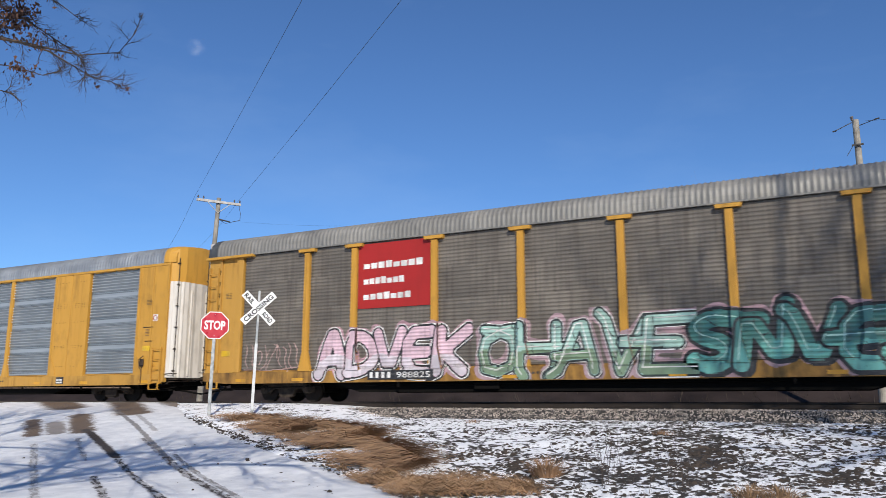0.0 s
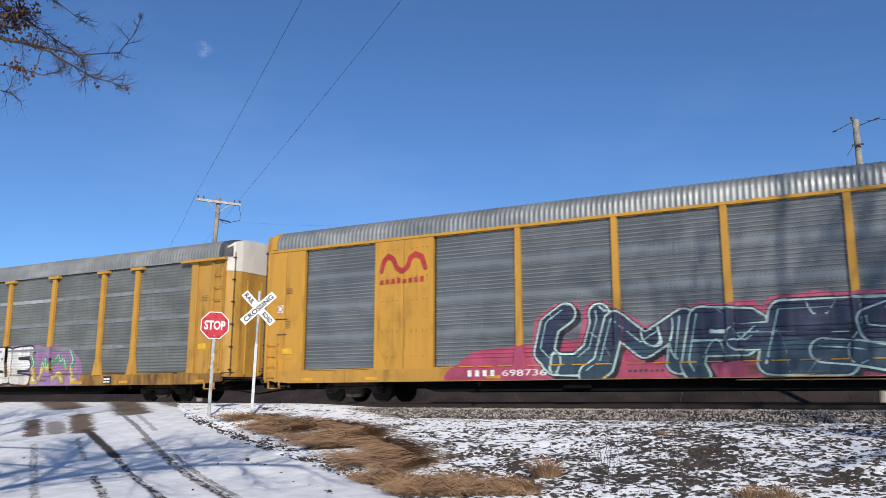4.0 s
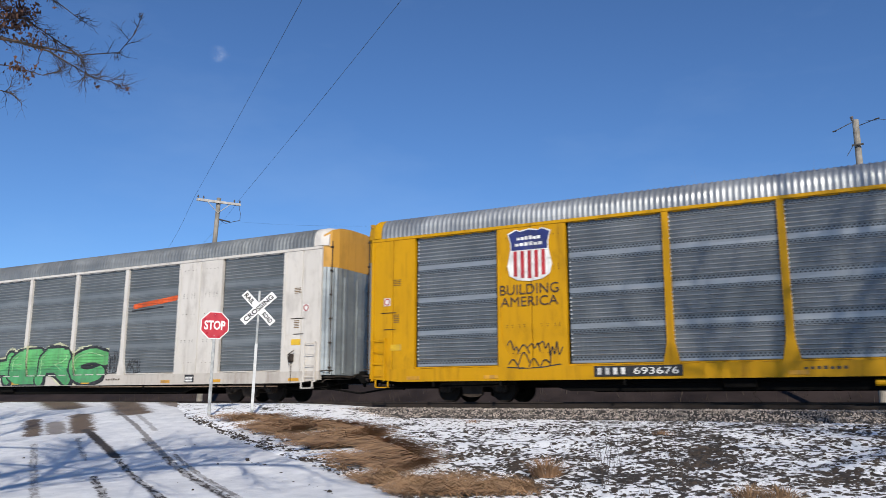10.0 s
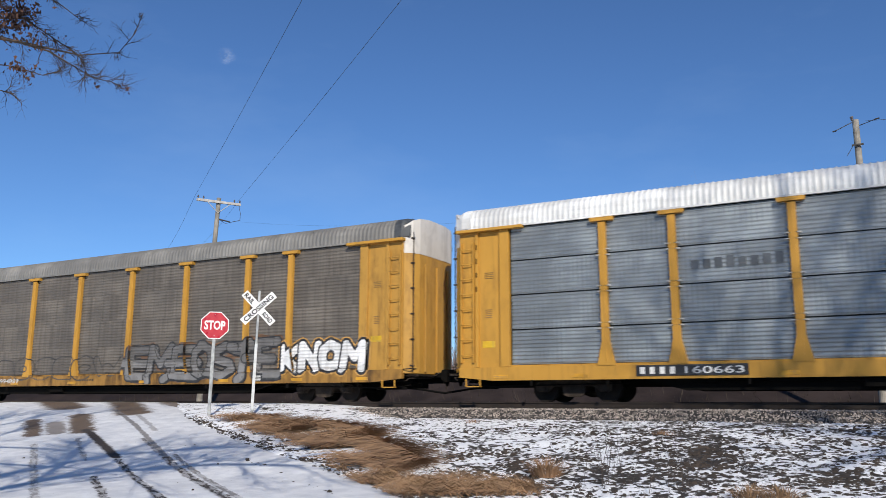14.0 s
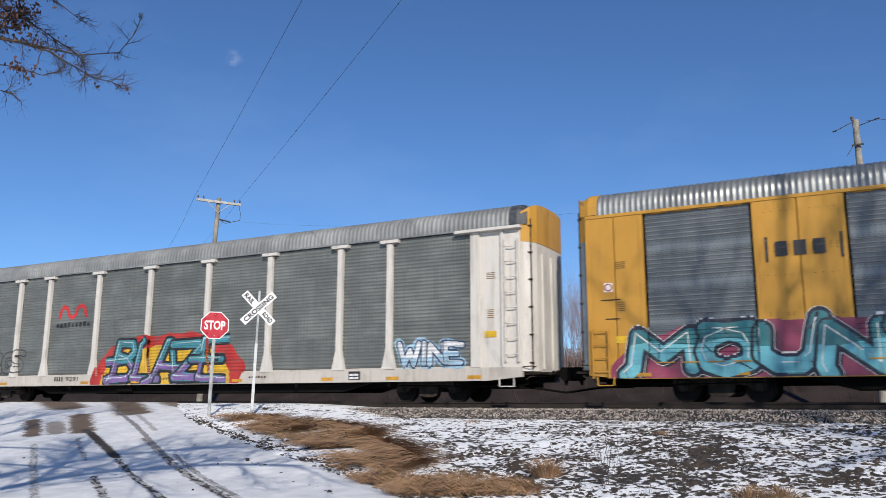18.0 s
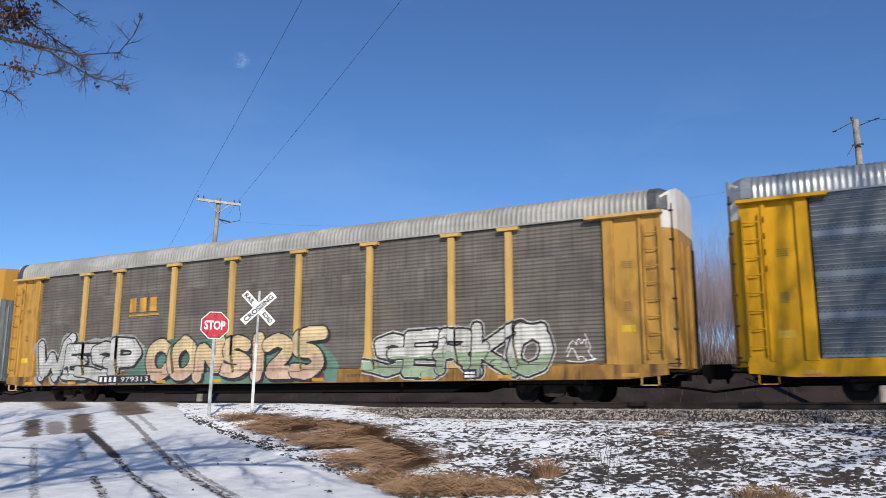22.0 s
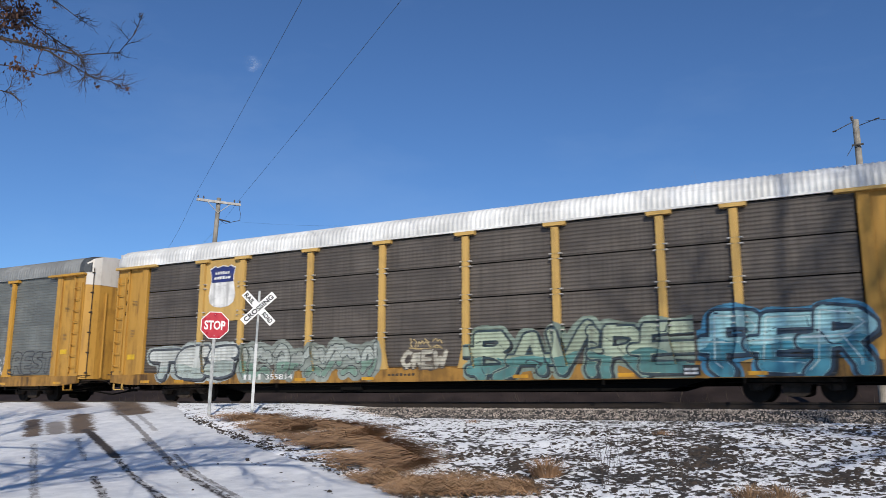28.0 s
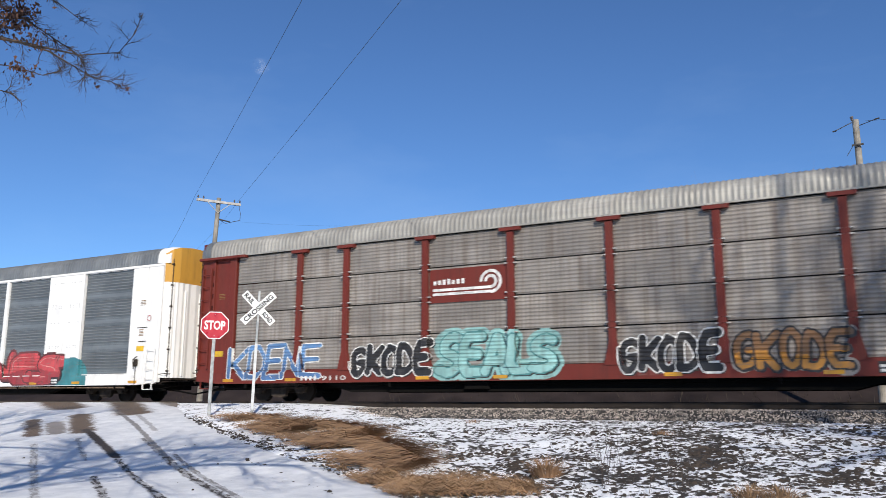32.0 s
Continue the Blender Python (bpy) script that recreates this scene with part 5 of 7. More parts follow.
def text_mesh(words, u0, u1, z0, z1, y, bold=0.012):
    """Letters of the built-in font, fitted into a box on a car's side."""
    cu = bpy.data.curves.new("lettering", "FONT")
    cu.body, cu.resolution_u, cu.offset = words, 3, bold
    ob = bpy.data.objects.new("lettering", cu)
    me = bpy.data.meshes.new_from_object(ob)
    bpy.data.objects.remove(ob)
    co = np.array([v.co[:] for v in me.vertices])
    lo, hi = co.min(0), co.max(0)
    for v in me.vertices:
        v.co = (u0 + (v.co.x - lo[0]) / (hi[0] - lo[0]) * (u1 - u0), y, z0 + (v.co.y - lo[1]) / (hi[1] - lo[1]) * (z1 - z0))
    me.materials.clear()
    me.materials.append(None)
    return me


def bars(i, u0, u1, z0, z1, n, color, y, name="mark", label="", parent=None, rows=1, gap=0.36):
    """Plain bars in place of a mark or of writing that is not repeated."""
    bm = bmesh.new()
    w, h = (u1 - u0) / n, (z1 - z0) / rows
    for r in range(rows):
        for c in range(n):
            cut = 0.0 if n < 5 or rows > 1 else 0.28 * ((c * 7 + 3) % 4) / 3
            box(bm, u0 + w * c, u0 + w * (c + 1 - gap), y - 0.002, y + 0.002, z0 + h * r, z0 + h * (r + (0.4 if rows > 2 else 0.65) if rows > 1 else r + 1 - cut))
    return tagged(part(name, bm, paint(color), parent or CARS[i], label), kind="stuff" if rows > 1 or n > 3 else "")


def number_board(i, style, u0, u1, digits, z0=0.725, z1=0.905, black=True, color=CHALK):
    y = -1.592
    host = CARS[i]
    if black:
        host = plate(i, "number_board", u0 - 0.1, u1 + 0.1, z0 - 0.05, z1 + 0.05, INK, y - 0.004, label="black board with the car's number")
        y -= 0.018
    m = u0 + (u1 - u0) * 0.40
    bars(i, u0, m, z0, z1, 4, color, y - 0.002, "letters", parent=host, gap=0.5)
    part("number", text_mesh(digits, m + 0.12, u1, z0, z1, y - 0.002, 0.005), paint(color), host)


def shield(i, u0, u1, z0, z1, y, colors=True):
    m, w, h = (u0 + u1) / 2, (u1 - u0) / 2, z1 - z0
    half = ((0, 1.0), (0.42, 0.965), (0.60, 1.0), (0.98, 0.93), (0.86, 0.74), (0.86, 0.60), (1.0, 0.30), (0.90, 0.12), (0.55, 0.03), (0, 0.0))
    outline = [(m + a * w, z0 + b * h) for a, b in half] + [(m - a * w, z0 + b * h) for a, b in half[-2:0:-1]]
    big = [(m + (x - m) * 1.06, z0 + h / 2 + (z - z0 - h / 2) * 1.05) for x, z in outline]
    base = part("shield", prism(bmesh.new(), big, y - 0.004, y + 0.004), paint(CHALK), CARS[i], "red, white and blue shield")
    blue = [(m + a * w, z0 + b * h) for a, b in half[:6]] + [(m - a * w, z0 + b * h) for a, b in half[5:0:-1]]
    part("blue_field", prism(bmesh.new(), blue, y - 0.008, y - 0.003), paint((0.012, 0.022, 0.13)), base)
    for zz, ww in ((0.80, 0.58), (0.68, 0.66)):
        bars(i, m - ww * w, m + ww * w, z0 + zz * h, z0 + (zz + 0.075) * h, 6, CHALK, y - 0.010, "lettering", parent=base, gap=0.2)
    if colors:
        for s in (-0.75, -0.41, -0.08, 0.25, 0.58):
            a0, a1 = s, s + 0.17
            mid = abs((a0 + a1) / 2)
            lo = 0.03 + 0.12 * mid ** 2 + (0.04 if mid > 0.7 else 0)
            part("stripe", box(bmesh.new(), m + a0 * w, m + a1 * w, y - 0.008, y - 0.003, z0 + lo * h, z0 + 0.58 * h), paint((0.38, 0.012, 0.018)), base)


def slogan(i, u0, u1, z0, z1, y):
    h = (z1 - z0)
    part("slogan", text_mesh("BUILDING", u0, u1, z0 + h * 0.54, z1, y, 0.0), paint((0.035, 0.018, 0.012)), CARS[i], "dark painted words")
    part("slogan", text_mesh("AMERICA", u0 + 0.02, u1 - 0.02, z0, z0 + h * 0.44, y, 0.0), paint((0.035, 0.018, 0.012)), CARS[i], "dark painted words")


RED = (0.36, 0.02, 0.018)


def ring_mark(i, u, z, r0, r1, y, color, a0=0.0, a1=360.0):
    bm = bmesh.new()
    n = 26
    for k in range(n):
        t0, t1 = radians(a0 + (a1 - a0) * k / n), radians(a0 + (a1 - a0) * (k + 1) / n)
        vs = [bm.verts.new((u + r * math.cos(t), y, z + r * math.sin(t))) for r, t in ((r0, t0), (r1, t0), (r1, t1), (r0, t1))]
        bm.faces.new(vs)
    bmesh.ops.remove_doubles(bm, verts=bm.verts, dist=0.001)
    return part("mark", bm, paint(color), CARS[i])


def bent_mark(i, style, pts, thick, color, name="mark", label=""):
    us, zz = [p[0] for p in pts], [p[1] for p in pts]
    xs = np.arange(min(us) - 0.2, max(us) + 0.2, 0.015)
    zs = rib_rows(style, min(zz) - 0.2, max(zz) + 0.2, i)
    X, Z = np.meshgrid(xs, zs)
    return painted_field(name, stroke_dist(X, Z, [pts]) - thick, xs, zs, style, 0.005, color, CARS[i], label)


def worm(i, style, u0, u1, z0, z1, color):
    """A rounded ribbon bent up and down, the railway's red mark."""
    w, h = u1 - u0, z1 - z0
    r = h * 0.12
    pts = [(u0 + a * w, z0 + r + b * (h - 2 * r)) for a, b in ((0.0, 0.1), (0.06, 0.75), (0.16, 1.0), (0.27, 0.8), (0.36, 0.2), (0.48, 0.0), (0.60, 0.25), (0.66, 0.8), (0.78, 1.0), (0.92, 0.8), (1.0, 0.1))]
    bent_mark(i, style, pts, r, color, label="red ribbon-shaped railway mark")


STYLES = "ABBAABBAABAAABAAAAB"
for i, style in enumerate(STYLES):
    rng = random.Random(i)
    # amber reflectors along the sill, placards and stencils
    for u in (-12.4, -9.9, -5.0, -1.9, 2.6, 6.4, 9.0, 12.2):
        u += rng.uniform(-0.4, 0.4)
        plate(i, "reflector", u, u + 0.45, 0.66, 0.76, (0.55, 0.27, 0.01), -1.580, label="amber reflector strip")
    st = plate(i, "stencil_panel", 7.72, 8.16, 0.67, 0.94, INK, -1.582, label="black stencil panel in a white frame")
    bars(i, 7.76, 8.12, 0.70, 0.90, 2, CHALK, -1.592, "stencil", parent=st, rows=2, gap=0.12)
    for c in range(3):
        plate(i, "sill_mark", 1.8 + c * 0.32, 2.06 + c * 0.32, 0.69, 0.92, (0.16, 0.03, 0.02), -1.579, label="faded red mark", thick=0.003)
    bars(i, -1.2, -0.2, 0.78, 0.86, 7, (0.06, 0.04, 0.02), -1.580, "sill_stencil")
    bars(i, 3.6, 4.4, 0.78, 0.86, 6, (0.06, 0.04, 0.02), -1.580, "sill_stencil")
    ye = -1.505 if style == "A" else -1.560
    for s, (a, b) in ((1, (12.42, 12.95)), (-1, (-12.95, -12.42))):
        bars(i, a + 0.12, b - 0.12, 3.58, 3.80, 2, (0.18, 0.10, 0.02), ye, "stencil", rows=4, gap=0.1)
        bars(i, a + 0.14, b - 0.16, 2.42, 2.70, 1, (0.2, 0.11, 0.03), ye, "stencil", rows=5, gap=0.1)
        plate(i, "placard", a + 0.04, b - 0.1, 1.55 + 0.3 * (s > 0), 1.74 + 0.3 * (s > 0), (0.62, 0.38, 0.01), ye, label="yellow warning placard", thick=0.004)
    if style == "B":
        for s in (-1, 1):
            plate(i, "sticker", s * 13.05 - 0.12, s * 13.05 + 0.12, 2.95, 3.2, CHALK, -1.56, label="white sticker with a red ring", thick=0.004)
            ring_mark(i, s * 13.05, 3.075, 0.075, 0.11, -1.566, RED)
            plate(i, "door_latch", s * 12.85 - 0.42, s * 12.85 + 0.12, 2.72, 2.745, TRUCK_STEEL, -1.562)
            plate(i, "door_latch", s * 12.85 - 0.3, s * 12.85 + 0.1, 2.2, 2.225, TRUCK_STEEL, -1.562)

# red board with three rows of white letters
plate(0, "name_board", -7.17, -4.47, 2.92, 5.02, BOARD_RED, -1.512, label="red board with white lettering")
for r, (a, b, n) in enumerate(((-6.95, -4.72, 8), (-6.95, -5.4, 7), (-6.95, -5.15, 7))):
    bars(0, a, b, 4.2 - r * 0.50, 4.42 - r * 0.50, n, CHALK, -1.524, "lettering", gap=0.2)
PINK, MINT, TEAL = (0.52, 0.30, 0.36), (0.36, 0.56, 0.50), (0.04, 0.20, 0.17)
graffiti(0, "A", -8.7, -3.35, 0.70, 2.3, 5, (0.60, 0.42, 0.48), (0.56, 0.50, 0.54), halo=(0.40, 0.24, 0.27), reach=0.11, rim=CHALK, rim_w=0.03, seed=1, word="ADVEK", edge=0.035, fat=0.16)
graffiti(0, "A", -2.9, 3.1, 0.68, 2.3, 4, (0.30, 0.46, 0.40), (0.16, 0.24, 0.15), line=(0.012, 0.02, 0.02), halo=(0.34, 0.23, 0.25), shine=CHALK, seed=2, reach=0.14, word="OHAVE", soft=0, wild=0.5, edge=0.035, fat=0.13, rim=CHALK, rim_w=0.02)
graffiti(0, "A", 3.1, 9.0, 0.66, 2.4, 4, (0.05, 0.17, 0.15), (0.12, 0.36, 0.31), halo=(0.36, 0.23, 0.25), shine=MINT, seed=3, reach=0.14, word="SNVES", wild=0.5, fat=0.2)
scribble(0, "A", -11.85, -9.5, 1.05, 1.85, 4, (0.45, 0.3, 0.27))
number_board(0, "A", -6.6, -4.45, "988825")

for i, y in ((1, -1.572), (5, -1.572), (13, -1.572)):
    shield(i, -8.88, -7.58, 3.45, 4.93, y)
    slogan(i, -9.17, -7.36, 2.70, 3.34, y)
for i, num in ((1, "821877"), (5, "693676"), (13, "821725")):
    number_board(i, "B", -6.3, -4.15, num)
scribble(5, "B", -8.95, -7.35, 0.95, 1.8, 4, INK, thick=0.022)
scribble(5, "B", 7.5, 8.3, 1.02, 1.38, 4, CHALK)

worm(2, "B", -9.0, -7.4, 3.95, 4.62, RED)
bars(2, -9.05, -7.38, 3.66, 3.82, 8, RED, -1.572, "lettering")
cloud(2, "B", -7.0, 8.6, 0.62, 1.75, (0.34, 0.045, 0.10), 0.002)
graffiti(2, "B", -4.0, 5.9, 0.66, 2.45, 5, (0.015, 0.022, 0.055), (0.02, 0.05, 0.08), line=(0.42, 0.56, 0.52), halo=(0.40, 0.07, 0.13), shine=(0.30, 0.52, 0.50), seed=5, fat=0.17, word="UMPES", soft=0, wild=0.9, edge=0.045, rim=INK, rim_w=0.03, lean=0.2)
scribble(2, "B", 5.8, 8.0, 1.75, 2.35, 6, (0.05, 0.08, 0.25), thick=0.03)
scribble(2, "B", 9.95, 12.0, 1.15, 1.85, 5, (0.06, 0.10, 0.32), thick=0.035)
number_board(2, "B", -5.95, -3.5, "698736", black=False)

cloud(3, "A", -4.3, 6.4, 0.62, 2.25, (0.27, 0.15, 0.29), 0.002, power=6)
graffiti(3, "A", -3.9, -1.3, 0.70, 2.3, 2, (0.50, 0.36, 0.03), (0.06, 0.26, 0.12), line=(0.05, 0.20, 0.09), rim=CHALK, rim_w=0.025, seed=4, word="EN", wild=0.7, fat=0.14)
graffiti(3, "A", 3.0, 6.2, 0.68, 2.1, 3, (0.06, 0.26, 0.12), (0.50, 0.34, 0.03), line=(0.30, 0.14, 0.30), shine=CHALK, seed=6)
graffiti(3, "A", -1.5, 3.2, 0.66, 2.25, 4, (0.66, 0.64, 0.62), (0.58, 0.54, 0.48), seed=8, fat=0.17, word="ERBE", soft=0, edge=0.04, lean=0.0)
scribble(3, "A", -11.8, -10.0, 1.15, 1.95, 4, CHALK, thick=0.022)
number_board(3, "A", -6.85, -4.6, "70286")

MILK = (0.42, 0.56, 0.54)
graffiti(4, "A", -3.7, 0.7, 0.74, 1.8, 5, (0.27, 0.31, 0.29), (0.30, 0.40, 0.38), line=(0.06, 0.055, 0.06), seed=9, word="PENTEN", edge=0.03, fat=0.17)
graffiti(4, "A", 1.85, 4.05, 0.68, 1.98, 3, (0.66, 0.66, 0.66), seed=11, fat=0.25, edge=0.035, word="VEEL", soft=2, rim=CHALK, rim_w=0.02)
graffiti(4, "A", 4.7, 6.6, 0.66, 2.05, 4, MILK, line=(0.12, 0.22, 0.24), halo=(0.36, 0.46, 0.46), seed=12, edge=0.025, word="SKIE")
graffiti(4, "A", 7.45, 8.9, 0.66, 2.05, 1, MILK, line=INK, halo=(0.40, 0.52, 0.50), seed=13, fat=0.24)
graffiti(4, "A", 9.45, 10.95, 1.08, 2.1, 2, (0.40, 0.38, 0.46), line=(0.5, 0.5, 0.52), seed=14, edge=0.03)
bent_mark(4, "A", ((4.75, 3.55), (5.5, 3.63), (6.2, 3.68), (6.95, 3.76)), 0.095, (0.62, 0.09, 0.01), label="orange swoosh mark")
bent_mark(4, "A", ((4.62, 3.38), (6.75, 3.50)), 0.035, INK)
scribble(4, "A", -11.6, -10.4, 1.1, 1.7, 3, INK)
scribble(4, "A", 12.4, 13.0, 1.1, 1.7, 2, (0.12, 0.06, 0.03), thick=0.03)
number_board(4, "A", -6.9, -4.4, "255649")

graffiti(6, "B", -4.3, 3.25, 0.64, 2.1, 4, (0.10, 0.38, 0.12), (0.06, 0.28, 0.10), halo=(0.50, 0.50, 0.32), shine=(0.30, 0.55, 0.25), seed=15, fat=0.22, edge=0.07, word="HERC", soft=1)
for a, b, z0, z1, s in ((3.25, 4.07, 1.05, 1.85, 1), (-5.55, -4.7, 1.05, 1.85, 2), (-9.05, -8.3, 0.98, 1.75, 3), (4.6, 5.3, 1.05, 1.6, 4)):
    scribble(6, "B", a, b, z0, z1, 3, INK, seed=s, thick=0.024)
bent_mark(6, "B", ((4.8, 3.56), (5.6, 3.64), (6.3, 3.70), (7.0, 3.78)), 0.095, (0.60, 0.085, 0.01), label="orange swoosh mark")
bent_mark(6, "B", ((4.66, 3.39), (6.3, 3.47)), 0.03, INK)
number_board(6, "B", -6.05, -4.32, "3018", black=False, color=(0.03, 0.03, 0.03))

bars(7, -6.85, -4.5, 3.42, 3.72, 8, (0.07, 0.08, 0.09), -1.507, "lettering", "dark railway name")
number_board(7, "A", -8.3, -5.7, "160663")

graffiti(8, "A", 8.85, 12.25, 0.92, 2.0, 4, (0.74, 0.74, 0.73), rim=(0.48, 0.26, 0.06), rim_w=0.045, seed=16, fat=0.17, word="KNOM", soft=0, edge=0.05, lean=0.06)
graffiti(8, "A", 1.55, 8.7, 0.72, 2.1, 7, (0.13, 0.125, 0.12), (0.19, 0.185, 0.18), line=(0.02, 0.02, 0.02), halo=(0.15, 0.075, 0.035), seed=17, reach=0.07, word="EMEOSTE", soft=0, wild=0.7, edge=0.035, fat=0.16)
bubble(8, "A", -6.5, 1.1, 0.8, 1.75, 8, (0.05, 0.045, 0.04), 4, 0.022, word="BOSEOW")
number_board(8, "A", -7.0, -4.8, "994889", black=False)

cloud(9, "B", -13.0, 3.9, 0.6, 2.0, (0.26, 0.04, 0.085), 0.002, power=8)
cloud(9, "B", 3.6, 13.1, 0.6, 2.35, (0.09, 0.028, 0.09), 0.003, power=6)
graffiti(9, "B", -12.6, -5.1, 0.64, 2.0, 6, (0.03, 0.17, 0.19), (0.13, 0.42, 0.48), line=(0.012, 0.014, 0.03), shine=CHALK, rim=CHALK, rim_w=0.015, seed=19, edge=0.055, split=0.6, word="MOUNT", soft=0, wild=0.6, fat=0.16)
graffiti(9, "B", -4.55, 3.75, 0.64, 2.05, 6, (0.15, 0.21, 0.175), (0.025, 0.17, 0.11), line=CHALK, seed=20, edge=0.03, split=0.52, word="BRAVOH", soft=1, wild=0.3, fat=0.17)
graffiti(9, "B", 3.95, 12.9, 0.66, 2.25, 5, (0.56, 0.33, 0.02), (0.24, 0.055, 0.015), line=CHALK, seed=21, edge=0.05, fat=0.18, word="SLABO", soft=1, rim=(0.06, 0.015, 0.07), rim_w=0.05)
bars(9, -8.75, -7.45, 3.58, 3.95, 3, INK, -1.575, "mark", "black railway mark in brackets")
for u in (-8.98, -7.28):
    bars(9, u, u + 0.06, 3.45, 4.08, 1, INK, -1.575, gap=0)
number_board(9, "B", -5.7, -3.4, "694501", black=False)

cloud(10, "A", -4.35, 3.3, 0.56, 2.45, (0.42, 0.025, 0.02), 0.002)
cloud(10, "A", -3.9, 2.7, 0.56, 2.05, (0.60, 0.36, 0.02), 0.004)
graffiti(10, "A", -3.4, 2.3, 0.66, 2.3, 4, (0.04, 0.22, 0.27), (0.18, 0.10, 0.28), seed=22, shine=(0.45, 0.55, 0.55), fat=0.13, word="BLAZE", soft=0, wild=0.9, lean=0.25)
bubble(10, "A", -11.6, -8.7, 1.06, 2.15, 4, (0.03, 0.032, 0.034), 2, 0.022, word="ERGS")
graffiti(10, "A", 9.5, 11.7, 1.05, 1.82, 4, (0.66, 0.67, 0.68), (0.30, 0.46, 0.58), line=(0.02, 0.05, 0.11), seed=23, fat=0.13, edge=0.03, word="WINE", soft=0, halo=(0.30, 0.46, 0.58), reach=0.1, lean=0.05)
worm(10, "A", -6.65, -5.05, 3.22, 3.86, (0.55, 0.02, 0.02))
bars(10, -6.78, -4.72, 2.94, 3.12, 9, INK, -1.506, "lettering")
number_board(10, "A", -6.5, -5.1, "9291", 0.78, 0.94, black=False, color=(0.03, 0.03, 0.03))

bent_mark(11, "A", ((4.55, 3.32), (5.2, 3.66)), 0.05, (0.5, 0.02, 0.03), label="red crossed mark")
bent_mark(11, "A", ((4.6, 3.66), (5.15, 3.32)), 0.05, (0.5, 0.02, 0.03))
bars(11, 5.25, 6.95, 3.46, 3.64, 9, (0.04, 0.04, 0.05), -1.506, "lettering")
shield(11, -7.1, -6.5, 3.24, 3.84, -1.508)
number_board(11, "A", -6.8, -4.65, "707899")
scribble(11, "A", 13.14, 13.5, 2.0, 4.2, 1, (0.03, 0.06, 0.12), thick=0.03)

cloud(12, "A", -6.6, 3.2, 0.6, 2.2, (0.09, 0.19, 0.14), 0.002, power=6)
graffiti(12, "A", -11.95, -6.0, 0.72, 2.4, 5, (0.50, 0.49, 0.46), (0.40, 0.40, 0.37), halo=(0.30, 0.29, 0.26), seed=24, fat=0.155, word="WESP", soft=0, wild=0.6, edge=0.04)
graffiti(12, "A", -5.6, 2.6, 0.66, 2.4, 7, (0.58, 0.44, 0.24), (0.52, 0.36, 0.25), seed=25, fat=0.2, word="CONSI25", soft=2, edge=0.035, lean=0.03)
graffiti(12, "A", 4.45, 10.3, 0.72, 2.15, 6, (0.54, 0.53, 0.48), (0.26, 0.34, 0.22), rim=(0.50, 0.48, 0.44), rim_w=0.04, seed=26, word="SERKO", wild=0.8, soft=0, edge=0.04)
bars(12, -6.65, -5.02, 3.34, 3.88, 3, (0.55, 0.27, 0.02), -1.506, "mark", "yellow railway mark with an underline")
bars(12, -6.65, -5.05, 3.18, 3.25, 1, (0.55, 0.27, 0.02), -1.506, gap=0)
number_board(12, "A", -7.9, -5.3, "979313")
scribble(12, "A", 10.9, 11.7, 1.1, 1.8, 2, CHALK)

graffiti(14, "A", 7.25, 11.75, 0.78, 1.98, 5, INK, line=CHALK, seed=27, fat=0.25, edge=0.03, word="OUCUS", soft=2)
graffiti(14, "A", -2.2, 3.85, 0.86, 2.0, 9, (0.42, 0.38, 0.36), (0.42, 0.24, 0.20), line=(0.10, 0.10, 0.11), halo=(0.40, 0.38, 0.37), seed=28, edge=0.03)
graffiti(14, "A", -11.7, -9.3, 0.76, 2.0, 4, (0.36, 0.37, 0.37), (0.28, 0.30, 0.31), line=(0.5, 0.5, 0.5), seed=29, edge=0.03)
worm(14, "A", -7.0, -5.3, 3.2, 3.88, (0.40, 0.015, 0.035))
number_board(14, "A", -7.2, -5.3, "253776", black=False)
bars(14, 1.0, 1.8, 0.72, 0.9, 3, (0.25, 0.05, 0.02), -1.582, "mark")

plate(15, "name_board", -9.08, -7.42, 2.80, 5.02, YELLOW_PALE, -1.512, label="pale yellow board with a faded shield")
shield(15, -8.86, -7.68, 3.32, 4.78, -1.526, colors=False)
graffiti(15, "A", -11.7, -7.5, 0.78, 1.95, 3, (0.50, 0.52, 0.49), (0.34, 0.40, 0.37), line=(0.06, 0.07, 0.08), halo=(0.36, 0.40, 0.38), seed=30, edge=0.05, word="TES", soft=2, fat=0.2)
graffiti(15, "A", -7.3, -1.6, 0.74, 1.95, 5, (0.32, 0.35, 0.32), (0.14, 0.23, 0.18), line=(0.03, 0.04, 0.04), halo=(0.22, 0.25, 0.22), seed=33, edge=0.03, wild=0.8)
graffiti(15, "A", -0.78, 0.78, 0.98, 1.55, 4, (0.42, 0.40, 0.33), line=(0.10, 0.08, 0.06), seed=35, edge=0.025, word="CREW", soft=0)
graffiti(15, "A", 1.7, 7.75, 0.70, 2.05, 6, (0.32, 0.38, 0.28), (0.08, 0.21, 0.20), line=(0.02, 0.04, 0.05), halo=(0.20, 0.26, 0.21), seed=31, word="BAVIRE", wild=0.9, soft=0, edge=0.04)
graffiti(15, "A", 8.4, 12.0, 0.68, 2.35, 3, (0.28, 0.52, 0.56), (0.05, 0.24, 0.32), line=(0.015, 0.04, 0.07), halo=(0.05, 0.22, 0.36), shine=(0.5, 0.62, 0.62), seed=32, fat=0.2, word="PER", soft=0, wild=0.7)
scribble(15, "A", -0.5, 0.6, 1.6, 1.9, 3, (0.40, 0.30, 0.14), thick=0.025)
number_board(15, "A", -7.0, -4.9, "355814", black=False)

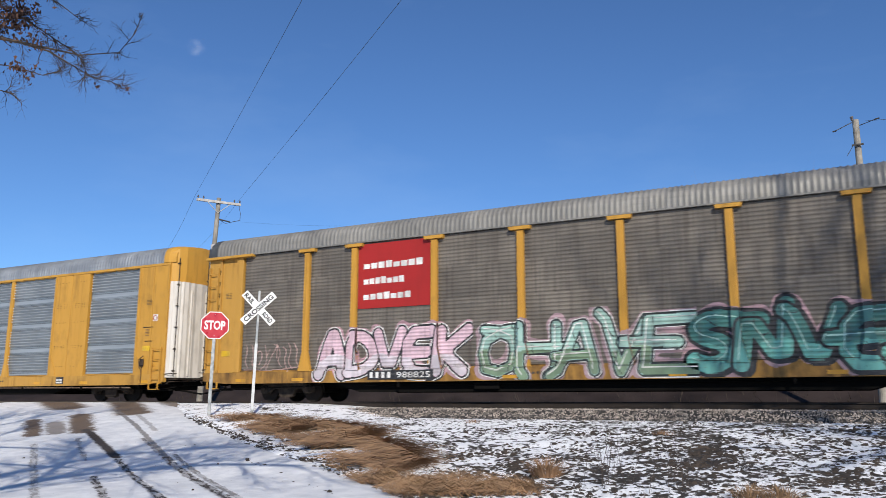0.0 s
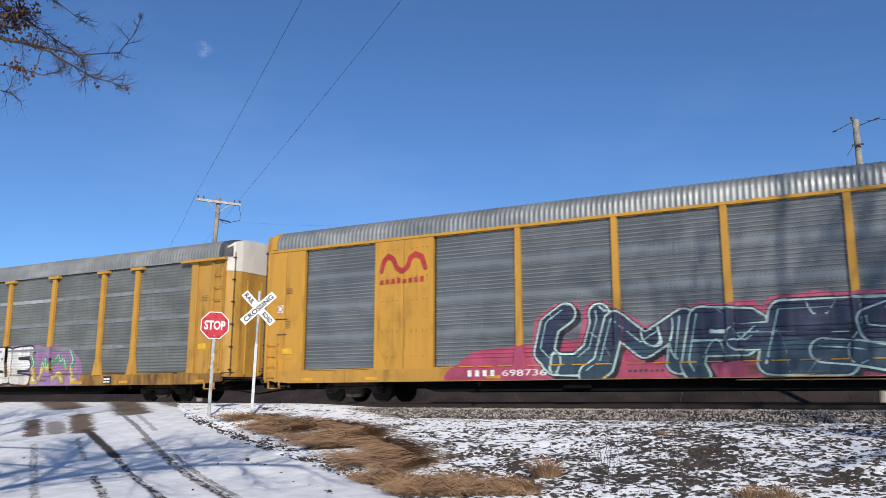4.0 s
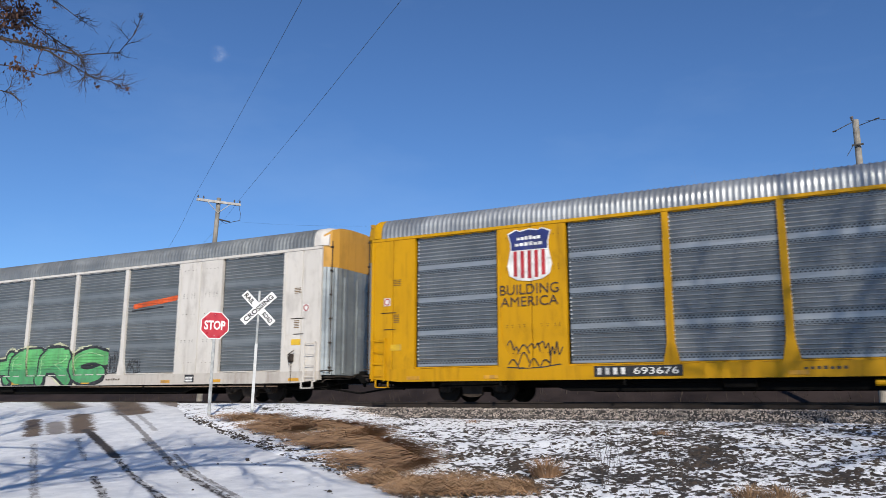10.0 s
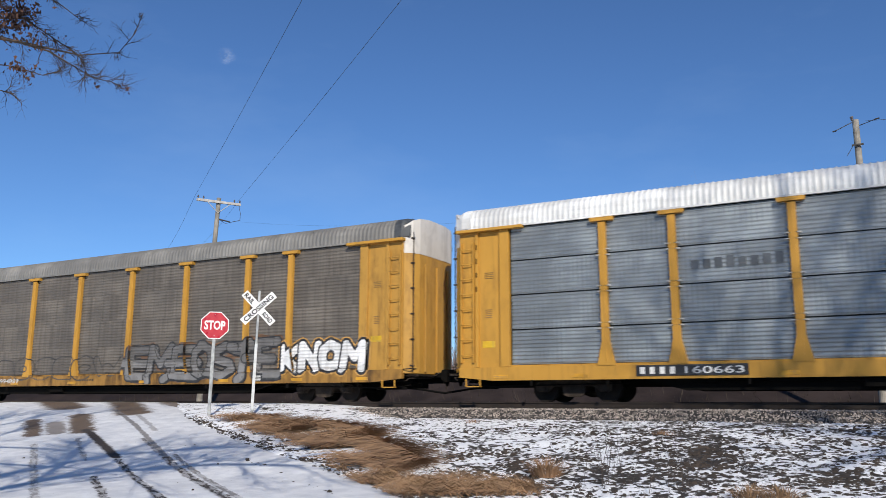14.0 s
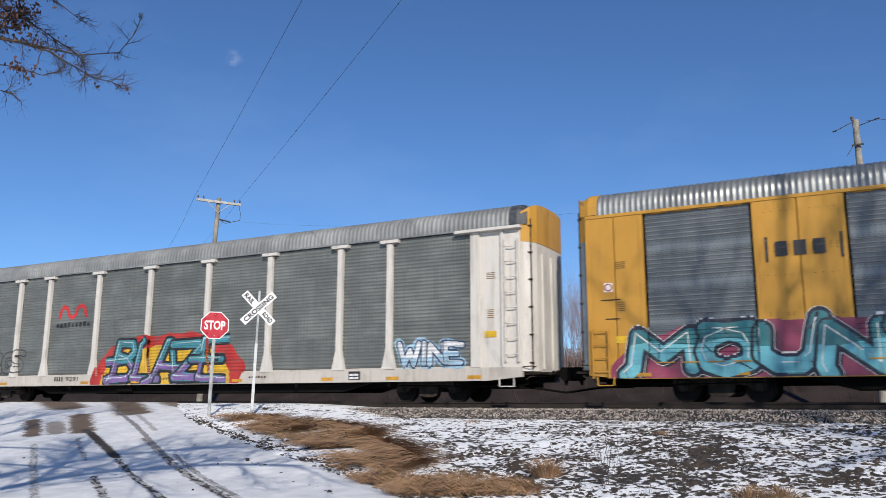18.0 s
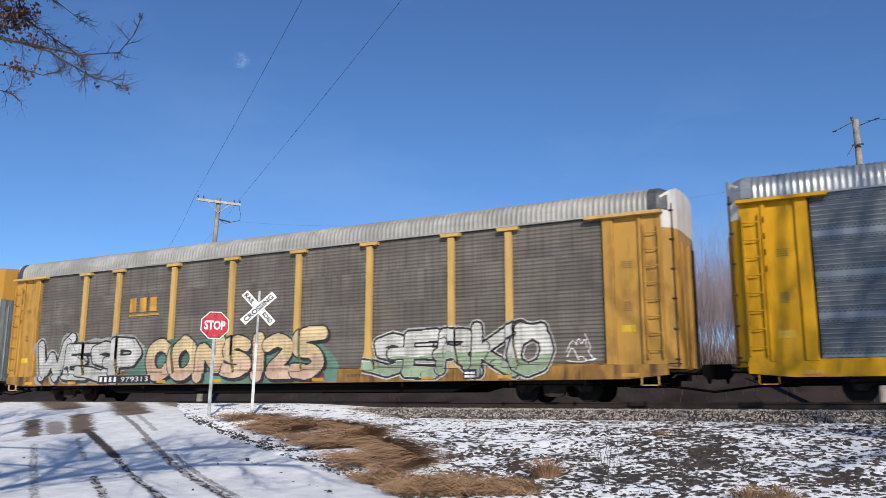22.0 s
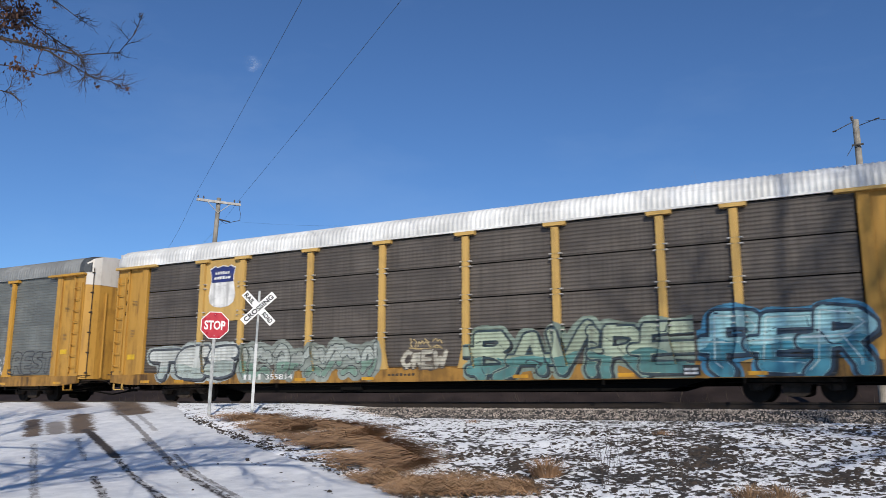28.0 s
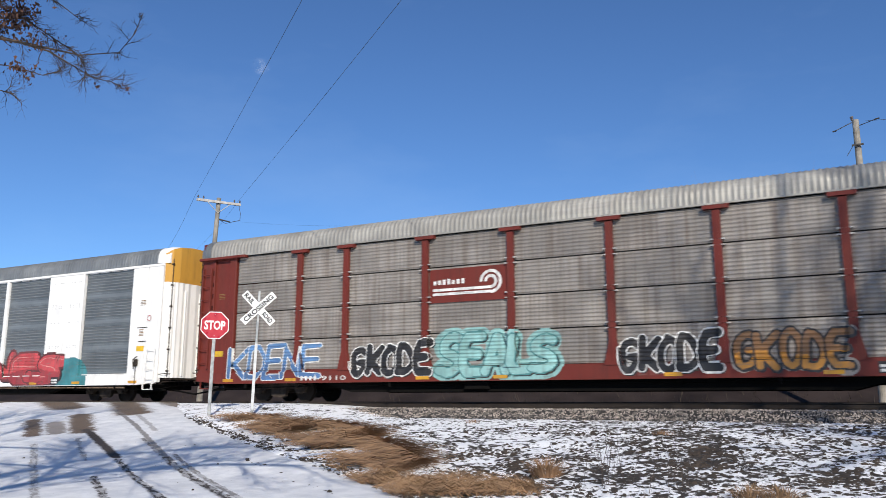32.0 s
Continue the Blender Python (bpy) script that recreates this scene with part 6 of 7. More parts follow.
cloud(16, "A", -11.4, -0.6, 0.6, 2.35, (0.42, 0.33, 0.32), 0.002, power=6)
graffiti(16, "A", -11.0, -0.2, 0.68, 2.35, 6, (0.20, 0.42, 0.45), (0.52, 0.42, 0.32), seed=33, fat=0.2, edge=0.09, split=0.48, word="FOREIK", soft=1, wild=0.25, lean=0.12)
graffiti(16, "A", 1.45, 7.6, 0.68, 2.35, 5, (0.30, 0.15, 0.14), (0.52, 0.24, 0.22), line=(0.45, 0.28, 0.26), halo=(0.36, 0.21, 0.21), seed=34, word="LUNOR", fat=0.2, edge=0.035, soft=0)
bubble(16, "A", 9.4, 12.0, 1.06, 2.05, 4, (0.04, 0.04, 0.045), 3, 0.02, word="REST")
scribble(16, "A", 7.8, 9.0, 1.1, 1.9, 3, (0.42, 0.42, 0.42), thick=0.03)
for u, r in ((3.0, 0.33), (-2.8, 0.33)):
    b = part("badge", prism(bmesh.new(), [(u + r * a, 3.53 + r * c) for a, c in ((-1, -0.6), (-0.6, -1), (0.6, -1), (1, -0.6), (1, 0.6), (0.6, 1), (-0.6, 1), (-1, 0.6))], -1.508, -1.495), paint(CHALK), CARS[16], "small red badge with a white rim")
    part("badge_face", prism(bmesh.new(), [(u + 0.86 * r * a, 3.53 + 0.86 * r * c) for a, c in ((-1, -0.6), (-0.6, -1), (0.6, -1), (1, -0.6), (1, 0.6), (0.6, 1), (-0.6, 1), (-1, 0.6))], -1.512, -1.500), paint((0.45, 0.03, 0.04)), b)
    bars(16, u - 0.2, u + 0.2, 3.33, 3.75, 3, CHALK, -1.514, "lettering", rows=3)
number_board(16, "A", -6.6, -4.55, "982301")

for a, b, z0, z1 in ((-4.2, -1.62, 2.95, 3.98), (9.34, 11.95, 2.98, 4.02)):
    plate(17, "name_board", a, b, z0, z1, MAROON, -1.512, label="oxide-red board with a white mark")
    m = a + (b - a) * 0.80
    for k in range(2):
        bars(17, a + 0.12, m, z0 + 0.22 + 0.13 * k, z0 + 0.30 + 0.13 * k, 1, CHALK, -1.526, gap=0)
    bars(17, a + 0.14, a + 1.25, z0 + 0.55, z0 + 0.72, 7, CHALK, -1.526, "lettering")
    ring_mark(17, m, z0 + 0.56, 0.27, 0.36, -1.526, CHALK, -90, 180)
    ring_mark(17, m, z0 + 0.56, 0.12, 0.21, -1.526, CHALK, -90, 180)
graffiti(17, "A", -12.2, -8.3, 0.72, 1.9, 5, (0.10, 0.22, 0.42), (0.06, 0.14, 0.30), line=CHALK, seed=35, edge=0.025, fat=0.12, word="KDENE", soft=0, wild=0.3)
graffiti(17, "A", -7.1, -4.15, 0.74, 1.85, 5, INK, line=CHALK, seed=36, edge=0.03, fat=0.19, word="GKODE", soft=1, lean=0.03)
graffiti(17, "A", -3.95, -0.2, 0.70, 2.05, 5, (0.26, 0.48, 0.46), line=(0.06, 0.20, 0.20), halo=(0.24, 0.44, 0.42), seed=37, edge=0.025, word="SEALS", soft=1)
graffiti(17, "A", 1.6, 4.25, 0.72, 1.82, 5, INK, line=CHALK, seed=36, edge=0.03, fat=0.19, word="GKODE", soft=1, lean=0.03)
graffiti(17, "A", 4.55, 7.2, 0.74, 1.82, 5, (0.20, 0.10, 0.04), (0.50, 0.22, 0.03), line=INK, halo=(0.30, 0.26, 0.22), seed=38, edge=0.03, reach=0.07, word="GKODE", fat=0.16, lean=0.03)
graffiti(17, "A", 8.1, 11.5, 0.76, 2.15, 6, INK, line=(0.76, 0.76, 0.75), seed=39, edge=0.04, fat=0.26, word="SAVEEN", soft=2)
scribble(17, "A", 12.35, 13.0, 2.35, 2.95, 3, CHALK)
number_board(17, "A", -9.0, -7.2, "9110", 0.68, 0.82, black=False)

graffiti(18, "B", 1.0, 8.15, 0.64, 1.95, 4, (0.48, 0.055, 0.06), (0.30, 0.03, 0.035), line=(0.12, 0.02, 0.02), shine=(0.60, 0.25, 0.22), seed=40, fat=0.2, word="TINES", wild=0.4)
cloud(18, "B", 7.4, 9.8, 0.6, 1.7, (0.04, 0.20, 0.22), 0.002)


# ---- signs ----
SIGN_RED = plain("sign_red_sheeting", (0.44, 0.006, 0.022), 0.35, 0.0, 8.0, 0.12)
SIGN_WHITE = plain("sign_white_sheeting", (0.78, 0.78, 0.77), 0.4, 0.0, 8.0, 0.08)
SLEEVE_WHITE = plain("weathered_white_sleeve", (0.56, 0.57, 0.57), 0.5, 0.0, 8.0, 0.12)
SIGN_BLACK = plain("sign_black_letters", (0.015, 0.015, 0.017), 0.5)
ZINC = plain("galvanised_post", (0.33, 0.34, 0.34), 0.45, 0.6, 7.0, 0.25)
POLE_WOOD = plain("utility_pole_wood", (0.31, 0.28, 0.235), 0.9, 0.0, 3.0, 0.35)
ARM_WOOD = plain("bleached_crossarm_wood", (0.50, 0.47, 0.43), 0.85, 0.0, 3.0, 0.25)
PORCELAIN = plain("insulator_glaze", (0.10, 0.08, 0.07), 0.2)
IRON = plain("pole_iron", (0.07, 0.065, 0.06), 0.6, 0.6)
WIRE = plain("aluminium_wire", (0.05, 0.05, 0.055), 0.5, 0.3)


def octagon(r):
    return [(r * math.cos(radians(22.5 + 45 * k)) / math.cos(radians(22.5)), r * math.sin(radians(22.5 + 45 * k)) / math.cos(radians(22.5))) for k in range(8)]


def stop_sign():
    z0 = float(ground_z(-16.35, -5.95)) - 0.1
    s = tagged(new("stop_sign"), "red octagonal stop sign on a galvanised steel post in snow", "stop sign")
    s.matrix_world = pose(-16.35, -5.95, z0, 0, 0.8, 43)
    c = 2.115 - z0
    plate_ob = part("sign_plate", prism(bmesh.new(), [(x, c + z) for x, z in octagon(0.381)], -0.045, -0.040), SIGN_WHITE, s, "white-edged octagonal plate")
    part("red_face", prism(bmesh.new(), [(x, c + z) for x, z in octagon(0.358)], -0.049, -0.0445), SIGN_RED, plate_ob)
    me = text_mesh("STOP", -0.285, 0.285, c - 0.13, c + 0.13, -0.0515, 0.03)
    part("lettering", me, SIGN_WHITE, plate_ob)
    bm = bmesh.new()
    for z in (c + 0.3, c - 0.3):
        rod(bm, (0, -0.056, z), (0, -0.03, z), 0.012, n=8)
    part("bolts", bm, ZINC, s)
    bm = bmesh.new()
    box(bm, -0.032, 0.032, -0.036, -0.030, 0, c + 0.34)
    for a in (-0.032, 0.032):
        box(bm, a - 0.003, a + 0.003, -0.036, 0.0, 0, c + 0.34)
        box(bm, a - 0.014, a + 0.014, -0.002, 0.003, 0, c + 0.34)
    part("post", bm, ZINC, s)


def crossbuck():
    z0 = float(ground_z(-15.3, -5.4)) - 0.1
    s = tagged(new("crossbuck_sign"), "white railroad crossbuck on a post with a white lower sleeve", "crossing sign")
    s.matrix_world = pose(-15.3, -5.4, z0, 0, 1.2, 42)
    c = 2.595 - z0
    for k, (ang, words) in enumerate(((45, "CROSSING"), (-45, "RAIL     ROAD"))):
        y = -0.062 if k else -0.075
        blade = part("blade", box(bmesh.new(), -0.585, 0.585, y - 0.003, y + 0.003, -0.108, 0.108, 0.001), SIGN_WHITE, s, "white blade with black letters")
        blade.matrix_basis = Matrix.Translation((0, 0, c)) @ Matrix.Rotation(radians(-ang), 4, "Y")
        if k:
            for w, a, b in (("RAIL", -0.54, -0.20), ("ROAD", 0.19, 0.53)):
                part("lettering", text_mesh(w, a, b, -0.07, 0.07, y - 0.006, 0.035), SIGN_BLACK, blade)
        else:
            part("lettering", text_mesh(words, -0.52, 0.52, -0.07, 0.07, y - 0.006, 0.035), SIGN_BLACK, blade)
    part("post", box(bmesh.new(), -0.034, 0.034, -0.05, 0.028, 0, c + 0.5, 0.008), ZINC, s, "grey post")
    part("sleeve", box(bmesh.new(), -0.040, 0.040, -0.054, 0.034, 0.28, 2.10, 0.004), SLEEVE_WHITE, s, "white reflective sleeve")


stop_sign()
crossbuck()


# ---- utility poles and wires ----
def wire(name, a, b, sag, r=0.012, n=24, label="thin dark overhead wire on poles"):
    a, b = Vector(a), Vector(b)
    pts = [a.lerp(b, k / n) - Vector((0, 0, sag * 4 * (k / n) * (1 - k / n))) for k in range(n + 1)]
    side = (b - a).cross(Vector((0, 0, 1))).normalized()
    V, F = [], []
    for p in pts:
        V += [p + side * (r * math.cos(c * math.pi / 3)) + Vector((0, 0, r * math.sin(c * math.pi / 3))) for c in range(6)]
    for k in range(n):
        F += [(k * 6 + c, k * 6 + (c + 1) % 6, k * 6 + 6 + (c + 1) % 6, k * 6 + 6 + c) for c in range(6)]
    return tagged(part(name, quads(V, F, name), WIRE), label, "wire", "overhead wires")


def insulator(bm, p):
    rod(bm, p, p + Vector((0, 0, 0.08)), 0.02, n=6)
    rod(bm, p + Vector((0, 0, 0.07)), p + Vector((0, 0, 0.13)), 0.055, 0.045, n=8)
    rod(bm, p + Vector((0, 0, 0.13)), p + Vector((0, 0, 0.20)), 0.045, 0.02, n=8)


def crossarm_pole(x, y, top, base, label):
    p = tagged(new("utility_pole"), label, "utility pole", "utility poles")
    p.matrix_world = pose(x, y, base)
    h = top - base
    part("pole", rod(bmesh.new(), (0, 0, -0.3), (0, 0, h + 0.25), 0.17, 0.12, n=14), POLE_WOOD, p)
    d = Vector((0.617, 0.787, 0))
    z = h - 0.02
    arm = box(bmesh.new(), -1.22, 1.22, -0.06, 0.06, z - 0.07, z + 0.07, 0.01)
    bmesh.ops.rotate(arm, verts=arm.verts, cent=(0, 0, 0), matrix=Matrix.Rotation(math.atan2(d.y, d.x), 3, "Z"))
    off = Vector((0.787, -0.617, 0)) * 0.17
    bmesh.ops.translate(arm, verts=arm.verts, vec=off)
    part("crossarm", arm, ARM_WOOD, p, "bleached wooden crossarm")
    for s in (-1, 1):
        bm = bmesh.new()
        rod(bm, off + d * (s * 0.62) + Vector((0, 0, z - 0.06)), off * 0.8 + Vector((0, 0, z - 0.62)), 0.022, n=6)
        part("brace", bm, ARM_WOOD, p)
    for s in (-1.15, -0.85, 0.85, 1.15):
        bm = bmesh.new()
        insulator(bm, off + d * s + Vector((0, 0, z + 0.06)))
        part("insulator", bm, PORCELAIN, p)
    bm = bmesh.new()
    q = off + d * 1.1 + Vector((0, 0, z))
    pts = [q, q + Vector((0.1, 0.1, -0.5)), q + Vector((0.1, 0.1, -0.9)), q + Vector((-0.5, -0.4, -1.15)), q + Vector((-0.65, -0.7, -1.0))]
    for a, b in zip(pts, pts[1:]):
        rod(bm, a, b, 0.014, n=6)
    rod(bm, q + Vector((-0.75, -0.75, -0.95)), q + Vector((-0.25, -0.3, -1.05)), 0.04, n=8)
    part("jumper", bm, IRON, p, "hanging jumper wire and fuse")
    return p


near_pole = crossarm_pole(-32.0, 10.0, 11.1, -0.5, "leaning wooden utility pole with a bleached crossarm behind the track")
near_pole.matrix_world = Matrix.Translation((-0.62, 0, 0)) @ near_pole.matrix_world @ Matrix.Rotation(radians(3.1), 4, "Y")
crossarm_pole(-64.9, 37.6, 15.0, -0.5, "far wooden utility pole with a crossarm")
crossarm_pole(16.5, -29.0, 9.8, -1.6, "wooden utility pole with a crossarm behind the lane")


def plain_pole(x, y, top, base):
    p = tagged(new("utility_pole"), "weathered wooden pole with short side brackets beyond the track", "utility pole", "utility poles")
    p.matrix_world = pose(x, y, base)
    h = top - base
    part("pole", rod(bmesh.new(), (0, 0, -0.3), (0, 0, h), 0.145, 0.115, n=14), POLE_WOOD, p)
    for d, z in ((-1, h - 0.10), (1, h - 0.16)):
        bm = bmesh.new()
        rod(bm, (d * 0.12, -0.1, z - 0.1 * (d > 0)), (d * 0.72, -0.2, z + (0.04 if d > 0 else -0.28)), 0.016, n=6)
        rod(bm, (d * 0.66, -0.2, z + (0.03 if d > 0 else -0.27)), (d * 0.80, -0.2, z + (0.05 if d > 0 else -0.30)), 0.028, n=8)
        part("bracket", bm, IRON, p)
    bm = bmesh.new()
    rod(bm, (-0.1, 0, h), (-0.12, 0, h + 0.16), 0.05, 0.06, n=8)
    part("pole_top_insulator", bm, PORCELAIN, p)
    bm = bmesh.new()
    for z in (h - 1.05, h - 2.3, h - 2.38, h - 3.6):
        box(bm, -0.2, 0.2, -0.2, -0.15, z, z + 0.06)
        rod(bm, (-0.16, -0.17, z), (-0.38, -0.2, z - 0.35), 0.012, n=5)
    part("fittings", bm, IRON, p)


plain_pole(0.17, 10.0, 10.5, -0.45)
wire("overhead_wire", (-33.05, 9.2, 11.38), (15.5, -29.8, 10.1), 0.35, 0.007)
wire("overhead_wire", (-31.15, 10.75, 11.30), (17.2, -28.1, 10.0), 0.30, 0.007)
wire("overhead_wire", (-65.9, 36.8, 15.2), (-33.05, 9.2, 11.38), 0.5, 0.007)
wire("overhead_wire", (-64.1, 38.4, 15.2), (-31.15, 10.75, 11.30), 0.5, 0.007)
wire("overhead_wire", (-32.0, 9.9, 10.05), (0.1, 9.9, 8.6), 1.1, 0.003)
wire("overhead_wire", (0.5, 9.8, 10.35), (40.0, 9.8, 10.4), 0.8, 0.008)


# ---- trees and scrub ----
BARK = plain("grey_brown_bark", (0.085, 0.066, 0.055), 0.95, 0.0, 6.0, 0.4)
TWIG = plain("thin_twig_bark", (0.065, 0.05, 0.042), 0.9, 0.0, 6.0, 0.3)
SCRUB = plain("pale_scrub_bark", (0.30, 0.215, 0.19), 0.95, 0.0, 3.0, 0.3)
DEAD_LEAF = plain("dead_brown_leaf", (0.10, 0.048, 0.03), 0.85, 0.0, 9.0, 0.4)
STRAW = plain("dead_straw", (0.35, 0.215, 0.115), 0.85, 0.0, 3.0, 0.4)
STRAW_RUST = plain("russet_dead_grass", (0.36, 0.21, 0.115), 0.85, 0.0, 3.0, 0.4)
DARK_GRASS = plain("dark_winter_grass", (0.05, 0.037, 0.028), 0.9, 0.0, 3.0, 0.4)


def tubes(segs, sides=5):
    """Tapered tubes for limbs, as one sheet of faces."""
    V, F = [], []
    for p, q, r0, r1 in segs:
        d = (q - p).normalized()
        a = d.orthogonal().normalized()
        b = d.cross(a)
        n = len(V)
        for c, r in ((p, r0), (q, r1)):
            for k in range(sides):
                t = 2 * math.pi * k / sides
                V.append(c + a * (r * math.cos(t)) + b * (r * math.sin(t)))
        for k in range(sides):
            F.append((n + k, n + (k + 1) % sides, n + sides + (k + 1) % sides, n + sides + k))
    return quads(V, F, "limbs")


def grow(rng, p, d, length, r, depth, out, spread=0.75, lift=0.15, tips=None, kink=0.16):
    """A limb in bent pieces that throws off smaller limbs."""
    steps = 4 if depth > 1 else 3
    q, e = p.copy(), d.copy()
    for k in range(steps):
        e = (e + Vector((rng.gauss(0, kink), rng.gauss(0, kink), rng.gauss(0, kink * 0.8) + lift * 0.25))).normalized()
        n = q + e * (length / steps)
        r1 = r * (1 - 0.55 * (k + 1) / steps)
        out.append((q.copy(), n.copy(), r * (1 - 0.55 * k / steps), r1))
        q = n
        if depth > 0 and (k > 0 or depth < 3):
            for _ in range(2 if depth > 1 else 1 + (rng.random() < 0.6)):
                side = Vector((rng.gauss(0, 1), rng.gauss(0, 1), rng.gauss(0, 0.7)))
                f = (e + side.normalized() * spread * rng.uniform(0.7, 1.3) + Vector((0, 0, lift))).normalized()
                grow(rng, q, f, length * rng.uniform(0.45, 0.68), r1 * rng.uniform(0.5, 0.72), depth - 1, out, spread, lift, tips, kink)
    if tips is not None and depth == 0:
        tips.append(q.copy())


def bare_tree(x, y, h, r, seed, label, depth=4, stem=0.62, first=2):
    rng = random.Random(seed)
    t = tagged(new("bare_tree"), label, "tree", "leafless trees")
    t.matrix_world = pose(x, y, float(ground_z(x, y)) - 0.05)
    trunk, limbs = [], []
    q, d = Vector((0, 0, 0)), Vector((rng.uniform(-0.08, 0.08), rng.uniform(-0.08, 0.08), 1)).normalized()
    n = 7
    for k in range(n):
        d = (d + Vector((rng.gauss(0, 0.05), rng.gauss(0, 0.05), 0.1))).normalized()
        e = q + d * (h * stem / n)
        trunk.append((q.copy(), e.copy(), r * (1 - 0.7 * k / n) * (1.25 if k == 0 else 1), r * (1 - 0.7 * (k + 1) / n)))
        q = e
        if k >= first:
            for _ in range(2 if first < 3 else 3):
                a = rng.uniform(0, 6.28)
                f = Vector((math.cos(a), math.sin(a), rng.uniform(0.35, 1.0))).normalized()
                grow(rng, q, f, h * rng.uniform(0.22, 0.34), r * (1 - 0.7 * (k + 1) / n) * 0.7, depth - 1, limbs)
    grow(rng, q, d, h * 0.35, r * 0.36, depth - 1, limbs)
    part("trunk", tubes(trunk, 9), BARK, t)
    part("crown", tubes(limbs, 4), TWIG, t, "bare branches and twigs")
    return t


bare_tree(12.6, -22.2, 21.0, 0.22, 3, "tall leafless tree beside the lane in winter", 3, 0.78, 4)
bare_tree(16.2, -21.0, 21.0, 0.26, 7, "tall leafless tree beside the lane in winter", 4, 0.78, 4)
bare_tree(15.0, -12.5, 14.0, 0.22, 21, "leafless tree at the edge of the field")


def leaf_fan(rng, V, F, c, n, size, spread):
    for _ in range(n):
        o = c + Vector((rng.gauss(0, spread), rng.gauss(0, spread), rng.gauss(0, spread)))
        q = Euler((rng.uniform(0, 6.28), rng.uniform(0, 6.28), rng.uniform(0, 6.28))).to_matrix()
        s = size * rng.uniform(0.6, 1.3)
        k = len(V)
        for a, b, h in ((-0.5, 0, 0), (0, 0.28, 0.08), (0.55, 0, 0.02), (0, -0.28, 0.08)):
            V.append(o + q @ Vector((a * s, b * s, h * s)))
        F.append((k, k + 1, k + 2, k + 3))


def overhanging_oak():
    """An oak at the lane's west side whose outer boughs hang into the view, with some dead leaves left on."""
    rng = random.Random(41)
    x, y = -13.2, -20.6
    t = tagged(new("oak_tree"), "oak with bare twigs and a few clinging dead brown leaves", "tree", "leafless trees")
    z = float(ground_z(x, y)) - 0.05
    t.matrix_world = pose(x, y, z)
    o = Vector((x, y, z))
    trunk, limbs, fine = [], [], []
    q = Vector((0, 0, 0))
    for k in range(7):
        e = q + Vector((rng.gauss(0.03, 0.05), rng.gauss(0, 0.05), 1.15))
        trunk.append((q.copy(), e.copy(), 0.30 - 0.03 * k, 0.27 - 0.03 * k))
        q = e
        if k > 2:
            for _ in range(2):
                a = rng.uniform(2.2, 5.4)
                grow(rng, q, Vector((math.cos(a), math.sin(a), 0.6)).normalized(), rng.uniform(2.5, 3.6), 0.08, 3, limbs)
    grow(rng, q, Vector((0, 0, 1)), 3.5, 0.09, 3, limbs)
    # boughs towards the lane: each a bent line of stations, then side twigs
    boughs = (
        ((-13.15, -20.6, 3.2), (-10.4, -19.6, 3.75), (-8.2, -18.9, 3.55), (-7.13, -18.47, 3.44), (-6.93, -18.16, 3.43), (-6.75, -17.88, 3.42), (-6.5, -17.62, 3.50), (-6.34, -17.58, 3.68), (-6.25, -17.57, 3.89)),
        ((-7.05, -18.35, 3.44), (-6.9, -18.12, 3.40), (-6.81, -17.89, 3.31), (-6.72, -17.72, 3.23), (-6.62, -17.58, 3.22), (-6.56, -17.48, 3.17)),
        ((-13.1, -20.5, 5.4), (-9.6, -19.3, 4.9), (-7.6, -18.5, 4.25), (-6.95, -18.3, 4.0), (-6.78, -18.1, 3.86), (-6.65, -17.97, 3.73)),
        ((-8.2, -18.9, 3.55), (-7.5, -18.5, 3.72), (-7.05, -18.3, 3.70), (-6.86, -18.05, 3.52), (-6.75, -17.9, 3.42), (-6.70, -17.85, 3.30), (-6.68, -17.82, 3.18)),
        ((-8.4, -18.9, 3.55), (-7.7, -18.6, 3.30), (-7.15, -18.3, 3.22), (-6.98, -18.1, 3.17), (-6.85, -18.0, 3.22)),
        ((-8.4, -18.9, 3.50), (-7.6, -18.55, 3.1), (-7.25, -18.32, 2.98), (-7.17, -18.25, 2.96)),
        ((-9.6, -19.3, 4.9), (-7.9, -18.9, 4.3), (-7.2, -18.6, 3.9), (-6.98, -18.42, 3.66), (-6.85, -18.2, 3.55)),
    )
    for bough in boughs:
        pts = [Vector(p) - o for p in bough]
        total = len(pts) - 1
        start = 0.075 if bough[0][0] < -13 else 0.013
        for k, (p, q) in enumerate(zip(pts, pts[1:])):
            f0, f1 = k / total, (k + 1) / total
            r0, r1 = start * (1 - f0) ** 3.2 + 0.0042, start * (1 - f1) ** 3.2 + 0.0036
            limbs.append((p, q, r0, r1))
            if q.x + o.x > -8.6:
                for _ in range(3 if q.z + o.z > 3.6 and q.x + o.x > -6.6 else 7):
                    d = ((q - p).normalized() + Vector((rng.gauss(0, 0.6), rng.gauss(0, 0.6), rng.gauss(0.05, 0.6)))).normalized()
                    c = p.lerp(q, rng.random())
                    grow(rng, c, d, rng.uniform(0.06, 0.22), 0.0040, 2 if rng.random() < 0.35 else 1, fine, 1.0, 0.0, None, 0.3)
    part("trunk", tubes(trunk, 10), BARK, t)
    part("bough", tubes(limbs, 6), BARK, t)
    tagged(part("twig", tubes(fine, 4), TWIG, t, "fine bare twigs"), kind="stuff")
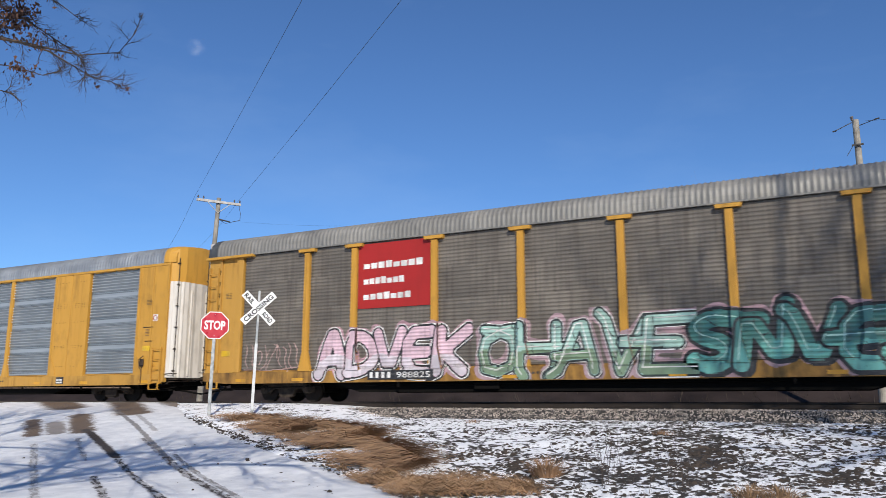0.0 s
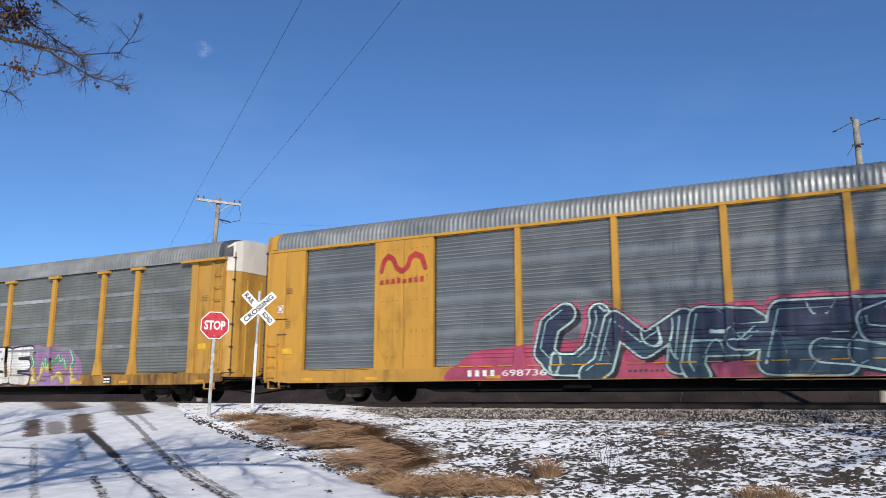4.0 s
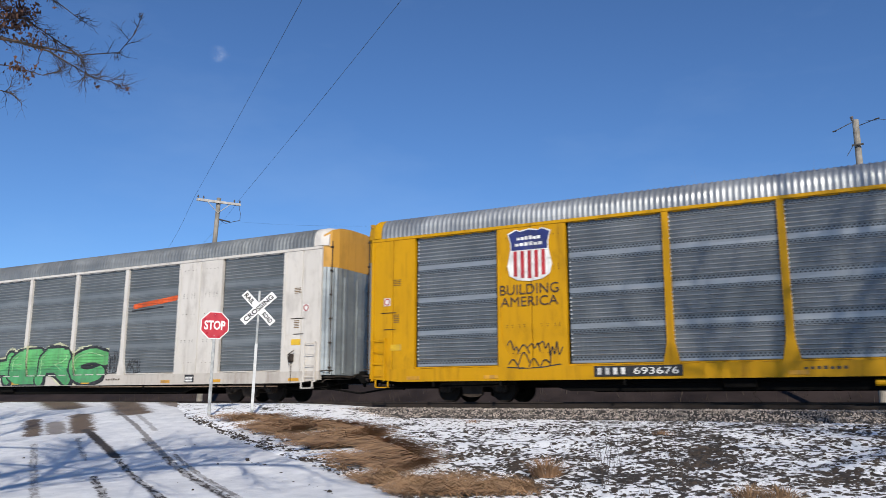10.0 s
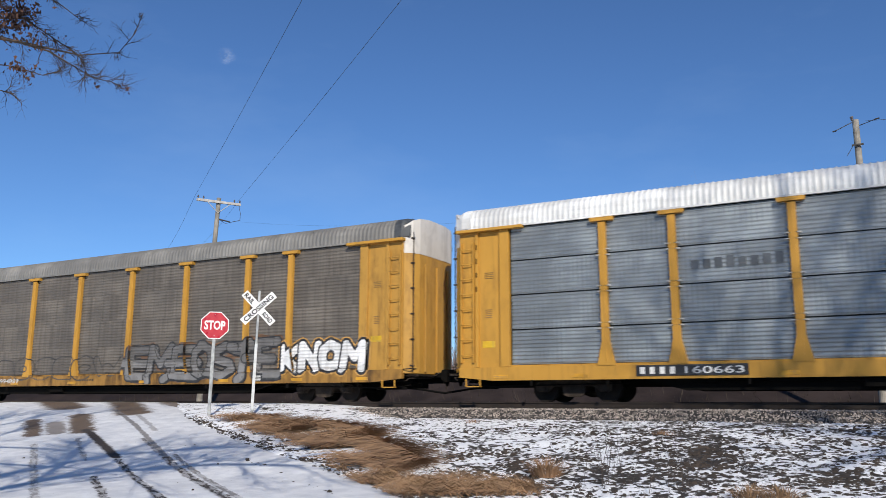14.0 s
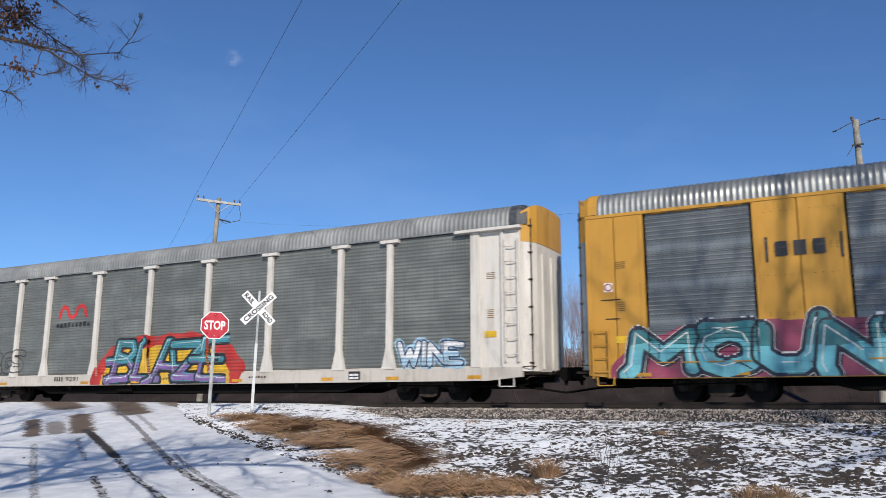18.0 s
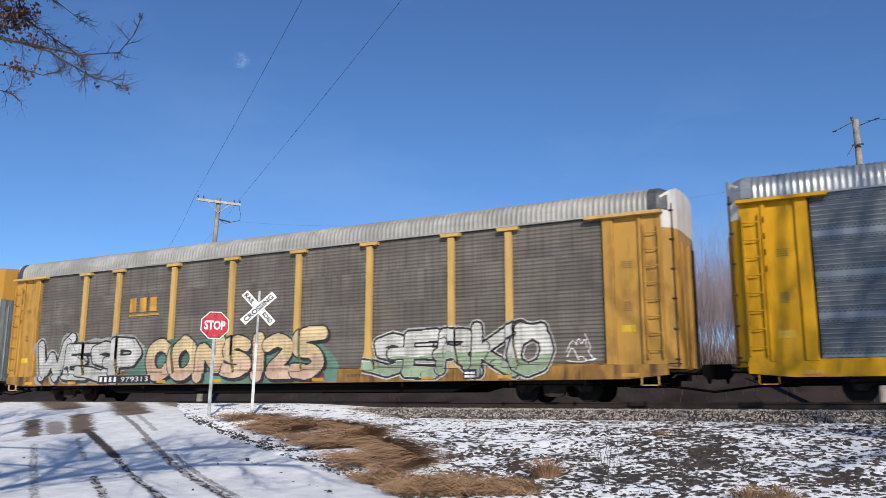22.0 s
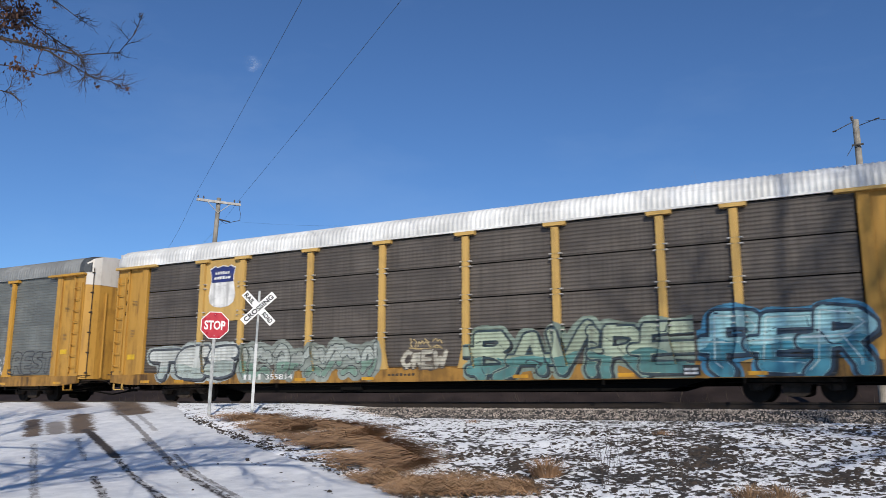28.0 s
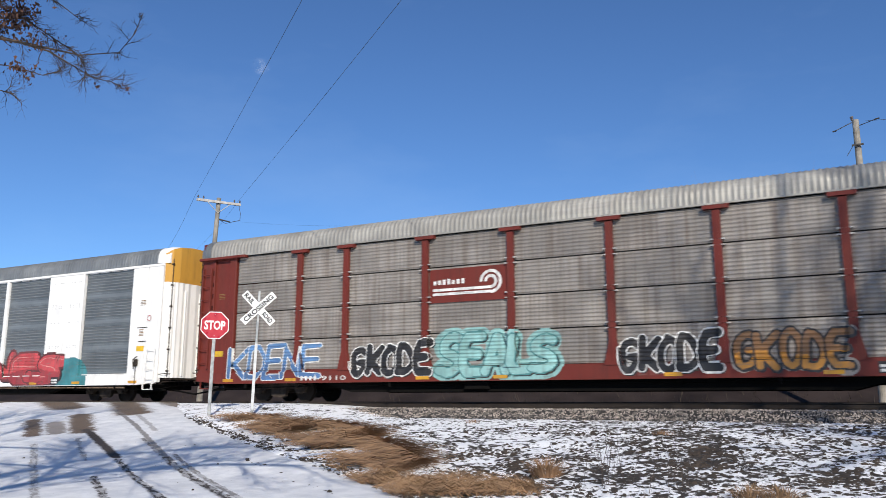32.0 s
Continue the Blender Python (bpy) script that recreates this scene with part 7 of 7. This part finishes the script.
    for c, n, sp in (((-6.98, -18.41, 3.68), 420, 0.085), ((-7.1, -18.45, 3.60), 260, 0.09), ((-6.55, -17.47, 3.17), 16, 0.025), ((-6.70, -17.70, 3.14), 12, 0.025), ((-6.96, -18.2, 3.44), 26, 0.05), ((-7.12, -18.3, 3.21), 40, 0.04), ((-7.05, -18.22, 3.14), 30, 0.04), ((-6.93, -18.24, 3.50), 14, 0.05), ((-6.80, -18.1, 3.45), 12, 0.07), ((-7.0, -18.2, 3.26), 10, 0.04)):
        V, F = [], []
        leaf_fan(rng, V, F, Vector(c) - o, n, 0.042, sp)
        tagged(part("leaf_clump", quads(V, F, "leaves"), DEAD_LEAF, t, "clump of dead brown leaves"), kind="stuff")


overhanging_oak()


# bank and scrub beyond the track
def build_bank():
    prof = ((11.0, -0.62), (13.0, -0.3), (15.0, 0.5), (17.0, 1.3), (19.5, 1.85), (24.0, 2.0), (40.0, 2.1), (70.0, 1.2), (100.0, -0.7))
    xs = [-1500, -500, -200] + [-120 + 2 * k for k in range(100)] + [120, 300, 1500]
    V = [(x, y, z + (0.16 * noise.noise(Vector((x * 0.35, y * 0.35, 1))) if 11.5 < y < 80 else 0)) for x in xs for y, z in prof]
    n = len(prof)
    F = [(i * n + j, (i + 1) * n + j, (i + 1) * n + j + 1, i * n + j + 1) for i in range(len(xs) - 1) for j in range(n - 1)]
    tagged(smooth(part("bank", quads(V, F, "bank"), FIELD)), "bare grey-brown earth bank beyond the track", "bank", kind="structure")
    rng = random.Random(9)
    V, F = [], []
    for _ in range(2600):
        x, y = rng.uniform(-45, 12), rng.uniform(12, 22)
        z = float(np.interp(y, [p[0] for p in prof], [p[1] for p in prof]))
        k = len(V)
        a, h, w = rng.uniform(0, 6.28), rng.uniform(0.15, 0.55), rng.uniform(0.01, 0.025)
        dx, dy = math.cos(a) * w, math.sin(a) * w
        tx, ty = rng.gauss(0, 0.15), rng.gauss(0, 0.15)
        V += [(x - dx, y - dy, z - 0.05), (x + dx, y + dy, z - 0.05), (x + tx, y + ty, z + h)]
        F.append((k, k + 1, k + 2))
    tagged(part("bank_weeds", quads(V, F, "weeds"), DARK_GRASS), "dead weeds on the bank", "weeds", kind="stuff")


build_bank()


def sapling_kind(seed, h):
    rng = random.Random(seed)
    limbs = []
    for s in range(rng.choice((3, 4, 5))):
        a = rng.uniform(0, 6.28)
        d = Vector((0.22 * math.cos(a), 0.22 * math.sin(a), 1)).normalized()
        grow(rng, Vector((0.15 * math.cos(a), 0.15 * math.sin(a), 0)), d, h * rng.uniform(0.7, 1.0), 0.014, 3, limbs, 0.5, 0.4)
    return tubes(limbs, 3)


kinds = [sapling_kind(s, 5.0) for s in range(6)]
rng = random.Random(77)
for k in range(220):
    x, y = rng.uniform(-20, 5), rng.uniform(21, 40)
    ob = part("bare_sapling", kinds[k % 6], SCRUB)
    s = rng.uniform(0.5, 0.85) if x < -9 else rng.uniform(0.7, 1.1)
    ob.matrix_world = Matrix.LocRotScale((x, y, 1.9), Euler((0, 0, rng.uniform(0, 6.28))), (s, s, s * rng.uniform(0.9, 1.2)))
    tagged(ob, "pale leafless sapling on the bank", "sapling", "saplings on the bank")


# ---- dead grass by the lane ----
def inside_poly(x, y, poly):
    hit = False
    for (ax, ay), (bx, by) in zip(poly, poly[1:] + poly[:1]):
        if (ay > y) != (by > y) and x < (bx - ax) * (y - ay) / (by - ay) + ax:
            hit = not hit
    return hit


def blades(name, material, label, spots, seed, flat=0.8, length=(0.3, 0.8), width=0.006, drift=0.4):
    """Many bent blades; spots give x, y and the height of the litter below."""
    rng = random.Random(seed)
    V, F = [], []
    for x, y, h in spots:
        z = float(ground_z(x, y)) + h * rng.random()
        a = rng.gauss(drift + 1.1 * noise.noise(Vector((x * 0.9, y * 0.9, 7))), 0.55) + (math.pi if rng.random() < 0.5 else 0)
        L, w = rng.uniform(*length), width * rng.uniform(0.7, 1.6)
        rise = (1 - flat) * L * rng.uniform(0.4, 1.3) + 0.02
        dx, dy = math.cos(a), math.sin(a)
        run = math.sqrt(max(0.0, L * L - rise * rise))
        k = len(V)
        for t, zz in ((0, 0), (0.35, 0.75), (0.7, 1.0), (1.0, 0.75)):
            cx, cy, cz = x + dx * run * t, y + dy * run * t, z + rise * zz
            V += [(cx - dy * w * (1 - t * 0.7), cy + dx * w * (1 - t * 0.7), cz), (cx + dy * w * (1 - t * 0.7), cy - dx * w * (1 - t * 0.7), cz + 0.004)]
        F += [(k, k + 1, k + 3, k + 2), (k + 2, k + 3, k + 5, k + 4), (k + 4, k + 5, k + 7, k + 6)]
    return tagged(part(name, quads(V, F, "blades"), material), label, "dead grass", kind="stuff")


REED_BED = [(-15.42, -6.26), (-14.73, -5.48), (-13.75, -5.96), (-12.71, -5.89), (-11.87, -5.83), (-10.77, -6.47), (-9.11, -8.11), (-7.83, -9.26), (-7.16, -9.8), (-7.06, -10.49), (-7.24, -10.93), (-8.2, -10.52), (-9.61, -9.6), (-11.54, -8.25), (-13.77, -7.01)]
VERGE = [(-8.72, -10.74), (-7.35, -11.11), (-6.29, -11.46), (-5.65, -10.96), (-4.76, -11.27), (-4.19, -11.94), (-6.27, -12.67)]



def scatter(poly, n, seed, h):
    rng = random.Random(seed)
    xs, ys = [p[0] for p in poly], [p[1] for p in poly]
    out = []
    while len(out) < n:
        x, y = rng.uniform(min(xs), max(xs)), rng.uniform(min(ys), max(ys))
        if inside_poly(x, y, poly) and noise.noise(Vector((x * 0.8, y * 0.8, 3))) + 0.5 * noise.noise(Vector((x * 2.3, y * 2.3, 3))) > -0.06:
            out.append((x, y, h * (0.5 + 0.5 * noise.noise(Vector((x * 0.6, y * 0.6, 0))))))
    return out


THATCH = plain("rotting_brown_thatch", (0.20, 0.125, 0.075), 0.95, 0.0, 9.0, 0.6)


def thatch(poly, height, seed):
    """The matted layer under the loose blades."""
    xs = np.arange(min(p[0] for p in poly), max(p[0] for p in poly), 0.12)
    ys = np.arange(min(p[1] for p in poly), max(p[1] for p in poly), 0.12)
    V, F, at = [], [], {}
    for i, x in enumerate(xs):
        for j, y in enumerate(ys):
            ragged = 0.2 * noise.noise(Vector((x * 2.1, y * 2.1, seed)))
            if inside_poly(x + ragged, y + ragged, poly) and inside_poly(x + 0.55, y + 0.45, poly) and noise.noise(Vector((x * 0.8, y * 0.8, 3))) + 0.5 * noise.noise(Vector((x * 2.3, y * 2.3, 3))) > 0.02:
                at[i, j] = len(V)
                V.append((x, y, float(ground_z(x, y)) + 0.07 + height * (0.5 + noise.noise(Vector((x * 1.4, y * 1.4, 0)))) + 0.05 * noise.noise(Vector((x * 6, y * 6, 1)))))
    for (i, j), n in at.items():
        c = [at.get(k) for k in ((i, j), (i + 1, j), (i + 1, j + 1), (i, j + 1))]
        if None not in c:
            F.append(c)
    tagged(part("matted_grass", quads(V, F, "thatch"), THATCH), "matted brown dead grass beside the lane", "dead grass", kind="stuff")


thatch(REED_BED, 0.035, 4)
thatch(VERGE, 0.02, 6)
blades("dead_grass", STRAW_RUST, "flattened russet dead grass beside the lane", scatter(REED_BED, 6500, 1, 0.08), 1, 0.84, (0.25, 0.7), 0.011)
blades("dead_grass", STRAW, "flattened straw-coloured dead grass beside the lane", scatter(REED_BED, 1700, 2, 0.12), 2, 0.84, (0.4, 1.0), 0.010)
blades("dead_grass", STRAW, "short straw-coloured grass on the verge", scatter(VERGE, 1900, 3, 0.08), 3, 0.55, (0.12, 0.35), 0.005)
blades("dead_grass", STRAW_RUST, "short russet grass on the verge", scatter(VERGE, 1500, 4, 0.06), 4, 0.7, (0.12, 0.35), 0.005)


def tuft(x, y, n, h, seed, label):
    rng = random.Random(seed)
    V, F = [], []
    z = float(ground_z(x, y)) - 0.03
    for _ in range(n):
        a, r = rng.uniform(0, 6.28), 0.24 * math.sqrt(rng.random())
        bx, by = x + r * math.cos(a), y + r * math.sin(a)
        L, out = h * rng.uniform(0.5, 1.1) * (1.05 - 2.2 * r), (0.15 + 2.6 * r) * rng.uniform(0.4, 1.1) * h
        k = len(V)
        dx, dy = math.cos(a + rng.gauss(0, 0.5)), math.sin(a + rng.gauss(0, 0.5))
        for t in (0, 0.5, 1.0):
            w = 0.006 * (1 - 0.8 * t)
            cx, cy, cz = bx + dx * out * t * t, by + dy * out * t * t, z + L * (t - 0.25 * t * t)
            V += [(cx - dy * w, cy + dx * w, cz), (cx + dy * w, cy - dx * w, cz)]
        F += [(k, k + 1, k + 3, k + 2), (k + 2, k + 3, k + 5, k + 4)]
    tagged(part("grass_tuft", quads(V, F, "tuft"), STRAW_RUST if seed > 3 else STRAW), label, "grass tuft", "grass tufts")


tuft(-4.75, -10.4, 460, 0.5, 5, "clump of dead russet grass standing out of snow")
tuft(-1.2, -11.3, 330, 0.35, 2, "low clump of dead grass at the edge of snow")
tuft(-1.6, -11.2, 260, 0.30, 3, "low clump of dead grass at the edge of snow")
tuft(-9.0, -4.3, 160, 0.16, 4, "small dark tuft at the foot of the ballast")
tuft(-3.9, -6.0, 160, 0.16, 6, "small dark tuft in snow")


def weed_stalks(x, y, n, h, seed):
    rng = random.Random(seed)
    limbs = []
    z = float(ground_z(x, y)) - 0.03
    for _ in range(n):
        p = Vector((x + rng.gauss(0, 0.25), y + rng.gauss(0, 0.2), z))
        grow(rng, p, Vector((rng.gauss(0, 0.08), rng.gauss(0, 0.08), 1)).normalized(), h * rng.uniform(0.6, 1.1), 0.0045, 1, limbs, 0.5, 0.3)
    tagged(part("dry_weed", tubes(limbs, 4), TWIG), "tall thin dry weed stalks in patchy snow", "weed", "dry weeds", "stuff")


weed_stalks(-3.75, -10.9, 7, 0.95, 1)
weed_stalks(-3.2, -11.2, 5, 0.7, 2)
weed_stalks(-2.5, -11.0, 4, 0.6, 3)


def clods(name, label, spots, seed):
    """Low ragged lumps of turf that stand out of the snow."""
    rng = random.Random(seed)
    V, F = [], []
    for x, y, r in spots:
        z = float(ground_z(x, y)) + lumps(x, y)
        h, k, turn = r * rng.uniform(0.35, 0.75), len(V), rng.uniform(0, 6.28)
        sx, sy = rng.uniform(0.8, 1.7), rng.uniform(0.7, 1.1)
        for ring, (rad, up) in enumerate(((1.0, -0.25), (0.66, 0.72))):
            for c in range(6):
                a = turn + c * math.pi / 3
                q = r * rad * rng.uniform(0.6, 1.3)
                V.append((x + sx * q * math.cos(a), y + sy * q * math.sin(a), z + h * up * rng.uniform(0.6, 1.3)))
        V.append((x, y, z + h))
        for c in range(6):
            d = (c + 1) % 6
            F += [(k + c, k + d, k + 6 + d, k + 6 + c), (k + 6 + c, k + 6 + d, k + 12)]
    tagged(part(name, quads(V, F, "clods"), DARK_GRASS), label, "turf", kind="stuff")


def lane_side(y):
    return float(np.interp(-y, [-p[1] for p in LANE_EAST], [p[0] for p in LANE_EAST]))


def turf():
    rng = random.Random(15)
    spots = []
    while len(spots) < 7000:
        x, y = rng.uniform(-12, 3.5), rng.uniform(-13.6, -3.9)
        if inside_poly(x, y, REED_BED) or x < lane_side(y) + 0.2:
            continue
        m = noise.noise(Vector((x * 0.9, y * 0.9, 8))) + 0.8 * noise.noise(Vector((x * 3.1, y * 3.1, 4))) + min(0.25, (x + 7) * 0.045) - (0.3 if y > -5.2 else 0)
        if m > 0.05:
            spots.append((x, y, 0.010 + 0.034 * rng.random() ** 2))
    # bare hollows; the first three runs of clods stand in for tree shadows
    for (ax, ay), (bx, by), wide, count in (((-7.1, -9.6), (-6.0, -8.0), 0.2, 120), ((-5.8, -9.3), (-4.7, -11.4), 0.13, 200), ((-3.5, -7.8), (-2.4, -8.0), 0.4, 220), ((-3.0, -9.3), (-2.2, -8.8), 0.3, 110), ((-0.8, -10.0), (1.0, -9.0), 0.3, 110), ((-0.6, -6.6), (1.2, -6.9), 0.35, 100), ((-5.6, -6.3), (-4.4, -6.0), 0.25, 60)):
        for _ in range(count):
            f = rng.random()
            spots.append((ax + (bx - ax) * f + rng.gauss(0, wide), ay + (by - ay) * f + rng.gauss(0, wide * 0.6), 0.015 + 0.045 * rng.random() ** 2))
    clods("turf_clods", "dark clods of winter turf poking through thin snow, some laid as tree shadows", spots, 16)
    spots = []
    # the ragged edge between lane and grass
    while len(spots) < 1500:
        y = rng.uniform(-14.5, -6.2)
        x = lane_side(y) + rng.gauss(0.22, 0.24)
        if noise.noise(Vector((x * 1.2, y * 1.2, 2))) > -0.25:
            spots.append((x, y, 0.010 + 0.036 * rng.random() ** 2))
    # a broken line of dark crumbs on the lane
    for t in range(46):
        f = rng.random()
        spots.append((-11.4 + f * 4.6 + rng.gauss(0, 0.07), -10.1 - f * 2.9 + rng.gauss(0, 0.05), 0.02 + 0.035 * rng.random()))
    for t in range(90):
        x, y = rng.uniform(-17, -7), rng.uniform(-14.5, -9)
        if x < lane_side(y) - 0.3:
            spots.append((x, y, 0.012 + 0.025 * rng.random() ** 2))
    clods("turf_clods", "dark crumbs of earth along the snowy lane", spots, 17)


turf()


def long_boughs():
    """Boughs of a tree behind the lane that reach over it and throw their shadows on the snow."""
    rng = random.Random(52)
    t = tagged(new("bare_tree"), "leafless spreading tree behind the lane, its boughs shading snow", "tree", "leafless trees")
    o = Vector((-4.2, -30.5, float(ground_z(-4.2, -30.5)) - 0.05))
    t.matrix_world = pose(*o)
    part("trunk", tubes([(Vector((0, 0, 0)), Vector((0.1, 0.1, 4.5)), 0.34, 0.26), (Vector((0.1, 0.1, 4.5)), Vector((0.1, 0.3, 8.5)), 0.26, 0.12)], 10), BARK, t)
    for line, r in (
        (((-4.1, -30.4, 5.0), (-4.4, -28.0, 6.8), (-4.6, -26.1, 7.7), (-4.8, -24.5, 7.85), (-4.75, -23.6, 7.95), (-4.0, -22.7, 8.0), (-3.3, -22.0, 8.05)), 0.13),
        (((-4.1, -30.4, 3.4), (-4.9, -27.0, 4.9), (-5.3, -24.2, 5.6), (-5.55, -23.0, 5.7), (-5.35, -22.0, 5.75), (-4.6, -21.3, 5.8), (-3.9, -20.7, 5.85), (-2.0, -20.6, 5.9)), 0.12),
        (((-4.6, -26.1, 6.0), (-4.5, -24.8, 6.7), (-6.2, -22.9, 6.9), (-7.85, -21.0, 7.1)), 0.10),
        (((-4.1, -30.4, 7.5), (-7.0, -27.0, 9.4), (-9.0, -24.0, 10.2), (-10.0, -20.5, 10.6)), 0.10)):
        segs, pts = [], [Vector(p) - o for p in line]
        n = len(pts) - 1
        for k, (p, q) in enumerate(zip(pts, pts[1:])):
            segs.append((p, q, r * (1 - 0.6 * k / n), r * (1 - 0.6 * (k + 1) / n)))
            for _ in range(5 if k else 0):
                d = ((q - p).normalized() + Vector((rng.gauss(0, 0.7), rng.gauss(0, 0.7), rng.gauss(0.1, 0.5)))).normalized()
                grow(rng, p.lerp(q, rng.random()), d, rng.uniform(0.9, 2.2), 0.03, 2, segs)
        part("bough", tubes(segs, 5), BARK, t)


long_boughs()


def bank_brush():
    """Dense thin twigs low on the bank."""
    rng = random.Random(61)
    segs = []
    for _ in range(12000):
        x, y = rng.uniform(-24, 6), rng.uniform(20, 36)
        h = rng.uniform(0.6, 2.6) * (0.6 + 0.6 * abs(noise.noise(Vector((x * 0.4, y * 0.4, 0)))))
        p = Vector((x, y, 1.8))
        q = p + Vector((rng.gauss(0, 0.16) * h, rng.gauss(0, 0.16) * h, h))
        segs.append((p, q, 0.02, 0.006))
    tagged(part("bank_brush", tubes(segs, 3), SCRUB), "dense pale leafless brush on the bank", "brush", kind="stuff")


bank_brush()


# ---- a wisp of cloud ----
def wisp():
    k = Nodes("thin_cloud")
    gen = k.node("ShaderNodeTexCoord").outputs["Generated"]
    sep = k.node("ShaderNodeSeparateXYZ")
    k.link(gen, sep.inputs[0])
    a, b = k.calc("SUBTRACT", sep.outputs[0], 0.5), k.calc("SUBTRACT", sep.outputs[2], 0.5)
    out = k.calc("SQRT", k.calc("ADD", k.calc("MULTIPLY", a, a), k.calc("MULTIPLY", b, b)))
    fall = k.ramp(out, 0.05, 0.42, 1.0, 0.0)
    inner = k.calc("SQRT", k.calc("ADD", k.calc("POWER", k.calc("ADD", a, 0.2), 2.0), k.calc("POWER", k.calc("SUBTRACT", b, 0.02), 2.0)))
    horn = k.ramp(inner, 0.10, 0.30, 0.15, 1.0)
    curl = k.ramp(k.noise(gen, 2.2, 4, 0.5), 0.25, 0.75, 0.4, 1.0)
    k.link(k.calc("MULTIPLY", k.calc("MULTIPLY", k.calc("MULTIPLY", fall, fall), horn), k.calc("MULTIPLY", curl, 0.2)), k.bsdf.inputs["Alpha"])
    k.bsdf.inputs["Specular IOR Level"].default_value = 0.0
    mat = k.done((0.85, 0.87, 0.9), 1.0)
    V, F, n = [], [], 10
    for i in range(n + 1):
        for j in range(n + 1):
            V.append(((i / n - 0.5) * 26, 3 * math.sin(i) * math.cos(j), (j / n - 0.5) * 24))
    F = [(i * (n + 1) + j, (i + 1) * (n + 1) + j, (i + 1) * (n + 1) + j + 1, i * (n + 1) + j + 1) for i in range(n) for j in range(n)]
    ob = part("cloud_wisp", quads(V, F, "cloud"), mat)
    return tagged(ob, "small thin white wisp of cloud", "cloud", kind="stuff")


CLOUD = wisp()


# ---- the train runs ----
# metres that the train has run at each time
RUN = ((0, -7.32), (3, 38.72), (3.5, 46.32), (5.5, 77.04), (6, 84.72), (7, 100.08), (9, 130.65), (11, 161.58), (12, 177.06), (13, 192.61), (14, 207.81), (14.5, 215.61), (16.5, 246.64), (17.5, 262.51), (18.5, 278.17), (19, 285.96), (20.5, 309.47), (22, 332.98), (23, 348.62), (25, 380.14), (25.5, 387.71), (27.5, 419.27), (28, 427.13), (29.5, 450.84), (30.5, 466.61), (31.3, 479.03), (32, 490.12))


def steady(t):
    return -7.23430 + 15.251186 * t + 0.0093005 * t * t


def train_at(t):
    ts, ss = [r[0] for r in RUN], [r[1] for r in RUN]
    return steady(t) + float(np.interp(t, ts, [v - steady(u) for u, v in RUN]))


def motions():
    times = [i * 0.5 for i in range(65)]
    for i, car in enumerate(CARS):
        walk(car, [(t, pose(train_at(t) - i * PITCH_CARS, 0, 0)) for t in times])
    drift = ((0.0, -464.7, 417.7, 282.8), (6.0, -457.9, 425.4, 282.0), (9.0, -453.6, 430.6, 280.7), (14.0, -448.5, 436.4, 279.4), (32.0, -430.0, 457.0, 274.5))
    walk(CLOUD, [(t, pose(x, y, z, 0, 0, 45)) for t, x, y, z in drift])
    dense = [i / 30 for i in range(961)]
    run = [train_at(t) for t in dense]
    for i, at, local, wheel in WHEELS:
        rows, last = [], None
        turn = 0.0
        seen = [t for t, s in zip(dense, run) if -34 < s - i * PITCH_CARS + at < 4]
        if not seen:
            walk(wheel, [(0.0, pose(local, 0, 0.375)), (32.0, pose(local, 0, 0.375))])
            continue
        first = train_at(seen[0])
        for t in seen:
            rows.append((t, pose(local, 0, 0.375, 0, math.degrees((train_at(t) - first) / 0.375) % 360, 0)))
        if rows[0][0] > 0:
            rows.insert(0, (0.0, rows[0][1]))
        if rows[-1][0] < 32:
            rows.append((32.0, rows[-1][1]))
        walk(wheel, rows)


motions()
